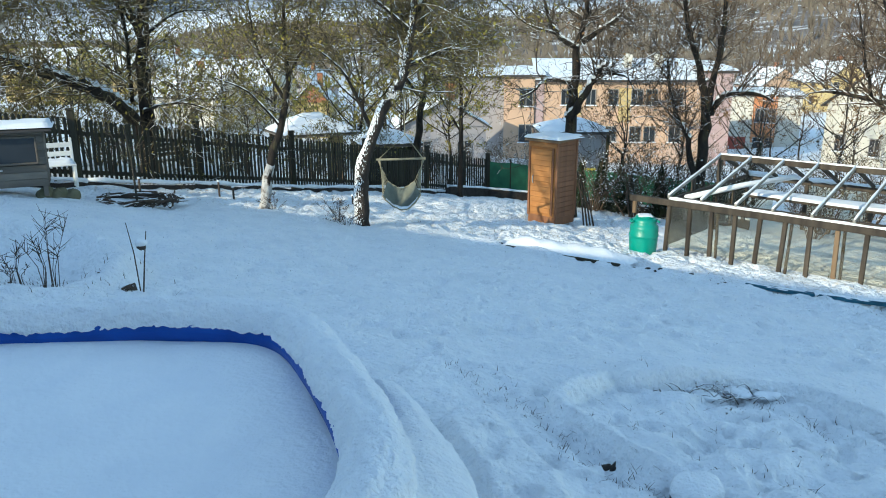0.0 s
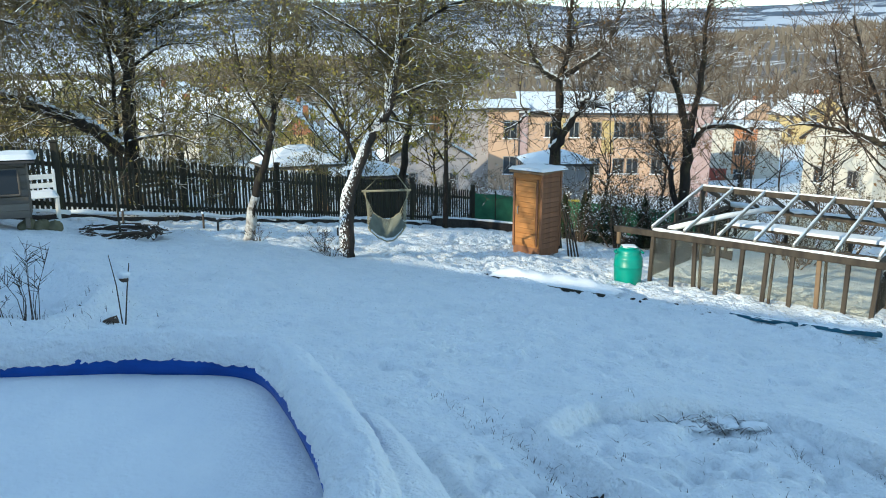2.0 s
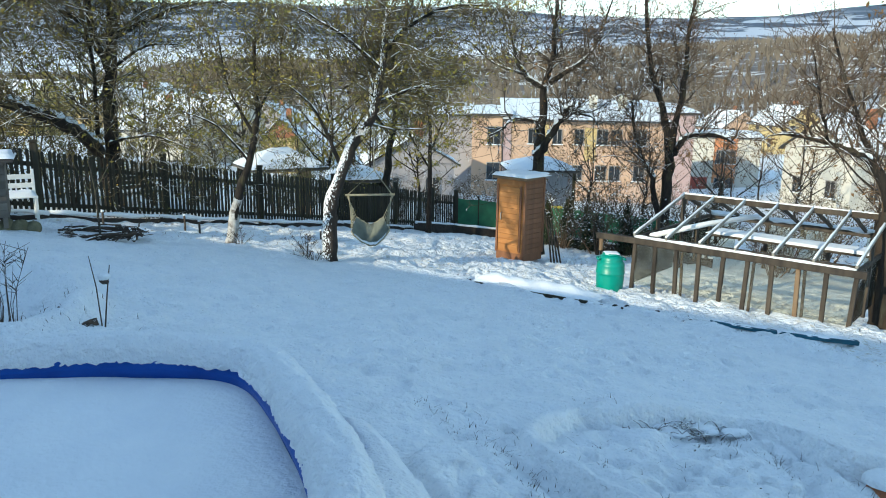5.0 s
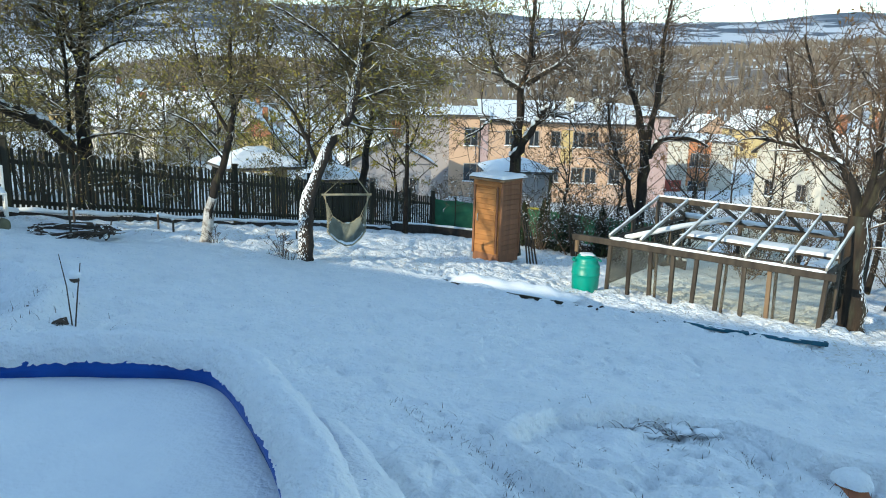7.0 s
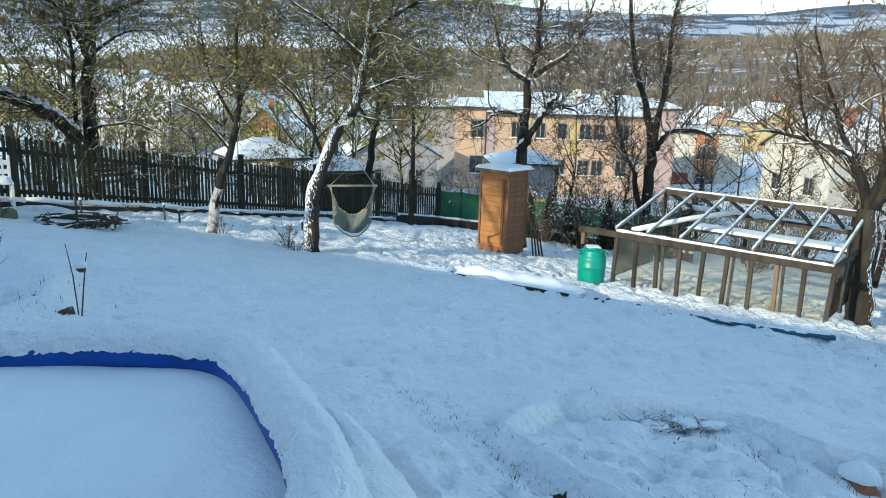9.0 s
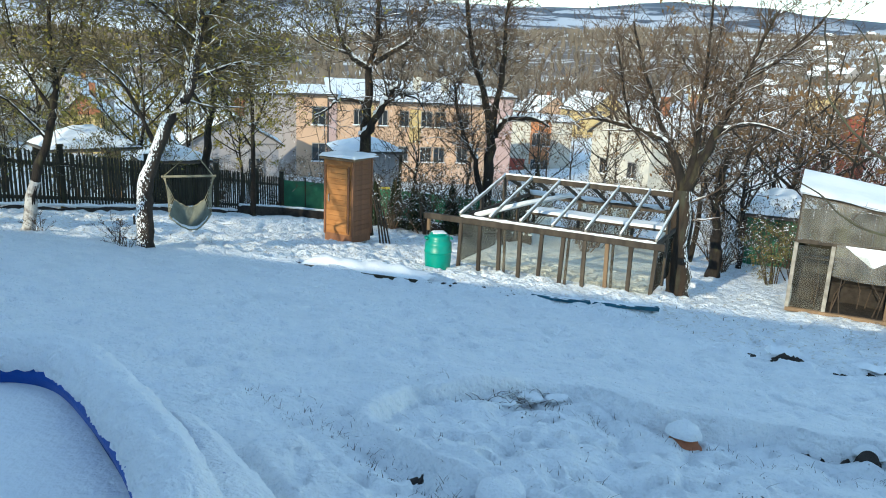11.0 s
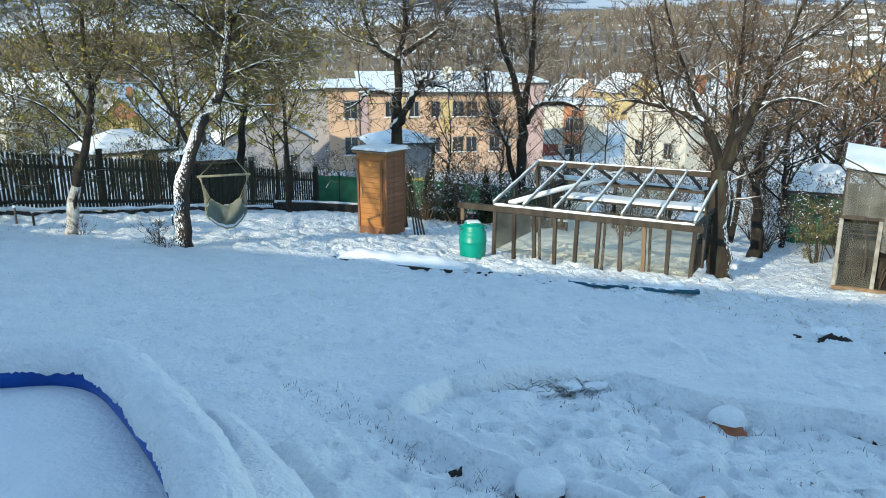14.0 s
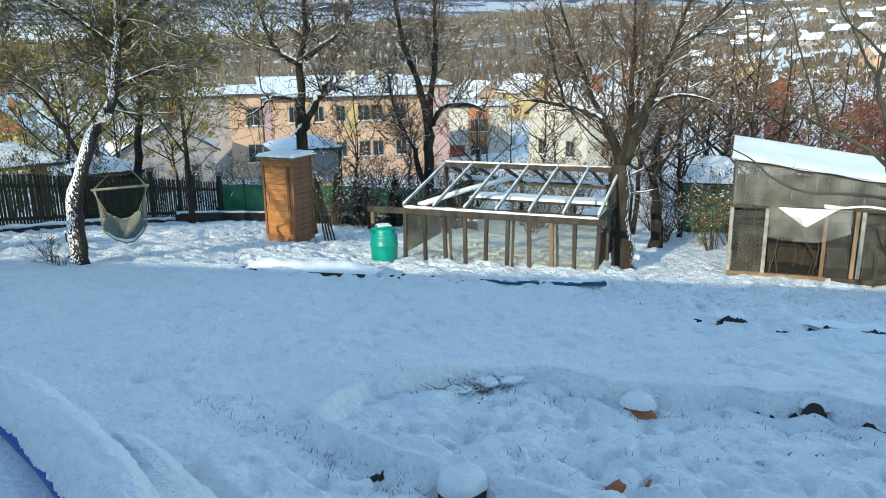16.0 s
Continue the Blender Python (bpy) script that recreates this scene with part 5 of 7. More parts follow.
    tree("tall tree with a snowy cut stub behind the cabinet", ([(1.86, 18.91, -2.7), (1.78, 18.92, -0.38), (1.85, 18.91, 0.63), (1.89, 18.91, 1.76), (2.06, 18.89, 2.46), (2.06, 18.89, 4.4)], 0.19, 0.03),
         [([(1.72, 18.85, -0.1), (2.03, 18.75, 0.42), (2.35, 18.7, 0.95), (2.52, 18.68, 1.17), (2.75, 18.66, 1.02)], 0.11, 0.07),
          ([(1.85, 18.91, 1.62), (1.46, 18.94, 1.89), (1.07, 18.97, 2.57), (0.75, 18.99, 4.0)], 0.08, 0.015),
          ([(1.99, 18.9, 1.76), (2.5, 18.83, 2.12), (3.02, 18.76, 2.61), (3.49, 18.68, 4.0)], 0.08, 0.015),
          ([(1.75, 18.92, 0.77), (1.15, 18.8, 0.86), (0.8, 18.75, 0.57), (0.5, 18.7, 0.44)], 0.05, 0.012),
          ([(2.75, 18.66, 1.02), (3.1, 18.6, 0.9), (3.3, 18.5, 0.45)], 0.03, 0.008),
          ([(1.4, 18.94, 1.95), (0.6, 18.9, 2.2), (-0.1, 18.8, 2.8)], 0.04, 0.01)], 45,
         gain=(9, 6, 4.6), up=(0.35, 0.1, 0.0), length=(1.9, 0.85, 0.38), min_r=0.009, bark=BARK, twig=TWIG, steep=0.93, leaves=900, leaf=LEAF_BROWN, leaf_size=0.04)
    tree("twin-stemmed tree with russet leaves behind the glasshouse", ([(5.79, 21.23, -3.1), (5.75, 21.24, -1.5), (5.74, 21.24, -0.19), (5.48, 21.31, 1.09), (5.08, 21.41, 2.34), (4.79, 21.47, 4.4)], 0.20, 0.04),
         [([(5.73, 21.24, -0.13), (5.91, 21.19, 1.42), (6.0, 21.17, 2.97), (6.11, 21.14, 4.4)], 0.12, 0.03),
          ([(5.80, 21.2, -0.28), (6.15, 21.12, 0.32), (6.88, 20.9, 0.43), (7.4, 20.8, 0.2)], 0.10, 0.03),
          ([(5.63, 21.0, -2.6), (5.36, 21.2, -1.1), (5.06, 21.3, -0.39), (4.77, 21.4, 0.42), (4.6, 21.4, 1.4)], 0.10, 0.03)], 46,
         gain=(10, 6, 4.4), up=(0.45, 0.2, 0.0), length=(1.8, 0.85, 0.38), min_r=0.0095, bark=BARK, twig=TWIG_BROWN, leaves=1900, leaf=LEAF_BROWN, leaf_size=0.035)
    tree("young bare tree growing at the edge of the bed", ([(4.19, 2.44, -0.82), (4.16, 2.47, -0.4), (4.16, 2.5, -0.08), (4.15, 2.52, 0.13), (4.12, 2.56, 0.37), (4.07, 2.65, 0.76), (4.02, 2.73, 1.15), (4.01, 2.75, 1.4), (3.99, 2.78, 1.71), (3.96, 2.82, 2.28)], 0.053, 0.022),
         [([(4.14, 2.53, 0.12), (4.03, 2.72, 0.23), (3.88, 2.94, 0.32), (3.77, 3.08, 0.46), (3.68, 3.19, 0.65), (3.64, 3.25, 0.83), (3.58, 3.31, 1.0), (3.57, 3.32, 1.17), (3.52, 3.38, 1.42), (3.53, 3.37, 1.58), (3.58, 3.31, 1.81), (3.62, 3.26, 2.16)], 0.036, 0.006),
          ([(4.17, 2.53, 0.10), (4.24, 2.46, 0.39), (4.3, 2.40, 0.9), (4.4, 2.3, 1.8)], 0.036, 0.012),
          ([(3.63, 3.25, 0.82), (3.68, 3.19, 0.97), (3.7, 3.17, 1.14), (3.79, 3.06, 1.28), (3.86, 2.97, 1.38), (3.89, 2.93, 1.53), (3.89, 2.93, 1.71), (3.91, 2.89, 1.89)], 0.013, 0.004),
          ([(3.59, 3.3, 0.97), (3.51, 3.39, 1.08), (3.35, 3.55, 1.19), (3.23, 3.66, 1.28), (3.12, 3.76, 1.42), (3.03, 3.84, 1.57), (3.0, 3.86, 1.78), (2.96, 3.89, 2.01)], 0.012, 0.004),
          ([(3.63, 3.25, 0.8), (3.46, 3.44, 0.81), (3.29, 3.61, 0.81), (3.16, 3.73, 0.89), (3.06, 3.82, 1.0), (2.92, 3.92, 1.08)], 0.011, 0.003),
          ([(3.51, 3.38, 1.48), (3.46, 3.44, 1.59), (3.41, 3.49, 1.74), (3.33, 3.58, 1.96)], 0.010, 0.004),
          ([(3.53, 3.37, 1.58), (3.46, 3.44, 1.69), (3.32, 3.49, 1.82), (3.35, 3.55, 2.03)], 0.009, 0.004),
          ([(3.33, 3.57, 1.21), (3.28, 3.62, 1.42), (3.22, 3.68, 1.66), (3.18, 3.71, 1.82), (3.09, 3.79, 1.97)], 0.007, 0.003),
          ([(3.94, 2.85, 0.26), (3.83, 3.01, 0.26), (3.71, 3.15, 0.34), (3.62, 3.26, 0.46), (3.57, 3.32, 0.62)], 0.009, 0.003),
          ([(4.0, 2.76, 1.56), (3.93, 2.87, 1.66), (3.83, 3.0, 1.76), (3.72, 3.15, 1.81), (3.61, 3.27, 1.87), (3.54, 3.35, 1.98)], 0.013, 0.004),
          ([(4.01, 2.75, 1.26), (3.95, 2.84, 1.47), (3.88, 2.93, 1.61), (3.83, 3.01, 1.76), (3.77, 3.08, 1.92), (3.7, 3.16, 2.04)], 0.013, 0.005),
          ([(4.03, 2.72, 1.12), (4.03, 2.71, 1.31), (4.06, 2.67, 1.4), (4.11, 2.59, 1.5)], 0.018, 0.007),
          ([(3.89, 2.93, 0.33), (3.9, 2.91, 0.5), (3.89, 2.92, 0.68), (3.91, 2.9, 0.79)], 0.006, 0.003)], 48,
         gain=(1.6, 3, 0.8), up=(0.5, 0.4, 0.3), length=(0.22, 0.10, 0.05), bark=BARK_YOUNG, twig=STEM, snow_limbs=False, min_r=0.0022, sub=4, crook=0.12)
    tree("thin ivy-clad tree by the fence corner", ([(-1.22, 22.47, -3.0), (-1.21, 22.47, -1.38), (-1.17, 22.47, 0.35), (-1.32, 22.46, 2.2)], 0.10, 0.03),
         [([(-1.2, 22.47, -0.4), (-0.8, 22.3, 0.6), (-0.5, 22.2, 1.6)], 0.04, 0.01), ([(-1.2, 22.47, -0.8), (-1.8, 22.4, 0.2), (-2.2, 22.3, 1.4)], 0.04, 0.01)], 49,
         gain=(9, 6, 4), length=(1.2, 0.6, 0.3), twig=TWIG_LICHEN, leaves=2600, leaf=LEAF_GREEN, leaf_size=0.05)
    tree("dark leaning tree behind the fence", ([(-2.9, 24.84, -3.2), (-2.84, 24.84, -1.74), (-2.66, 24.86, -0.39), (-2.48, 24.88, 0.93), (-2.68, 24.86, 3.0)], 0.17, 0.06),
         [([(-2.6, 24.86, 0.3), (-1.9, 24.7, 1.5), (-1.6, 24.6, 2.8)], 0.08, 0.02), ([(-2.66, 24.86, 0.0), (-3.6, 24.7, 1.3), (-4.3, 24.6, 2.6)], 0.08, 0.02), ([(-2.5, 24.8, 1.2), (-3.0, 24.6, 2.4), (-3.0, 24.6, 3.6)], 0.07, 0.02)], 50,
         gain=(7, 5, 3.6), length=(2.0, 0.95, 0.5), twig=TWIG, min_r=0.011, leaves=2000, leaf_size=0.045)
    tree("lopped old trunk with thin shoots behind the lower lawn", ([(10.86, 16.83, -3.4), (10.84, 16.85, -2.6), (10.81, 16.87, -1.97), (10.72, 16.92, -1.1), (10.9, 16.9, 0.0)], 0.19, 0.06),
         [([(10.75, 16.9, -1.3), (11.2, 16.7, -0.5), (11.4, 16.6, 0.5)], 0.06, 0.012), ([(10.8, 16.87, -1.6), (10.3, 16.9, -0.8), (10.1, 16.9, 0.3)], 0.05, 0.012)], 51,
         gain=(9, 7, 5), up=(0.7, 0.5, 0.3), length=(0.9, 0.4, 0.2), twig=TWIG_BROWN, leaves=300, leaf=LEAF_BROWN)
    # unseen tree, added towards the sun to dapple the cabinet and lower lawn
    tree("unseen bare tree added out of view to cast twig shadows", ([(-10.6, 3.6, 0.6), (-10.5, 3.7, 2.4), (-10.3, 3.9, 4.0), (-10.2, 4.0, 6.6)], 0.16, 0.03),
         [([(-10.4, 3.8, 3.0), (-9.6, 3.2, 4.4), (-9.0, 2.8, 5.6)], 0.07, 0.015), ([(-10.4, 3.8, 2.6), (-11.2, 4.8, 3.9), (-11.9, 5.6, 5.2)], 0.07, 0.015),
          ([(-10.3, 3.9, 3.8), (-10.9, 4.6, 5.2), (-11.2, 5.0, 6.6)], 0.05, 0.012), ([(-10.3, 3.9, 4.2), (-9.5, 3.2, 5.6), (-9.2, 3.0, 7.0)], 0.05, 0.012)], 54,
         gain=(4, 4, 2.5), up=(0.5, 0.3, 0.2), length=(1.5, 0.7, 0.3), leaves=0, snow_limbs=False)
    tree("small staked sapling among cut branches", ([(-6.2, 11.9, -0.98), (-6.22, 11.9, -0.2), (-6.3, 11.9, 0.35)], 0.022, 0.008),
         [([(-6.22, 11.9, -0.2), (-6.05, 11.9, 0.1), (-5.95, 11.95, 0.3)], 0.01, 0.004), ([(-6.22, 11.9, -0.3), (-6.4, 11.85, 0.0), (-6.5, 11.8, 0.3)], 0.01, 0.004)], 52,
         gain=(5, 4, 2), length=(0.3, 0.15, 0.08), bark=BARK_YOUNG, twig=STEM, snow_limbs=False, category="tree")


garden_trees()


# ---- thickets, shrubs and middle-distance trees ----
def shrub_proto(label, seed, hgt, spread, n, twig, leaves, leaf, leaf_size, name="shrub", category="shrub", group=""):
    rnd = random.Random(seed)
    g = thing(name, label, category, (0, 0, -200), group=group)
    limbs = []
    for k in range(n):
        a = rnd.uniform(0, 6.28)
        s = spread * rnd.uniform(0.2, 1.0)
        h = hgt * rnd.uniform(0.6, 1.05)
        limbs.append(smooth_limb([(0.08 * math.cos(a), 0.08 * math.sin(a), -0.15), (0.45 * s * math.cos(a), 0.45 * s * math.sin(a), h * 0.5), (s * math.cos(a + 0.3), s * math.sin(a + 0.3), h)], hgt * 0.013, hgt * 0.004, rnd, hgt * 0.02, 3))
    for p, r in limbs:
        part("stem", Build().tube(p, r, 5), twig, g)
    orders = sprout(rnd, limbs, 2, (7 / hgt, 7 / hgt), (0.3, 0.15), (hgt * 0.36, hgt * 0.2), hgt * 0.003, (0.014, 0.009))
    b = Build()
    for lst in orders[1:]:
        for p, r in lst:
            b.tube(p, r, 3, False)
    tagged(part("crown", b, twig, g), kind="stuff")
    if leaves:
        part("leaves", leaf_mesh(rnd, orders[-1], leaves, leaf_size, leaf, "leaves", hgt * 0.03), leaf, g)
    return g


def tree_proto(label, seed, hgt, twig, leaves, leaf, leaf_size, name="tree"):
    rnd = random.Random(seed)
    g = thing(name, label, "tree", (0, 0, -200), group="trees between the houses")
    trunk = smooth_limb([(0, 0, -0.4), (0.02 * hgt, 0, hgt * 0.25), (0.0, 0.03 * hgt, hgt * 0.5), (0.02 * hgt, 0, hgt)], hgt * 0.016, hgt * 0.003, rnd, 0.03, 4)
    part("trunk", Build().tube(*trunk, 8), BARK, g, smooth=True)
    limbs = []
    for k in range(9):
        a = k * 2.4 + rnd.uniform(-0.4, 0.4)
        z = hgt * rnd.uniform(0.2, 0.7)
        l = hgt * rnd.uniform(0.22, 0.42)
        limbs.append(smooth_limb([(0.01 * hgt, 0.015 * hgt, z), (0.5 * l * math.cos(a), 0.5 * l * math.sin(a), z + 0.35 * l), (l * math.cos(a), l * math.sin(a), z + 0.85 * l)], hgt * 0.0065, hgt * 0.002, rnd, 0.05, 3))
    for p, r in limbs:
        part("limb", Build().tube(p, r, 5), BARK, g)
    orders = sprout(rnd, limbs + [trunk], 3, (9.5 / hgt, 9.5 / hgt, 8 / hgt), (0.4, 0.2, 0.1), (hgt * 0.26, hgt * 0.14, hgt * 0.07), hgt * 0.002, (0.03, 0.022, 0.018))
    b = Build()
    for lst in orders[1:]:
        for p, r in lst:
            b.tube(p, r, 3, False)
    tagged(part("crown", b, twig, g, "fine bare twigs"), kind="stuff")
    if leaves:
        part("leaves", leaf_mesh(rnd, orders[-1], leaves, leaf_size, leaf, "leaves", 0.1), leaf, g)
    return g


def place(proto, spots, seed, smin=0.8, smax=1.2):
    """Copies of proto at (x, y) spots; the first spot takes proto itself."""
    rnd = random.Random(seed)
    for i, (x, y) in enumerate(spots):
        m = pose(x, y, G(x, y, False) - 0.05, 0, 0, rnd.uniform(0, 360))
        s = rnd.uniform(smin, smax)
        ob = proto if i == 0 else copy_thing(proto, m)
        ob.matrix_basis = m @ Matrix.Diagonal((s, s, s * rnd.uniform(0.9, 1.15), 1))


def polar(r, b):
    return r * math.sin(radians(b)), r * math.cos(radians(b))


def planting():
    rnd = random.Random(77)
    sh1 = shrub_proto("dense bare thorny shrub dusted with snow", 1, 1.7, 1.9, 14, TWIG_BROWN, 1500, LEAF_SNOWY, 0.03, group="thicket below the garden")
    place(sh1, [(4.0, 21.6), (3.0, 22.4), (5.2, 22.6), (7.2, 22.8), (8.8, 20.6), (2.6, 26.6), (-0.4, 27.2), (9.8, 22.2), (12.2, 18.6), (13.6, 17.2), (15.2, 14.8), (16.3, 12.6), (8.2, 25), (11.4, 23), (13.4, 21), (16, 18), (17.5, 15), (18.5, 12)] + [polar(rnd.uniform(29, 48), b) for b in np.linspace(-8, 32, 17)] + [polar(rnd.uniform(24, 34), b) for b in np.linspace(33, 58, 16)] + [polar(rnd.uniform(19, 28), b) for b in np.linspace(38, 59, 16)] + [polar(rnd.uniform(16.5, 21), b) for b in np.linspace(51, 61, 10)], 1, 0.75, 1.25)
    sh2 = shrub_proto("leafy brownish shrub with snow on its leaves", 2, 1.5, 0.9, 10, TWIG, 1500, LEAF_BUSH, 0.03, group="thicket below the garden")
    place(sh2, [(14.1, 10.6), (14.9, 9.8), (14.6, 8.9), (11.9, 15.8), (15.8, 10.8), (-4.4, 24.5), (-6.2, 21.5), (-7.6, 19.3), (-9.6, 17.2), (-11.0, 15.6), (-12.4, 14.2), (-10.6, 18.4), (-12.6, 16.8), (-9.0, 20.4), (-5.2, 23.2), (-6.6, 24.6), (-13.6, 15.4), (-14.4, 13.4), (-11.6, 17.6), (-9.8, 19.6), (-7.8, 22.0), (-8.8, 22.8), (-11.0, 20.8), (-13.0, 19.0), (-15.2, 16.8), (-6.0, 26.5), (12.9, 13.6), (15.4, 8.2)], 2)
    red = shrub_proto("red-leaved shrub glowing in the sun", 3, 3.2, 1.8, 12, TWIG_BROWN, 1700, LEAF_RED, 0.06, group="red shrubs")
    place(red, [polar(r, b) for r, b in ((34, 39.5), (36, 43), (34, 46.5), (35, 50), (38, 41), (40, 47.5), (27, 45), (30, 52))], 3, 0.85, 1.1)
    con = thing("conifer", "small dark columnar conifer with snow traces", "tree", (0, 0, -200), group="conifers")
    rr = random.Random(5)
    v, f = [], []
    for _ in range(2600):
        z = rr.random() ** 0.8
        a, r = rr.uniform(0, 6.28), 0.42 * (1 - z) ** 0.7 * rr.uniform(0.55, 1.05)
        p = Vector((r * math.cos(a), r * math.sin(a), z * 2.0))
        d = Vector((math.cos(a), math.sin(a), rr.uniform(0.3, 1.5))).normalized() * 0.11
        s = Vector((-math.sin(a), math.cos(a), 0)) * 0.03
        o = len(v)
        v += [tuple(p - s), tuple(p + s), tuple(p + d)]
        f.append((o, o + 1, o + 2))
    b = Build()
    b.v, b.f = v, f
    part("foliage", b, LEAF_DARK, con)
    part("trunk", Build().tube([(0, 0, -0.1), (0, 0, 1.8)], [0.05, 0.01], 6), BARK, con)
    place(con, [(3.2, 23.0), (4.1, 22.9), (4.9, 22.3), (2.6, 23.3), (15.5, 46), (23.5, 68), (3.7, 22.4)], 6, 0.6, 0.85)
    t1 = tree_proto("bare tree with a brown haze of twigs", 11, 8.0, TWIG_BROWN, 360, LEAF_BROWN, 0.10)
    t2 = tree_proto("bare tree with lichen-yellow twigs", 12, 7.0, TWIG_LICHEN, 850, LEAF_GREEN, 0.09)
    spots = [polar(rnd.uniform(20, 27), b) for b in (-42, -38)] + [polar(rnd.uniform(30, 52), b) for b in np.linspace(-34, -3, 16)] + [polar(rnd.uniform(28, 40), b) for b in np.linspace(-31, -4, 9)]
    place(t2, spots, 7, 0.55, 0.9)
    spots = [polar(rnd.uniform(60, 120), b) for b in np.linspace(-34, 60, 50)] + [polar(rnd.uniform(42, 75), b) for b in np.linspace(25, 60, 18)] + [polar(rnd.uniform(30, 45), b) for b in (19, 24, *np.linspace(29, 60, 19))] + [polar(rnd.uniform(27, 33), b) for b in (9.5, 13.5)] + [polar(rnd.uniform(23, 31), b) for b in (31, 33, 34.5, 36, 37.5, 39, 41)]
    place(t1, spots, 8, 0.5, 0.85)


planting()


def far_woods():
    """Bare woods on the near ridge, thin sticks spread in tufts."""
    rnd = random.Random(31)
    v, f = [], []
    n = 0
    def tuft(x, y, h, reach, k_n):
        z = G(x, y)
        for k in range(k_n):
            a, s = rnd.uniform(0, 6.28), rnd.uniform(0.15, 1.0) * reach
            w = rnd.uniform(0.10, 0.22)
            px, py = x + 0.2 * math.cos(a), y + 0.2 * math.sin(a)
            tx, ty, tz = x + s * math.cos(a), y + s * math.sin(a), z + h * rnd.uniform(0.55, 1)
            mx, my, mz = (px + tx) / 2, (py + ty) / 2, z + h * 0.3
            o = len(v)
            v.extend([(px - w, py, z - 0.5), (px + w, py, z - 0.5), (mx + w * 1.6, my, mz + 0.6), (mx - w * 1.6, my, mz + 0.6), (tx, ty, tz)])
            f.extend([(o, o + 1, o + 2, o + 3), (o + 3, o + 2, o + 4)])

    for _ in range(330):
        r, b0 = 130 + 560 * rnd.random() ** 0.9, rnd.uniform(30, 63)
        ln = rnd.uniform(10, 55)
        for k in range(int(ln / 2.2)):
            rr = r + rnd.gauss(0, 1.2) + 0.1 * k * rnd.choice((-1, 1))
            x, y = polar(rr, b0 + math.degrees(k * 2.2 / r))
            tuft(x, y, rnd.uniform(0.7, 2.4), 2.6, 6)
    while n < 5200:
        b, r = rnd.uniform(-36, 62), 190 + 520 * rnd.random() ** 0.8
        if b > 31 and rnd.random() < 0.45:
            continue
        if b < -8 and r < 330 and rnd.random() < 0.6:
            continue
        n += 1
        x, y = polar(r, b)
        tuft(x, y, rnd.uniform(5, 9) * (0.5 if b > 31 else 1), 2.6, 6 if b < 31 else 4)
    b = Build()
    b.v, b.f = v, f
    tagged(new("far_woods", b.mesh("far_woods", mat("bare_woods", (0.22, 0.18, 0.145), (0.10, 0.085, 0.07), 0.03, 0.95))), "brown bare woods on the ridge beyond the village", "woods", kind="stuff")


far_woods()


# ---- houses ----
def window(parent, c, w, h, n, glass=None, far=False):
    """A window with frame and sill at c on a wall whose outward direction is n (a unit vector in the thing's frame)."""
    n = Vector(n)
    s = Vector((-n.y, n.x, 0))
    m = Matrix((s, n, Vector((0, 0, 1)))).transposed()
    c = Vector(c)
    win = part("window", Build().box(c + n * 0.03, (w, 0.06, h), m), glass or WINDOW_DARK, parent)
    if far:
        return win
    for q, sz in ((s * (w / 2), (0.045, 0.1, h + 0.06)), (s * (-w / 2), (0.045, 0.1, h + 0.06)), (Vector((0, 0, h / 2)), (w, 0.1, 0.07)), (Vector((0, 0, 0)), (0.05, 0.09, h))):
        part("window_frame", Build().box(c + q + n * 0.05, sz, m), FRAME_GREY, win)
    part("sill", Build().box(c + Vector((0, 0, -h / 2 - 0.04)) + n * 0.1, (w + 0.2, 0.22, 0.07), m), SNOW, win)
    return win


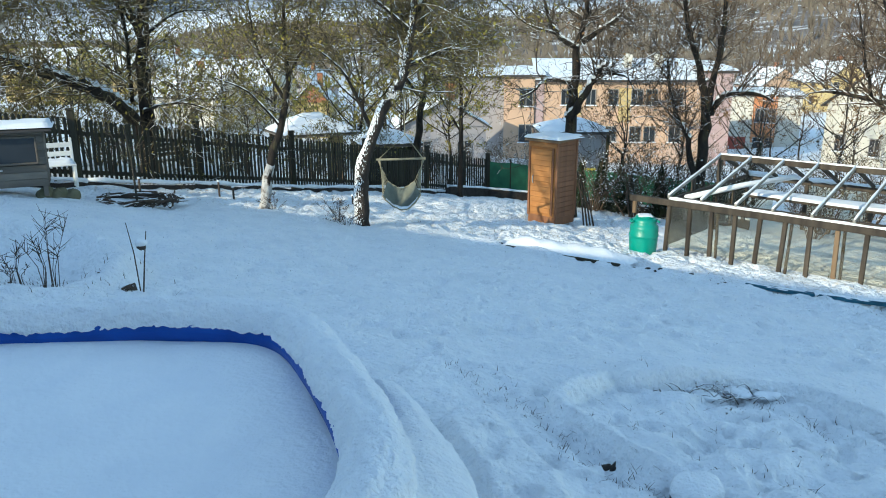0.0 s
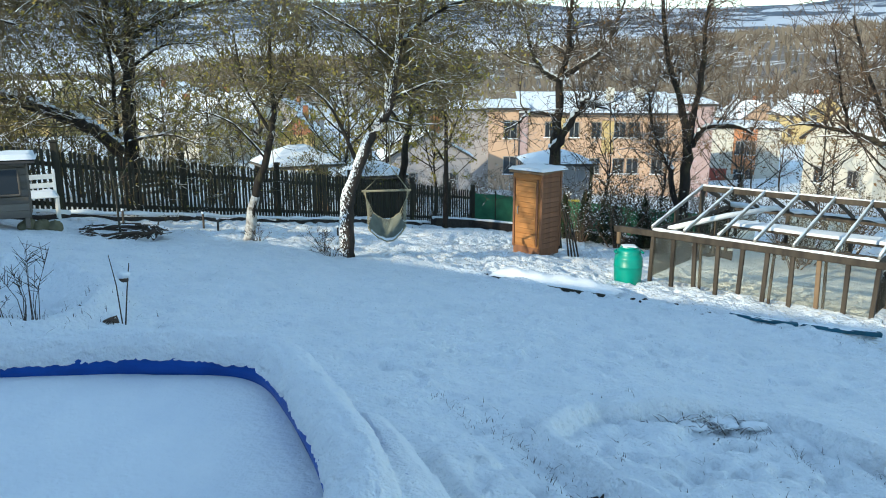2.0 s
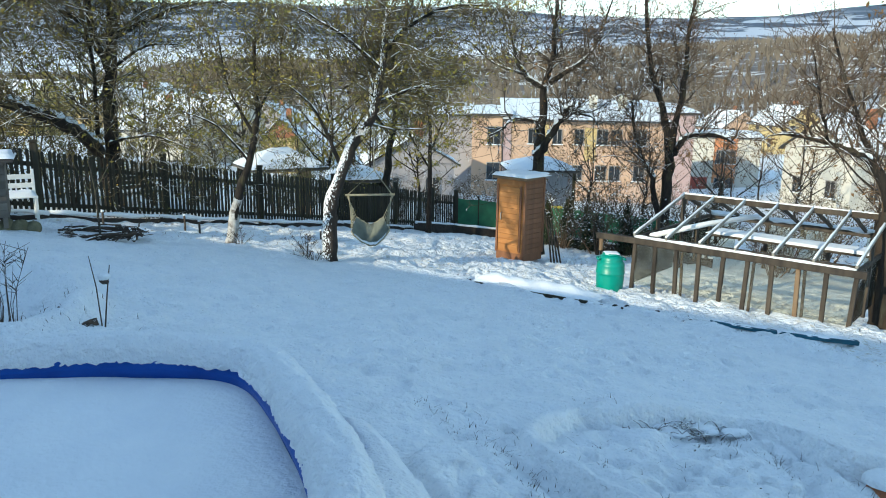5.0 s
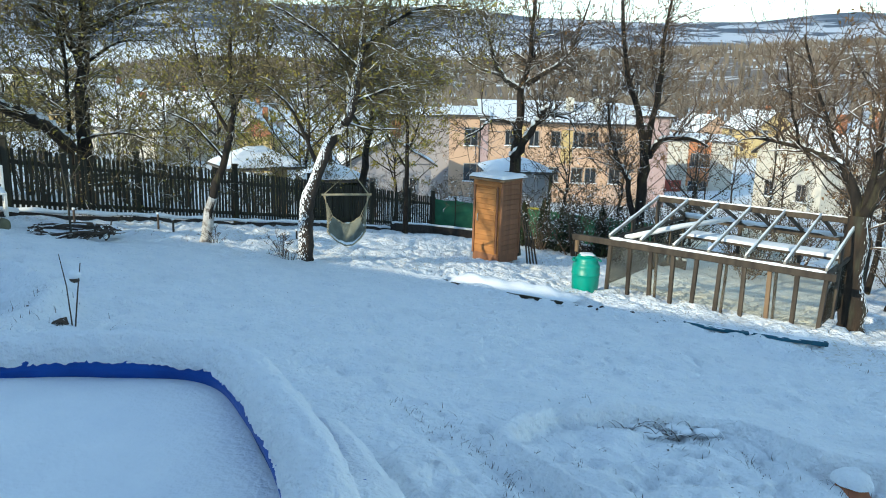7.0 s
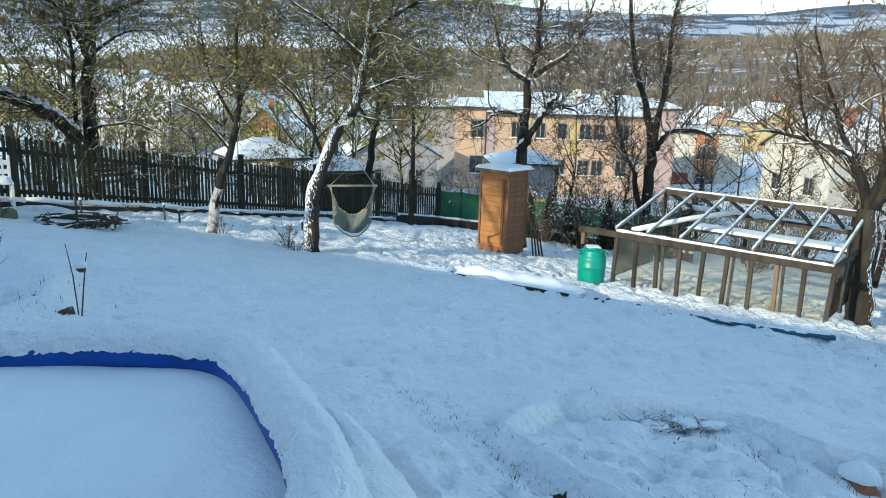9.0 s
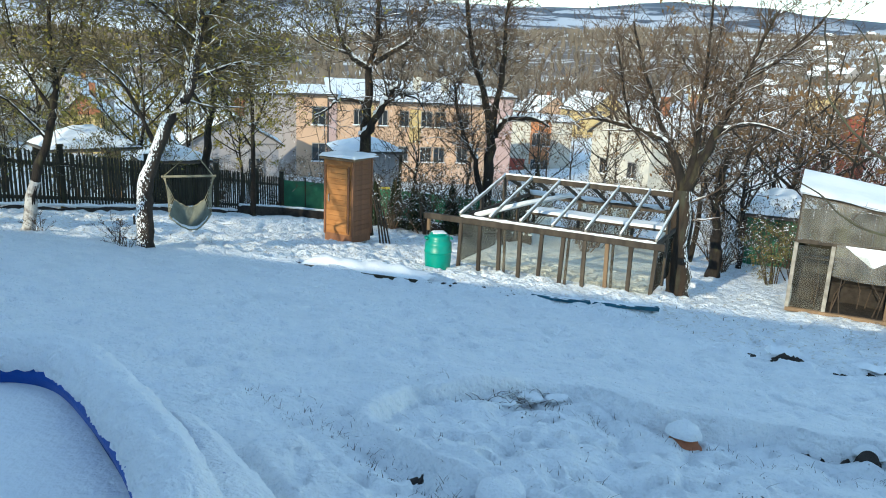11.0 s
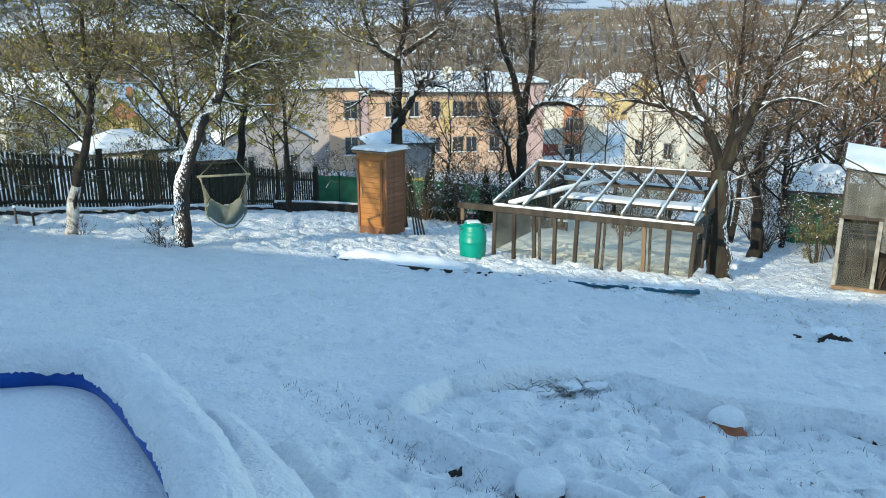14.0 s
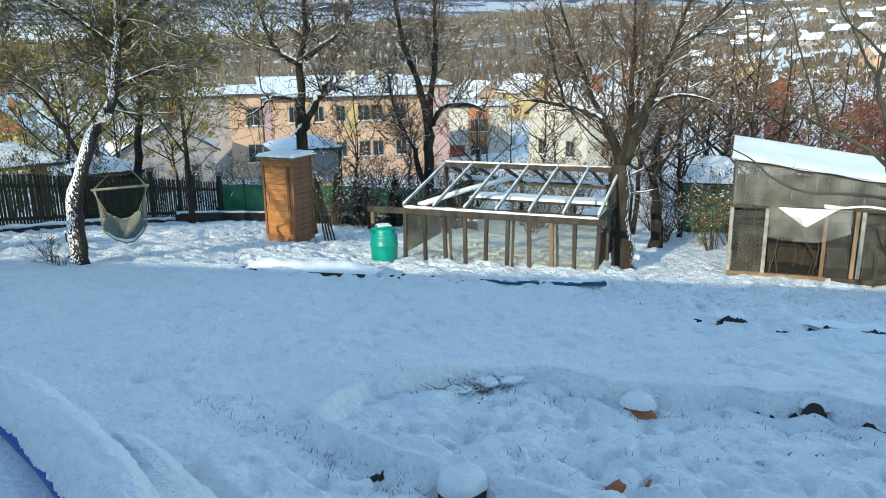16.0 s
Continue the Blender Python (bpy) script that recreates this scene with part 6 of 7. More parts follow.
def apricot_house():
    g = thing("apartment_house", "apricot and rose plastered house with a flat snowy roof", "house", (8, 58, -7.2), 0)
    T = Vector((8, 58, -7.2))
    loc = lambda x, y, z: Vector((x, y, z)) - T
    part("wall", Build().box(loc(1.45, 61, -3.85), (2.4, 6, 6.9)), PLASTER_PINK, g, "apricot stair bay")
    part("wall", Build().box(loc(-2.2, 63.2, -4.0), (4.9, 8, 6.9)), PLASTER_GREY, g, "grey wing")
    part("wall", Build().box(loc(9.0, 62.0, -4.1), (12.7, 8, 6.6)), PLASTER_PINK, g, "apricot main block")
    part("wall", Build().box(loc(16.4, 62.5, -3.9), (2.2, 9, 7.6)), PLASTER_ROSE, g, "rose end block")
    part("pilaster", Build().box(loc(2.95, 58.4, -3.7), (0.7, 1.0, 6.9)), PLASTER_ROSE, g)
    for x0, x1, y0, y1, z, rise in ((0.0, 3.4, 57.6, 64.4, -0.42, 0.5), (-4.9, 0.2, 58.9, 67.5, -0.55, 0.4), (2.6, 15.6, 57.5, 66.5, -0.78, 1.5), (15.0, 17.8, 57.8, 67.3, -0.1, 0.6)):
        b = Build().box(loc((x0 + x1) / 2, (y0 + y1) / 2, z), (x1 - x0, y1 - y0, 0.14))
        part("roof", b, ROOF_DARK, g)
        b = Build()
        b.sheet(lambda u, v: loc(x0 + (x1 - x0) * u, y0 + (y1 - y0) * v, z + 0.09 + 0.12 * min(1, 12 * v, 12 * (1 - v)) + rise * v + 0.03 * math.sin(9 * u) * math.sin(5 * v)), 16, 8)
        part("roof_snow", b, SNOW, g, smooth=True)
    for zc in (-2.0, -4.8):
        window(g, loc(1.95, 57.98, zc), 1.0, 1.35, (0, -1, 0))
    for x in (5.0, 6.9, 8.6, 10.4, 11.5, 13.4):
        for zc in (-2.0, -4.8):
            window(g, loc(x, 57.98, zc), 0.7 if x < 10 else 0.85, 1.15, (0, -1, 0))
    part("panel", Build().box(loc(5.75, 57.96, -2.2), (0.9, 0.06, 2.4)), PLASTER_YELLOW, g, "ochre wall panel")
    part("panel", Build().box(loc(9.5, 57.96, -2.6), (0.9, 0.06, 2.6)), PLASTER_YELLOW, g, "ochre wall panel")
    part("drainpipe", Build().tube([loc(2.65, 57.9, -0.5), loc(2.65, 57.9, -7)], 0.06, 6), ROOF_DARK, g)
    for x in (10.2, 12.6):
        part("chimney", Build().box(loc(x, 62, 0.6), (0.6, 0.6, 1.2)), PLASTER_WHITE, g)


apricot_house()


def orange_house():
    g = thing("apartment_house", "white house with an orange window strip and snowy roof", "house", (27.4, 80, -9.8), -18)
    part("wall", Build().box((0, 4, 3.1), (7.4, 8, 7.0)), PLASTER_WHITE, g)
    part("panel", Build().box((0.2, -0.04, 4.2), (2.3, 0.08, 4.9)), PLASTER_ORANGE, g, "orange wall strip")
    part("panel", Build().box((-2.5, -0.04, 1.0), (2.2, 0.08, 2.6)), PLASTER_RED, g, "dark red wall base")
    for z in (4.6, 1.6):
        window(g, (-0.25, -0.1, z), 0.9, 1.4, (0, -1, 0))
        window(g, (0.85, -0.1, z), 0.8, 1.4, (0, -1, 0))
    part("drainpipe", Build().tube([(0.3, -0.15, 0.2), (0.3, -0.15, 6.4)], 0.07, 6), ROOF_DARK, g)
    part("roof", Build().box((0, 4, 6.68), (8.0, 8.6, 0.16)), ROOF_DARK, g)
    part("roof_snow", snow_lump(Build(), 0, 4, 6.74, 8.1, 8.7, 0.4, 0, 12, 3, 8), SNOW, g, smooth=True)


orange_house()


def gabled_house(label, x, y, z, turn, w, d, h, rise, wall, gable=None, group="", storeys=1, chimney=True, far=False):
    """A house with its ridge along its own y; the gable looks to -y."""
    g = thing("house", label, "house", (x, y, z), turn, group)
    b = Build().box((0, d / 2, h / 2 - 0.6), (w, d, h + 1.2))
    part("wall", b, wall, g)
    for yy in (0, d):
        o = -0.01 if yy == 0 else 0.01
        b = Build().add([(-w / 2, yy + o, h), (w / 2, yy + o, h), (0, yy + o, h + rise), (-w / 2, yy + o * 12, h), (w / 2, yy + o * 12, h), (0, yy + o * 12, h + rise)],
                        [(0, 1, 2), (5, 4, 3), (0, 3, 4, 1), (1, 4, 5, 2), (2, 5, 3, 0)])
        part("gable", b, gable or wall, g)
    ov = 0.35
    for s in (-1, 1):
        a = Vector((s * (w / 2 + ov), -ov, h - ov * rise / (w / 2)))
        rdg = Vector((0, -ov, h + rise))
        dy = Vector((0, d + 2 * ov, 0))
        up = Vector((0, 0, 0.12))
        b = Build().add([tuple(a), tuple(rdg), tuple(rdg + dy), tuple(a + dy), tuple(a + up), tuple(rdg + up), tuple(rdg + dy + up), tuple(a + dy + up)],
                        [(0, 1, 2, 3), (4, 7, 6, 5), (0, 4, 5, 1), (2, 6, 7, 3), (0, 3, 7, 4)])
        part("roof", b, ROOF_DARK, g)
        b = Build().sheet(lambda u, v: a.lerp(rdg, u) + dy * v + Vector((0, 0, 0.13 + 0.16 * min(1, 9 * u + 0.2) * min(1, 14 * v, 14 * (1 - v)) + 0.03 * math.sin(7 * u + 9 * v))), 8, 10)
        part("roof_snow", b, SNOW, g, smooth=True)
    for k in range(storeys):
        zz = 1.5 + 2.7 * k
        for xx in (-w * 0.24, w * 0.24):
            window(g, (xx, 0, zz), 0.9, 1.2, (0, -1, 0), None, far)
        for yy in (d * 0.3, d * 0.7):
            window(g, (-w / 2, yy, zz), 0.9, 1.2, (-1, 0, 0), None, far)
            window(g, (w / 2, yy, zz), 0.9, 1.2, (1, 0, 0), None, far)
    if chimney:
        part("chimney", Build().box((w * 0.15, d * 0.5, h + rise + 0.2), (0.55, 0.55, 1.6)), BRICK_WALL, g)
    return g


def village():
    gabled_house("house with a red-brick gable and snowy roof", -19.6, 76, -7.2, 8, 3.7, 8, 3.4, 1.9, PLASTER_YELLOW, BRICK_WALL, "village houses")
    gabled_house("white house with a broad snowy roof", -26, 88, -6.5, 80, 7, 12, 3.6, 3.0, PLASTER_WHITE, None, "village houses")
    gabled_house("white house with a long snowy roof among trees", -29.4, 79.7, -6.7, 75, 6.5, 9, 3.4, 2.6, PLASTER_WHITE, None, "village houses")
    gabled_house("pale house with a long snowy roof", 25.5, 54.5, -6.6, -70, 6.5, 7, 4.2, 2.0, PLASTER_WHITE, None, "village houses", 1)
    gabled_house("plain house with a broad snowy roof", 36, 66, -7, -40, 7, 9, 4.0, 2.6, PLASTER_WHITE, None, "village houses", 1)
    gabled_house("grey house half hidden by trees", -3.6, 47, -6.2, 12, 5.5, 6, 3.0, 1.6, PLASTER_GREY, None, "village houses")
    gabled_house("narrow red-brick tower with a snowy cap", 37.78, 44.04, -3.74, -30, 1.25, 1.25, 3.6, 0.35, PLASTER_RED, BRICK_WALL, "village houses", 1, False, True)
    rnd = random.Random(9)
    walls = [PLASTER_YELLOW, PLASTER_WHITE, PLASTER_ORANGE, PLASTER_PINK, PLASTER_GREY]
    protos = []
    for i, wl in enumerate(walls):
        protos.append(gabled_house(("ochre", "white", "orange", "apricot", "grey")[i] + " village house with a snowy gable roof", 0, 0, -300, 0, 8, 10, 4.6, 3.0, wl, None, "village houses", 2, True, True))
    used = set()
    spots = [(115, -30), (128, -26), (120, -22), (138, -19), (125, -15.5), (140, -24), (160, -28), (150, -17), (170, -20),
             (135, 24), (160, 29), (150, 33.5), (190, 36), (170, 39), (205, 43), (165, 47), (190, 53), (210, 31), (240, 46), (170, 57), (230, 40), (220, 51), (140, 12), (150, 20)]
    for k, (r, b) in enumerate(spots):
        x, y = polar(r, b)
        i = k % 5 if b < 0 else (4, 0, 4, 3)[k % 4]
        m = pose(x, y, G(x, y, False) - 0.3, 0, 0, rnd.choice((0, 20, -30, 75, 100)) + rnd.uniform(-12, 12))
        ob = copy_thing(protos[i], m) if i in used else protos[i]
        sc = 1.0 if b < 25 else 0.5
        ob.matrix_basis = m @ Matrix.Diagonal((sc, sc, sc, 1))
        used.add(i)


village()


def cabins():
    """Small garden cabins on the far hillside allotments."""
    rnd = random.Random(14)
    cols = [mat("cabin_brown", (0.13, 0.10, 0.08), (0.10, 0.08, 0.065), 1, 0.9), mat("cabin_grey", (0.20, 0.20, 0.20), (0.15, 0.15, 0.15), 1, 0.9), mat("cabin_ochre", (0.24, 0.18, 0.13), (0.19, 0.14, 0.10), 1, 0.9)]
    protos = [gabled_house("small hillside cabin with a snowy roof", 0, 0, -300, 0, 4.5, 5.5, 2.6, 1.7, c, None, "hillside cabins", 1, False, True) for c in cols]
    used = set()
    n = 0
    while n < 75:
        r, b = rnd.uniform(200, 620), rnd.uniform(31, 62)
        n += 1
        x, y = polar(r, b)
        m = pose(x, y, G(x, y, False) - 0.2, 0, 0, rnd.uniform(-90, 90))
        i = n % 3
        ob = copy_thing(protos[i], m) if i in used else protos[i]
        sc = rnd.uniform(0.55, 0.9)
        ob.matrix_basis = m @ Matrix.Diagonal((sc, sc, sc, 1))
        used.add(i)


cabins()


def pavilion(label, x, y, z, w, d, h, rise, turn, wall, closed=True):
    """A hipped snowy roof on posts; open below with a boarded parapet, or closed all round."""
    g = thing("pavilion", label, "pavilion", (x, y, z), turn)
    for sx in (-1, 1):
        for sy in (-1, 1):
            part("post", Build().box((sx * (w / 2 - 0.2), sy * (d / 2 - 0.2), h / 2), (0.12, 0.12, h), None, 0.01), WOOD_DARK, g)
    n = 12
    for k in range(n):
        t = -0.5 + (k + 0.5) / n
        for cx, cy, sx, sy, shut in ((t * (w - 0.5), d / 2 - 0.2, (w - 0.5) / n - 0.01, 0.03, closed), (-w / 2 + 0.2, t * (d - 0.5), 0.03, (d - 0.5) / n - 0.01, closed), (t * (w - 0.5), -d / 2 + 0.2, (w - 0.5) / n - 0.01, 0.03, closed), (w / 2 - 0.2, t * (d - 0.5), 0.03, (d - 0.5) / n - 0.01, closed or k > 5)):
            if shut:
                part("board", Build().box((cx, cy, h * 0.48), (sx, sy, h * 0.96)), wall, g)
    for sx, sy, lx, ly in ((0, -1, w, 0.04), (0, 1, w, 0.04), (-1, 0, 0.04, d), (1, 0, 0.04, d)):
        part("eave_board", Build().box((sx * (w / 2 - 0.03), sy * (d / 2 - 0.03), h - 0.05), (lx, ly, 0.12)), WOOD_GREY, g)
    c = [(-w / 2, -d / 2, h), (w / 2, -d / 2, h), (w / 2, d / 2, h), (-w / 2, d / 2, h)]
    top = [(-w * 0.12, 0, h + rise), (w * 0.12, 0, h + rise)]
    lo = [(p[0], p[1], p[2] - 0.06) for p in c]
    part("roof", Build().add(c + top + lo, [(0, 1, 5, 4), (1, 2, 5), (2, 3, 4, 5), (3, 0, 4), (0, 6, 7, 1), (1, 7, 8, 2), (2, 8, 9, 3), (3, 9, 6, 0), (9, 8, 7, 6)]), ROOF_DARK, g)

    def cover(u, v):
        px, py = (u - 0.5) * (w + 0.02), (v - 0.5) * (d + 0.02)
        up = min(1 - abs(py) / (d / 2 + 0.01), (w / 2 + 0.01 - abs(px)) / (w * 0.38))
        n1 = noise.noise(Vector((px * 1.7 + x, py * 1.7, 1.0))) * 0.02 + noise.noise(Vector((px * 5 + x, py * 5, 1.0))) * 0.014
        return (px, py, h + rise * up + min(0.05, 0.012 + 0.35 * up) + n1)
    part("roof_snow", Build().sheet(cover, 34, 34), SNOW, g, smooth=True)


pavilion("open garden pavilion with a snowy hipped roof behind the fence", -7.1, 27.3, G(-7.1, 27.3, False), 2.85, 2.85, 2.0, 0.62, 32, WOOD_TAN, False)
pavilion("dark garden shed with a snowy roof behind the fence", -4.0, 25.6, G(-4.0, 25.6, False), 2.2, 2.1, 1.62, 0.36, 20, WOOD_DARK)
pavilion("garden house with a snowy hipped roof below the garden", 3.0, 31.4, -4.1, 3.0, 2.8, 2.45, 0.42, 4, PLASTER_GREY)
pavilion("small garden hut with a blue-white snowy roof", 15.6, 20.9, G(15.6, 20.9, False), 2.4, 2.4, 1.7, 0.7, -35, GREEN_NET)


def far_bench():
    x, y = -8.35, 18.2
    g = thing("garden_bench", "dark slatted bench standing behind the fence", "bench", (x, y, G(x, y, False)), 52)
    for k in range(3):
        part("seat_slat", Build().box((0, -0.12 + 0.12 * k, 0.42), (1.15, 0.1, 0.03), None, 0.006), WOOD_DARK, g)
    for k in range(3):
        part("back_slat", Build().box((0, 0.24, 0.55 + 0.12 * k), (1.15, 0.03, 0.09), None, 0.006), WOOD_DARK, g)
    for sx in (-0.5, 0.5):
        for sy in (-0.16, 0.22):
            part("leg", Build().box((sx, sy, 0.21), (0.06, 0.06, 0.42), None, 0.006), WOOD_DARK, g)


far_bench()



# ---- the sagging pool ----
def pool():
    cx, cy = -1.78, 2.17
    lvl = 0.20
    g = thing("inflatable_pool", "sagging blue inflatable pool ring heaped with snow", "pool", (cx, cy, 0.0))
    R = 1.20

    def plan(a, r):
        """The ring's outline: round, a little squared at the far side."""
        acc = 0.0
        for deg, dist in ((92, 1.25), (27, 1.20), (-30, 1.28), (-100, 1.35), (-160, 1.5), (157, 1.55)):
            c = math.cos(a - radians(deg))
            if c > 0:
                acc += (c / dist) ** 11
        q = acc ** (-1 / 11) / 1.26
        return r * q * math.cos(a), r * q * math.sin(a)

    n = 560

    def ring(r0, z0, rt, lo, hi, m, wob=0.0, seed=0):
        def fn(u, v):
            a = 2 * math.pi * u
            rag = 0.10 * noise.noise(Vector((9 * math.cos(a), 9 * math.sin(a), seed))) + 0.10 * noise.noise(Vector((28 * math.cos(a), 28 * math.sin(a), seed))) + 0.10 * noise.noise(Vector((75 * math.cos(a), 75 * math.sin(a), seed)))
            t = lo + (hi + (rag if wob else 0.0) - lo) * v
            w = wob * (0.7 * noise.noise(Vector((7 * math.cos(a), 7 * math.sin(a), 2.2 * t + seed))) + 0.5 * noise.noise(Vector((26 * math.cos(a), 26 * math.sin(a), 4 * t + seed))) + 0.45 * noise.noise(Vector((55 * math.cos(a), 55 * math.sin(a), 7 * t))))
            rr = rt + w
            x, y = plan(a, r0 + rr * math.cos(t))
            sag = 0.03 * math.sin(2 * a + 0.5) + 0.02 * math.sin(5 * a)
            return (x, y, z0 + sag + rr * 0.95 * math.sin(t))
        return Build().sheet(fn, n, m)

    part("air_ring", ring(R + 0.135, lvl - 0.005, 0.110, -math.pi, math.pi, 18), POOL_BLUE, g, "blue vinyl air ring", smooth=True)
    part("ring_snow", ring(R + 0.147, lvl + 0.018, 0.127, -0.3 * math.pi, 0.985 * math.pi, 44, 0.018, 3), SNOW_FLUFFY, g, "thick crumbly snow on the ring", smooth=True)

    def wall(u, v):
        a = 2 * math.pi * u
        bulge = 0.04 * math.sin(math.pi * v) + 0.01 * math.sin(14 * a)
        x, y = plan(a, R + 0.20 + bulge)
        zg = G(cx + x, cy + y, False) - 0.05
        return (x, y, zg + (lvl - zg) * v)
    part("pool_wall", Build().sheet(wall, 120, 8), POOL_BLUE, g, smooth=True)

    def inner(u, v):
        a = -2 * math.pi * u
        x, y = plan(a, (R + 0.06) * v)
        e = sstep(0.94, 1.0, v)
        zz = lvl - 0.068 - 0.004 * float(e) + 0.018 * math.sin(1.7 * x + 1) * math.sin(1.3 * y) + 0.008 * noise.noise(Vector((3 * x, 3 * y, 1))) + 0.004 * noise.noise(Vector((11 * x, 11 * y, 1)))
        return (x, y, zz)
    part("pool_snow", Build().sheet(inner, 140, 60), SNOW, g, "smooth snow filling the pool", smooth=True)

    # the collapsed skirt beside the ring, under snow
    near_edge = [Vector((x - cx, y - cy)) for x, y in ((-0.25, 1.16), (-0.25, 1.70), (-0.30, 2.23), (-0.39, 2.68), (-0.54, 3.08), (-0.78, 3.64), (-1.03, 4.20))]
    far_edge = [Vector((x - cx, y - cy)) for x, y in ((0.11, 1.16), (0.07, 1.70), (0.02, 2.23), (-0.06, 2.68), (-0.19, 3.08), (-0.46, 3.64), (-0.76, 4.20))]

    def along(path, t):
        t = min(max(t, 0), 0.9999) * (len(path) - 1)
        i = int(t)
        f = t - i
        p0, p1, p2, p3 = path[max(i - 1, 0)], path[i], path[i + 1], path[min(i + 2, len(path) - 1)]
        return 0.5 * ((2 * p1) + (p2 - p0) * f + (2 * p0 - 5 * p1 + 4 * p2 - p3) * f * f + (3 * p1 - p0 - 3 * p2 + p3) * f ** 3)

    def skirt(u, v):
        p = along(near_edge, u).lerp(along(far_edge, u), v)
        rise = float(np.interp(v, [0, 0.05, 0.10, 0.2, 0.4, 0.6, 0.8, 0.91, 0.97, 1.0], [0.50, 0.435, 0.405, 0.395, 0.39, 0.375, 0.34, 0.28, 0.14, -0.06]))
        q = float(sstep(0.6, 0.85, u))
        mound = float(np.interp(v, [0, 0.1, 0.25, 0.4, 0.6, 0.8, 0.93, 1.0], [0.30 - 0.33 * q, 0.285 - 0.14 * q, 0.30 - 0.04 * q, 0.31, 0.31, 0.27, 0.16, -0.06]))
        w = float(sstep(0.42, 0.66, u))
        rise = (rise * (1 - w) + mound * w) * min(1.0, 5 * (1 - u), 7 * u)
        rise += 0.02 * noise.noise(Vector((p.x * 5, p.y * 5, 0.3))) + 0.01 * noise.noise(Vector((p.x * 11, p.y * 11, 0.3))) + 0.006 * noise.noise(Vector((p.x * 17, p.y * 17, 0.3)))
        return (p.x, p.y, G(cx + p.x, cy + p.y, False) + rise)
    part("skirt_snow", Build().sheet(skirt, 130, 44), SNOW_FLUFFY, g, "snow over the slumped outer skirt", smooth=True)
    hx, hy = -0.27, 2.60
    part("vinyl_fold", rock(1.0, 8), POOL_BLUE, g, "bare blue fold showing through the snow", smooth=True, m=pose(hx - cx, hy - cy, G(hx, hy, False) + 0.372, 0, 0, 20) @ Matrix.Diagonal((0.022, 0.06, 0.012, 1)))


pool()


# ---- planks, edgings and pots in the snow ----
def planks():
    for a, b, wd, hh, lift, mt, lab in (((0.25, 11.72), (1.95, 10.62), 0.42, 0.06, 0.16, WOOD_DARK, "long dark plank under a thick roll of snow"),
                                        ((3.45, 9.95), (4.3, 9.72), 0.09, 0.055, 0.022, PLANK_TEAL, "teal painted plank edging the terrace"),
                                        ((4.35, 9.72), (5.35, 9.60), 0.09, 0.06, 0.03, PLANK_TEAL, "teal painted plank edging the terrace")):
        mx, my = (a[0] + b[0]) / 2, (a[1] + b[1]) / 2
        g = thing("plank", lab, "plank", (mx, my, G(mx, my, False)), group="terrace planks")
        za, zb = G(*a, False) - g.location.z + 0.05, G(*b, False) - g.location.z + 0.05
        p0, p1 = Vector((a[0] - mx, a[1] - my, za)), Vector((b[0] - mx, b[1] - my, zb))
        part("board", Build().beam(p0, p1, wd, hh), mt, g)
        d = (p1 - p0)
        nn = Vector((-d.y, d.x, 0)).normalized()

        def cap(u, v):
            e = (max(0, 1 - abs(2 * u - 1) ** 4) * max(0, 1 - abs(2 * v - 1) ** 2.4)) ** 0.55
            taper = 1.0 - 0.45 * u
            w = 0.02 * math.sin(9 * u + 2 * v) + 0.012 * math.sin(31 * u + 5 * v)
            return p0 + d * (u * 1.08 - 0.04) + nn * ((v - 0.5) * wd * 1.12 + 0.03 * lift * 10 + w * 0.6) + Vector((0, 0, hh / 2 - 0.012 + (lift * taper + w * lift * 6) * e - 0.06 * max(0, v - 0.75)))
        part("snow_cap", Build().sheet(cap, 40, 12), SNOW, g, smooth=True)


planks()


def terracotta_pot(x, y, r, tilt, seed, cap=True):
    g = thing("flower_pot", "terracotta flower pot tipped over in the snow", "pot", (x, y, G(x, y) - 0.045), 40 * seed, group="pots in the bed")
    m = Matrix.Translation((0, 0, r * 0.6)) @ Matrix.Rotation(radians(tilt), 4, "X")
    b = Build().lathe([(r * 0.66, -r * 0.8), (r * 0.95, r * 0.55), (r * 1.08, r * 0.56), (r * 1.08, r * 0.85), (r * 0.96, r * 0.86), (r * 0.9, r * 0.6), (r * 0.6, -r * 0.7), (0, -r * 0.7)], 22)
    part("pot_body", b, TERRACOTTA, g, smooth=True, m=m)
    if cap:
        bb = Build()

        def fn(u, v):
            a = 2 * math.pi * u
            w = 1 + 0.08 * math.sin(3 * a + seed) + 0.05 * math.sin(7 * a)
            return (r * 1.03 * w * math.sin(v * 1.5) * math.cos(a) + r * 0.04, r * 1.03 * w * math.sin(v * 1.5) * math.sin(a), r * 0.63 + r * 0.02 * math.sin(5 * a) + r * 0.98 * math.cos(v * 1.5) ** 0.45)
        part("snow_cap", bb.sheet(fn, 26, 10), SNOW_FLUFFY, g, smooth=True)


terracotta_pot(2.70, 4.32, 0.118, 172, 1)


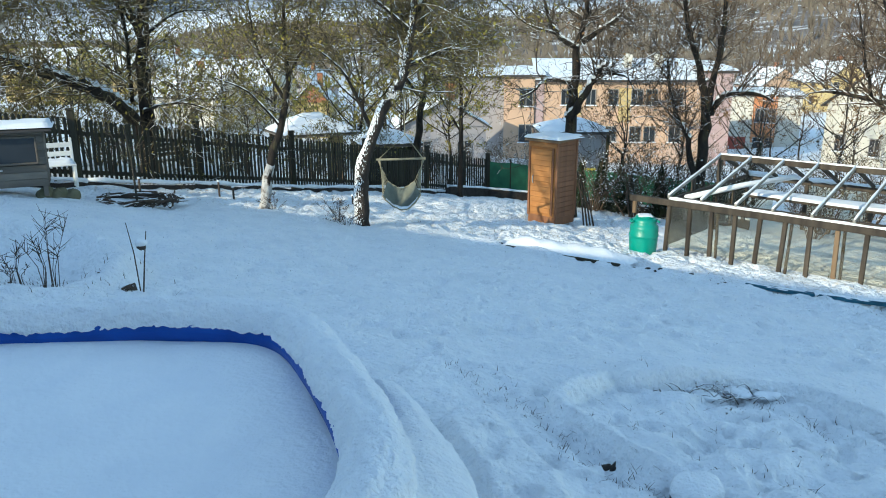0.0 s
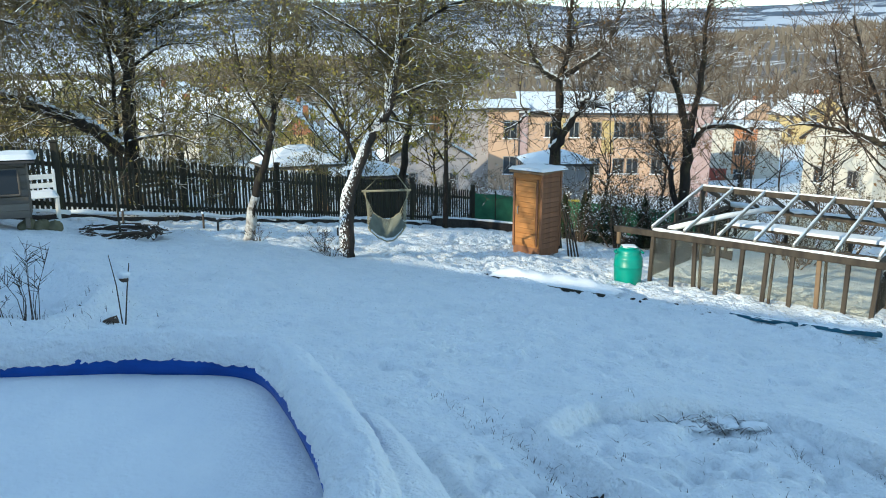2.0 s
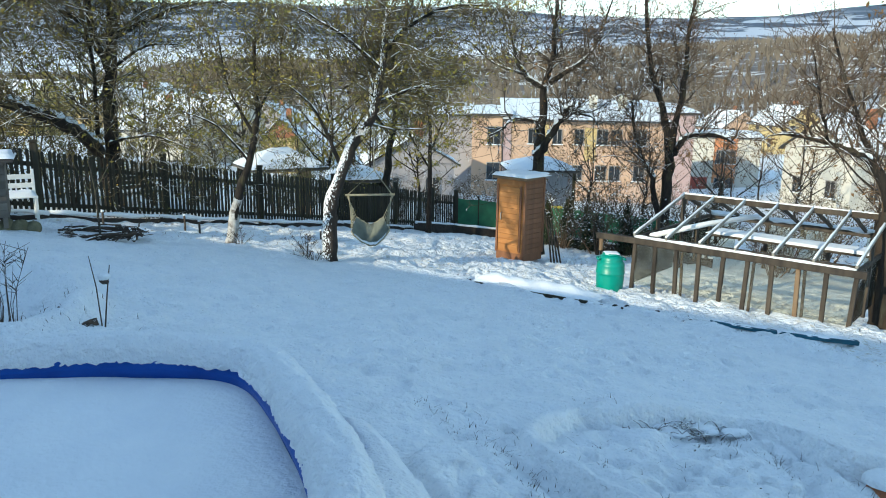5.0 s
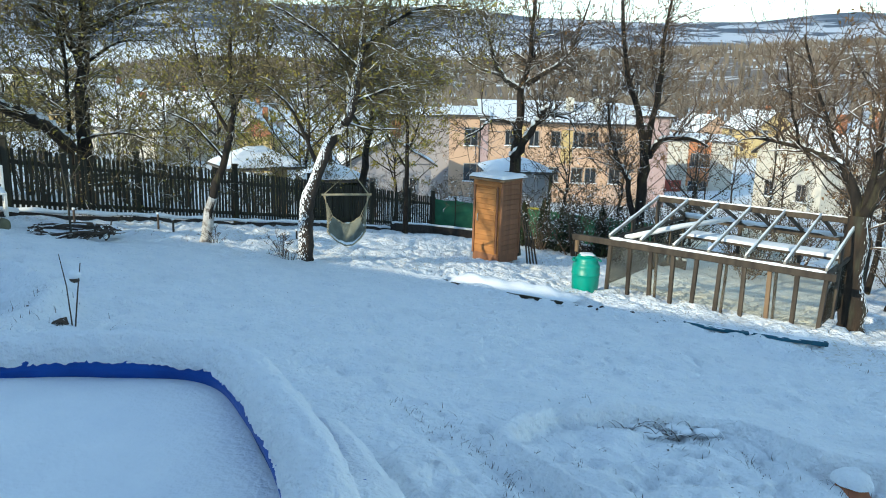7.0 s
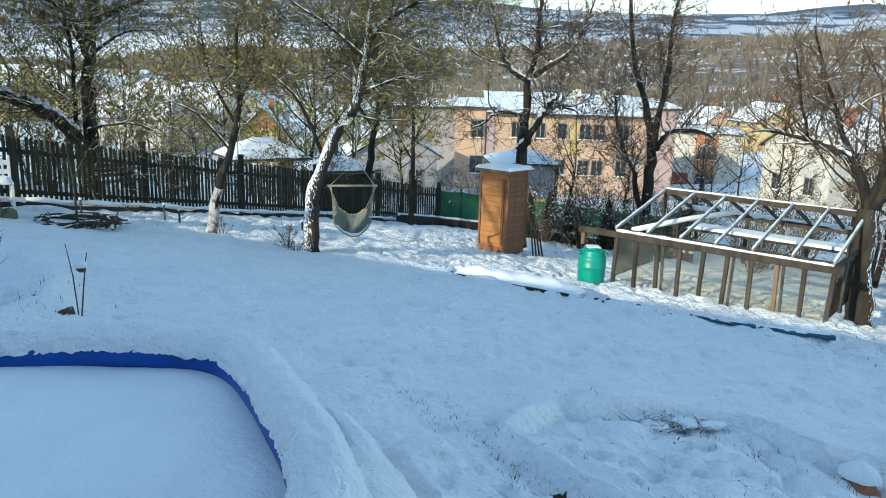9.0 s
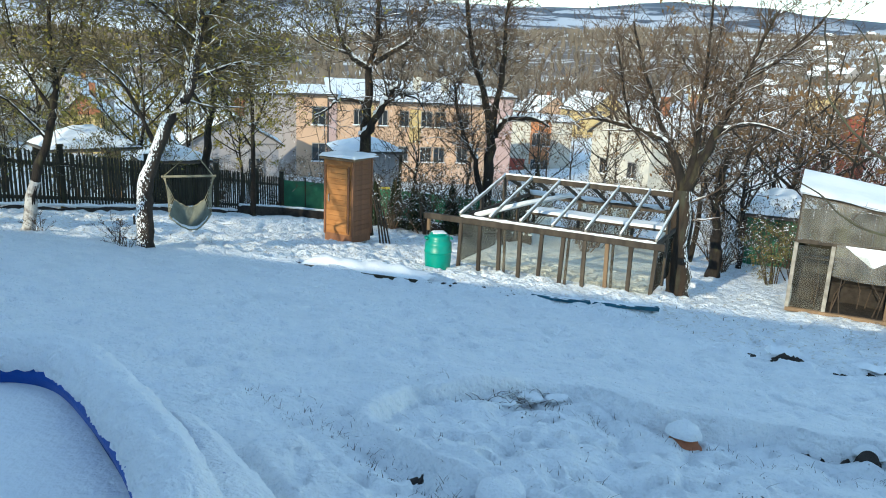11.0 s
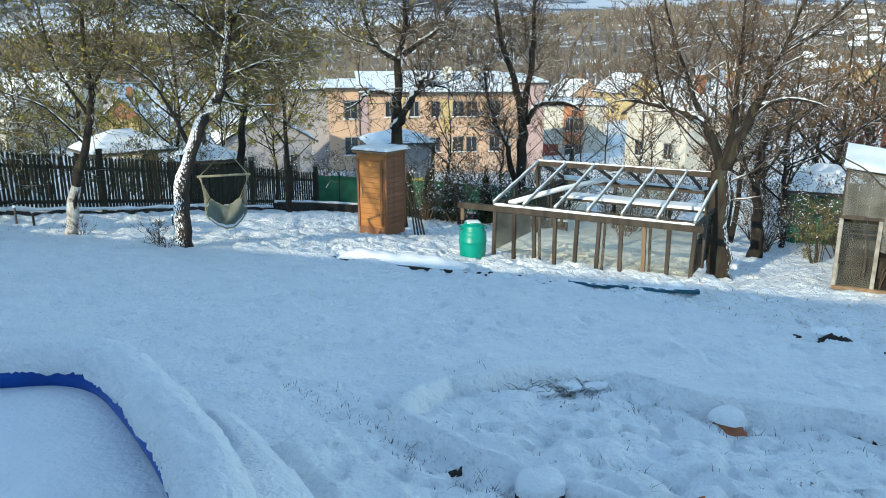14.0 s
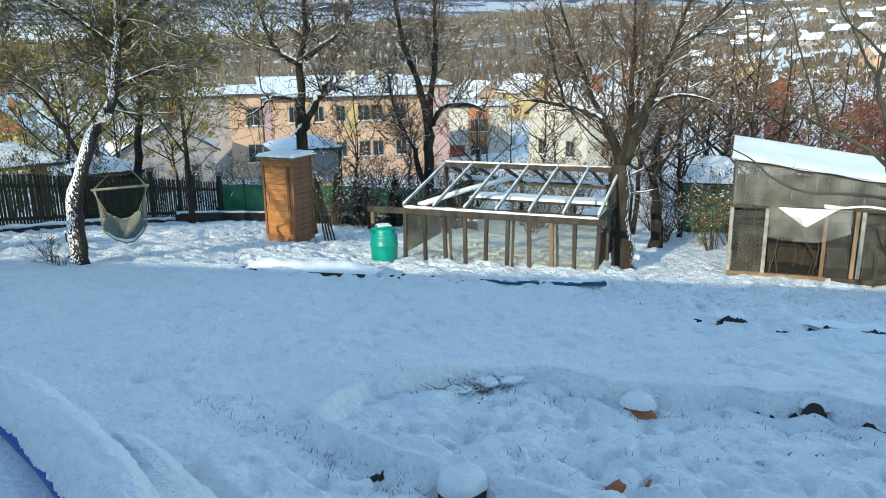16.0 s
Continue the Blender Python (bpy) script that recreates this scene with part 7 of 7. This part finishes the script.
def buried_pot():
    x, y = 1.90, 3.19
    g = thing("flower_pot", "orange terracotta pot lying half buried in snow", "pot", (x, y, G(x, y) + 0.005), 12, group="pots in the bed")
    m = Matrix.Translation((0, 0, 0.03)) @ Matrix.Rotation(radians(82), 4, "Y")
    part("pot_body", Build().lathe([(0.036, -0.065), (0.05, 0.04), (0.057, 0.042), (0.057, 0.06), (0.05, 0.061), (0.045, 0.03), (0.03, -0.055), (0, -0.055)], 22), TERRACOTTA, g, smooth=True, m=m)

    def heap(u, v):
        a = 2 * math.pi * u
        w = 1 + 0.12 * math.sin(3 * a + 1) + 0.06 * math.sin(7 * a)
        return (0.065 + 0.125 * w * v * math.cos(a), 0.02 + 0.10 * w * v * math.sin(a), -0.02 + 0.135 * math.cos(v * 1.5) ** 0.8 + 0.006 * math.sin(9 * a) * v)
    part("snow_cap", Build().sheet(heap, 26, 9), SNOW_FLUFFY, g, smooth=True)
    part("shard", Build().box((0.15, -0.06, 0.035), (0.05, 0.012, 0.07), Euler((0.3, 0.4, 0.5)).to_matrix(), 0.003), TERRACOTTA, g, "broken terracotta shard")


buried_pot()


def flat_stone(x, y, r, seed, label, category="stone", name="flat_stone", snow=0.06, up=0.0):
    g = thing(name, label, category, (x, y, G(x, y, False) + up), 30 * seed)
    prof = [(r * 1.0, -0.08), (r * 1.06, -0.02), (r * 1.06, 0.052), (r * 0.9, 0.07), (0, 0.07)]
    part("stone_body", Build().lathe(prof, 18), SOIL, g)

    def fn(u, v):
        a = 2 * math.pi * u
        w = 1 + 0.06 * math.sin(2 * a + seed) + 0.04 * math.sin(5 * a)
        return (r * 1.1 * w * math.sin(v * 1.57) * math.cos(a), r * 1.1 * w * math.sin(v * 1.57) * math.sin(a), 0.048 + 0.006 * math.sin(3 * a + seed) * v + 0.008 * noise.noise(Vector((4 * v * math.cos(a), 4 * v * math.sin(a), seed))) + snow * 1.35 * math.cos(v * 1.57) ** 0.35)
    part("snow_cap", Build().sheet(fn, 26, 10), SNOW_FLUFFY, g, smooth=True)


flat_stone(1.02, 3.23, 0.12, 1, "round dark stone slab under a cap of snow", up=0.05)


def black_pot():
    x, y = 3.90, 3.93
    g = thing("plant_pot", "black plastic pot lying upside down under snow", "pot", (x, y, -0.1 * x - 0.131 * y + 0.012), -42)
    m = Matrix.Rotation(radians(48), 4, "X")
    part("pot_body", Build().lathe([(0.088, -0.08), (0.088, -0.06), (0.08, -0.058), (0.062, 0.045), (0.055, 0.05), (0, 0.045)], 20), SOIL, g, smooth=True, m=m)

    def cap(u, v):
        a = 2 * math.pi * u
        return (0.11 * v * math.cos(a), 0.065 + 0.07 * v * math.sin(a), 0.0 + 0.095 * math.cos(1.5 * v) ** 0.7)
    part("snow_cap", Build().sheet(cap, 22, 8), SNOW_FLUFFY, g, smooth=True)


black_pot()


def clods():
    """Dark soil clods and stones that show at the bed's edges."""
    rnd = random.Random(17)
    meshes = [rock(1.0, 50 + k).mesh("clod", SOIL, True) for k in range(5)]
    spots = []
    for (x0, y0), (x1, y1), n in (((5.9, 6.68), (6.3, 6.5), 10), ((6.2, 6.52), (7.5, 6.2), 20), ((5.2, 7.2), (5.5, 6.98), 6), ((7.9, 6.35), (8.9, 5.7), 12), ((-0.4, 12.0), (0.2, 11.7), 7), ((2.0, 10.4), (3.4, 9.85), 9), ((-3.2, 6.0), (-5.0, 5.4), 10)):
        for k in range(n):
            t = rnd.random()
            spots.append((x0 + (x1 - x0) * t + rnd.gauss(0, 0.03), y0 + (y1 - y0) * t + rnd.gauss(0, 0.03)))
    for x, y in spots:
        s = (0.006 + 0.015 * rnd.random() ** 2) * (1.7 if y > 5.5 else 1.0)
        z = G(x, y) - s * 0.25
        ob = new("clod", rnd.choice(meshes))
        ob.matrix_basis = pose(x, y, z, 0, 0, rnd.uniform(0, 360)) @ Matrix.Diagonal((s * rnd.uniform(1, 2), s, s * 0.8, 1))
        tagged(ob, "dark clod of soil bare of snow", "soil", "clods along the beds")


clods()


def bare_soil(label, a, b, seed, lip=True, wide=0.10):
    """An uneven patch of bare soil with a ragged outline, under a lip of snow."""
    mx, my = (a[0] + b[0]) / 2, (a[1] + b[1]) / 2
    g = thing("bare_soil", label, "soil", (mx, my, G(mx, my)))
    ln = math.hypot(b[0] - a[0], b[1] - a[1])
    ux, uy = (b[0] - a[0]) / ln, (b[1] - a[1]) / ln
    nu, nv = int(ln / 0.012) + 6, 12
    U, V = np.meshgrid(np.linspace(0, 1, nu + 1), np.linspace(-1, 1, nv + 1), indexing="ij")
    X, Y = a[0] + ux * ln * U - uy * wide * V / 2, a[1] + uy * ln * U + ux * wide * V / 2
    Z = ground(X, Y)

    def soil(u, v):
        i, k = int(round(u * nu)), int(round(v * nv))
        x, y = float(X[i, k]), float(Y[i, k])
        n = noise.noise(Vector((x * 16, y * 16, seed))) + 0.6 * noise.noise(Vector((x * 45, y * 45, seed)))
        edge = min(1.0, 5 * u, 5 * (1 - u)) * (1 - (2 * v - 1) ** 2)
        return (x - mx, y - my, float(Z[i, k]) - g.location.z - 0.010 + 0.034 * edge * (0.75 + n))
    part("soil_strip", Build().sheet(soil, nu, nv), SOIL, g, smooth=True)
    if lip:
        zl = [G(a[0] + (b[0] - a[0]) * k / 40, a[1] + (b[1] - a[1]) * k / 40, False) for k in range(41)]
        part("snow_lip", Build().sheet(lambda u, v: Vector(a).lerp(Vector(b), u).to_3d() - Vector((mx, my, 0)) + Vector((0.05 * v, 0.03 + 0.15 * v, zl[int(round(u * 40))] - g.location.z + 0.03 + 0.06 * math.sin(2.6 * v) * min(1, 9 * u, 9 * (1 - u)) + 0.012 * math.sin(17 * u))), 40, 8), SNOW, g, smooth=True)


bare_soil("dark strip of bare soil under a snow lip", (6.30, 6.72), (7.38, 6.36), 1)
bare_soil("short strip of bare soil under a snow lip", (5.40, 7.06), (5.68, 6.80), 3)
bare_soil("dark strip of bare soil at the terrace edge", (8.15, 6.48), (8.95, 5.96), 4)
bare_soil("dark strip of bare soil at the bed's far edge", (3.54, 4.17), (3.68, 4.03), 2, False, 0.05)
bare_soil("dark strip of bare soil at the bed's far edge", (3.69, 4.02), (3.82, 3.98), 12, False, 0.045)
bare_soil("dark soil showing beside the upturned pot", (2.46, 4.61), (2.56, 4.49), 5, False, 0.045)
# the next two soil-coloured strips stand for the darkness of hollows
bare_soil("small dark-coloured strip standing for a hollow in the trodden snow beside the bed", (0.60, 3.66), (0.70, 3.60), 7, False, 0.06)
bare_soil("dark-coloured strip standing for a hollow under the withered plant", (1.17, 4.96), (1.28, 4.98), 8, False, 0.05)
bare_soil("dark soil at the corner of the bed", (4.05, 3.68), (4.2, 3.56), 9, False, 0.05)


def bed_edging():
    """A round log that edges the near side of the bed."""
    runs = (((1.12, 3.10), (1.46, 2.76)),)
    for a, b in runs:
        mx, my = (a[0] + b[0]) / 2, (a[1] + b[1]) / 2
        g = thing("edging_log", "dark edging log lying under snow", "log", (mx, my, G(mx, my)))
        p0, p1 = Vector((a[0] - mx, a[1] - my, G(*a) - g.location.z)), Vector((b[0] - mx, b[1] - my, G(*b) - g.location.z))
        pts = [p0.lerp(p1, k / 8) + Vector((0, 0, -0.012)) for k in range(9)]
        part("log_body", Build().tube(pts, 0.015, 8), SOIL, g, smooth=True)
        part("snow_cap", Build().tube([p + Vector((0.014, 0.02, 0.016)) for p in pts], [0.036 + 0.007 * math.sin(2.4 * k + mx * 9) for k in range(9)], 8), SNOW, g, smooth=True)


bed_edging()


# ---- grass blades, dead stalks ----
def blades(name, label, spots, material, seed, hmin, hmax, lean=0.5, wide=0.004):
    rnd = random.Random(seed)
    v, f = [], []
    zs = ground(np.array([q[0] for q in spots]), np.array([q[1] for q in spots]))
    for (x, y), z in zip(spots, zs.tolist()):
        h = rnd.uniform(hmin, hmax)
        a, l = rnd.uniform(0, 6.28), rnd.uniform(0, lean) * h
        dx, dy = math.cos(a), math.sin(a)
        sx, sy = -dy * wide, dx * wide
        o = len(v)
        for t in (0, 0.5, 1.0):
            w = 1 - 0.85 * t
            px, py, pz = x + dx * l * t * t, y + dy * l * t * t, z - 0.02 + h * t * (1 - 0.2 * t)
            v += [(px - sx * w, py - sy * w, pz), (px + sx * w, py + sy * w, pz)]
        f += [(o, o + 1, o + 3, o + 2), (o + 2, o + 3, o + 5, o + 4)]
    b = Build()
    b.v, b.f = v, f
    return tagged(new(name, b.mesh(name, material)), label, "grass", kind="stuff")


def scatter():
    rnd = random.Random(11)
    def tufts(n, spot, lo, hi, spread):
        out = []
        for _ in range(n):
            p = spot()
            if p:
                out += [(p[0] + rnd.gauss(0, spread), p[1] + rnd.gauss(0, spread)) for _ in range(rnd.randint(lo, hi))]
        return out

    def row():
        k = rnd.randrange(len(GRASS_ROW) - 1)
        (x0, y0), (x1, y1) = GRASS_ROW[k], GRASS_ROW[k + 1]
        t = rnd.random()
        return x0 + (x1 - x0) * t + rnd.gauss(0, 0.10), y0 + (y1 - y0) * t + rnd.gauss(0, 0.10)

    def bed():
        x, y = rnd.uniform(0.4, 5.0), rnd.uniform(1.7, 5.4)
        return (x, y) if poly_dist(np.array([x]), np.array([y]), BED)[0] < -0.05 else None

    def lawn():
        return rnd.uniform(-6, 7), rnd.uniform(3.2, 11)

    def rim():
        t = rnd.random()
        return 1.0 + 3.8 * t + rnd.gauss(0, 0.12), 5.3 - 2.2 * t + rnd.gauss(0, 0.1)

    def edge():
        k = rnd.randrange(1, len(TERRACE) - 1)
        (x0, y0), (x1, y1) = TERRACE[k], TERRACE[k + 1]
        t = rnd.random()
        return x0 + (x1 - x0) * t + rnd.gauss(0, 0.05), y0 + (y1 - y0) * t + 0.14 + rnd.gauss(0, 0.06)

    blades("edge_grass", "dark grass fringe along the terrace edge", tufts(330, edge, 2, 6, 0.03), STEM, 8, 0.015, 0.05, 1.4, 0.006)
    blades("bed_grass", "dry grass tufts poking through snow along the bed", tufts(150, row, 2, 6, 0.025), STEM, 1, 0.02, 0.07, 1.3, 0.0032)
    blades("bed_stalks", "dead stalks standing in the snowy bed", tufts(430, bed, 1, 5, 0.025), STEM, 2, 0.02, 0.075, 1.4, 0.003)
    blades("rim_grass", "grass fringe at the bed's far edge", tufts(60, rim, 2, 6, 0.03), STRAW, 7, 0.03, 0.09, 1.2, 0.003)
    blades("lawn_grass", "sparse grass tips in the snowy lawn", tufts(900, lawn, 1, 4, 0.05), STEM, 3, 0.012, 0.04, 1.0, 0.0028)
    v, f = [], []
    for _ in range(60):
        p = bed()
        if not p:
            continue
        for k in range(rnd.randint(1, 4)):
            x, y = p[0] + rnd.gauss(0, 0.025), p[1] + rnd.gauss(0, 0.025)
            z, s = G(x, y) + 0.004, rnd.uniform(0.002, 0.007)
            a = rnd.uniform(0, 6.28)
            o = len(v)
            for m in range(5):
                q = a + m * 1.257
                rr = s * rnd.uniform(0.4, 1.2)
                v.append((x + 1.6 * rr * math.cos(q), y + rr * math.sin(q), z + rnd.uniform(-0.004, 0.012)))
            f.append((o, o + 1, o + 2, o + 3, o + 4))
    b = Build()
    b.v, b.f = v, f
    tagged(new("leaf_litter", b.mesh("leaf_litter", STEM)), "dark scraps of dead leaves on the snowy bed", "leaves", kind="stuff")
    pts = []
    for _ in range(2600):
        x, y = rnd.uniform(-7, 14), rnd.uniform(8, 23)
        ty = np.interp(x, [p[0] for p in TERRACE], [p[1] for p in TERRACE])
        if y > ty + 0.2:
            pts.append((x, y))
    blades("rough_grass", "rough grass showing through thin snow", pts, STRAW, 4, 0.03, 0.08, 0.9, 0.008)
    pts = [(rnd.gauss(-4.2, 0.5), rnd.gauss(5.85, 0.3)) for _ in range(300)]
    blades("left_bed_stalks", "dead stalks in the snowy side bed", pts, STEM, 6, 0.03, 0.12, 1.0, 0.0035)


scatter()


def withered_clump():
    """Stems of a withered plant bent over in arcs, with snow on them."""
    x, y = 1.62, 5.02
    g = thing("withered_plant", "withered plant clump bent down under snow", "plant", (x, y, G(x, y, False) - 0.02))
    rnd = random.Random(61)
    for k in range(58):
        b = Build()
        cx, cy = rnd.gauss(0, 0.19), rnd.gauss(0, 0.07)
        a, ln, h = rnd.uniform(-0.6, 3.6), rnd.uniform(0.10, 0.26), rnd.uniform(0.02, 0.10)
        pts = [Vector((cx + ln * t * math.cos(a), cy + 0.6 * ln * t * math.sin(a), 0.01 + 4 * h * t * (1 - 0.9 * t))) for t in (0, 0.25, 0.5, 0.75, 1.0)]
        b.tube(pts, [0.004, 0.0045, 0.004, 0.0035, 0.002], 5)
        part("stem", b, STEM_SNOWY, g, smooth=True)
    for k in range(9):
        x1, y1 = rnd.gauss(0, 0.18), rnd.gauss(0.02, 0.05)
        part("snow_cap", rock(rnd.uniform(0.035, 0.06), 70 + k), SNOW, g, smooth=True, m=Matrix.Translation((x1, y1, 0.03)) @ Matrix.Diagonal((1.5, 1.0, 0.7, 1)))


withered_clump()


def dead_bush(name, label, x, y, n, hgt, spread, seed, category="shrub"):
    g = thing(name, label, category, (x, y, G(x, y) - 0.02))
    rnd = random.Random(seed)
    for k in range(n):
        b = Build()
        a = rnd.uniform(0, 6.28)
        l = hgt * rnd.uniform(0.5, 1.0)
        s = spread * rnd.uniform(0.2, 1)
        p = [Vector((0.06 * math.cos(a), 0.06 * math.sin(a), 0)), Vector((0.4 * s * math.cos(a), 0.4 * s * math.sin(a), 0.5 * l)), Vector((s * math.cos(a), s * math.sin(a), l))]
        b.tube(p, [0.0045, 0.0032, 0.0018], 5)
        for _ in range(8):
            t = rnd.uniform(0.4, 0.95)
            q = p[1].lerp(p[2], t)
            d = Vector((rnd.uniform(-1, 1), rnd.uniform(-1, 1), rnd.uniform(0.2, 1))).normalized() * l * rnd.uniform(0.15, 0.35)
            b.tube([q, q + d], [0.003, 0.0016], 4)
        part("stem", b, STEM, g)


dead_bush("dead_shrub", "bare dark stems of a small shrub in snow", -3.92, 5.86, 9, 0.75, 0.26, 1)
dead_bush("dead_shrub", "bare dark stems of a small shrub in snow", -4.35, 6.0, 9, 0.36, 0.2, 2)


def cut_stalks():
    x, y = -3.1, 5.85
    g = thing("withered_flower", "two tall withered stalks with a snow-topped seed head", "plant", (x, y, G(x, y) - 0.02))
    part("stalk", Build().tube([(0, 0, 0), (-0.05, 0.05, 0.35), (-0.10, 0.06, 0.62)], [0.006, 0.005, 0.003], 6), STEM, g)
    part("stalk", Build().tube([(0.02, 0, -0.03), (0.05, 0.03, 0.3), (0.08, 0.05, 0.55)], [0.007, 0.006, 0.004], 6), STEM, g)
    part("seed_head", rock(0.035, 3), STEM, g, smooth=True, m=Matrix.Translation((0.03, 0.04, 0.40)))
    part("snow_cap", rock(0.048, 4), SNOW, g, smooth=True, m=Matrix.Translation((0.03, 0.04, 0.435)))
    b = Build()
    rnd = random.Random(2)
    for k in range(26):
        a = rnd.uniform(2.2, 4.4)
        b.tube([(-0.03, 0, 0.02), (-0.03 + 0.08 * math.cos(a), 0.08 * math.sin(a), 0.07), (-0.03 + 0.17 * math.cos(a), 0.14 * math.sin(a), 0.03)], [0.006, 0.005, 0.002], 4)
    part("dead_leaves", b, STEM, g)


cut_stalks()


def branch_heap():
    x, y = -6.2, 11.9
    g = thing("branch_heap", "ring of cut branches heaped round a young tree, dusted with snow", "branches", (x, y, G(x, y, False)))
    rnd = random.Random(21)
    for k in range(150):
        a = rnd.uniform(0, 6.28)
        c = Vector((0.66 * math.cos(a), 0.40 * math.sin(a), rnd.uniform(0.0, 0.09)))
        d = Vector((-math.sin(a) + rnd.gauss(0, 0.3), math.cos(a) + rnd.gauss(0, 0.3), rnd.uniform(-0.12, 0.2))) * rnd.uniform(0.12, 0.34)
        r = rnd.uniform(0.009, 0.026)
        part("branch", Build().tube([c - d, c + Vector((rnd.gauss(0, 0.02), rnd.gauss(0, 0.02), 0.015)), c + d], [r, r * 0.9, r * 0.5], 6), STEM_SNOWY if k % 3 == 0 else STEM, g, smooth=True)


branch_heap()


dead_bush("dead_shrub", "bare twiggy suckers at a tree's foot", -2.78, 12.3, 16, 0.5, 0.4, 3)
dead_bush("dead_shrub", "bare twiggy suckers at a tree's foot", -2.6, 12.05, 14, 0.28, 0.45, 5)
dead_bush("dead_shrub", "bare twiggy suckers at a tree's foot", -4.12, 12.95, 12, 0.32, 0.35, 4)


def stakes():
    for x, y, h in ((-5.85, 14.7, 0.3), (-5.3, 14.05, 0.28), (-6.9, 13.4, 0.3), (-3.2, 15.6, 0.25)):
        g = thing("stake", "short wooden stake beside the path edging", "stake", (x, y, G(x, y, False)), group="stakes")
        part("stake_body", Build().box((0, 0, h / 2 - 0.03), (0.035, 0.035, h + 0.06), None, 0.006), STEM, g)
        part("snow_cap", rock(0.03, 2), SNOW, g, smooth=True, m=Matrix.Translation((0, 0, h - 0.01)))


stakes()
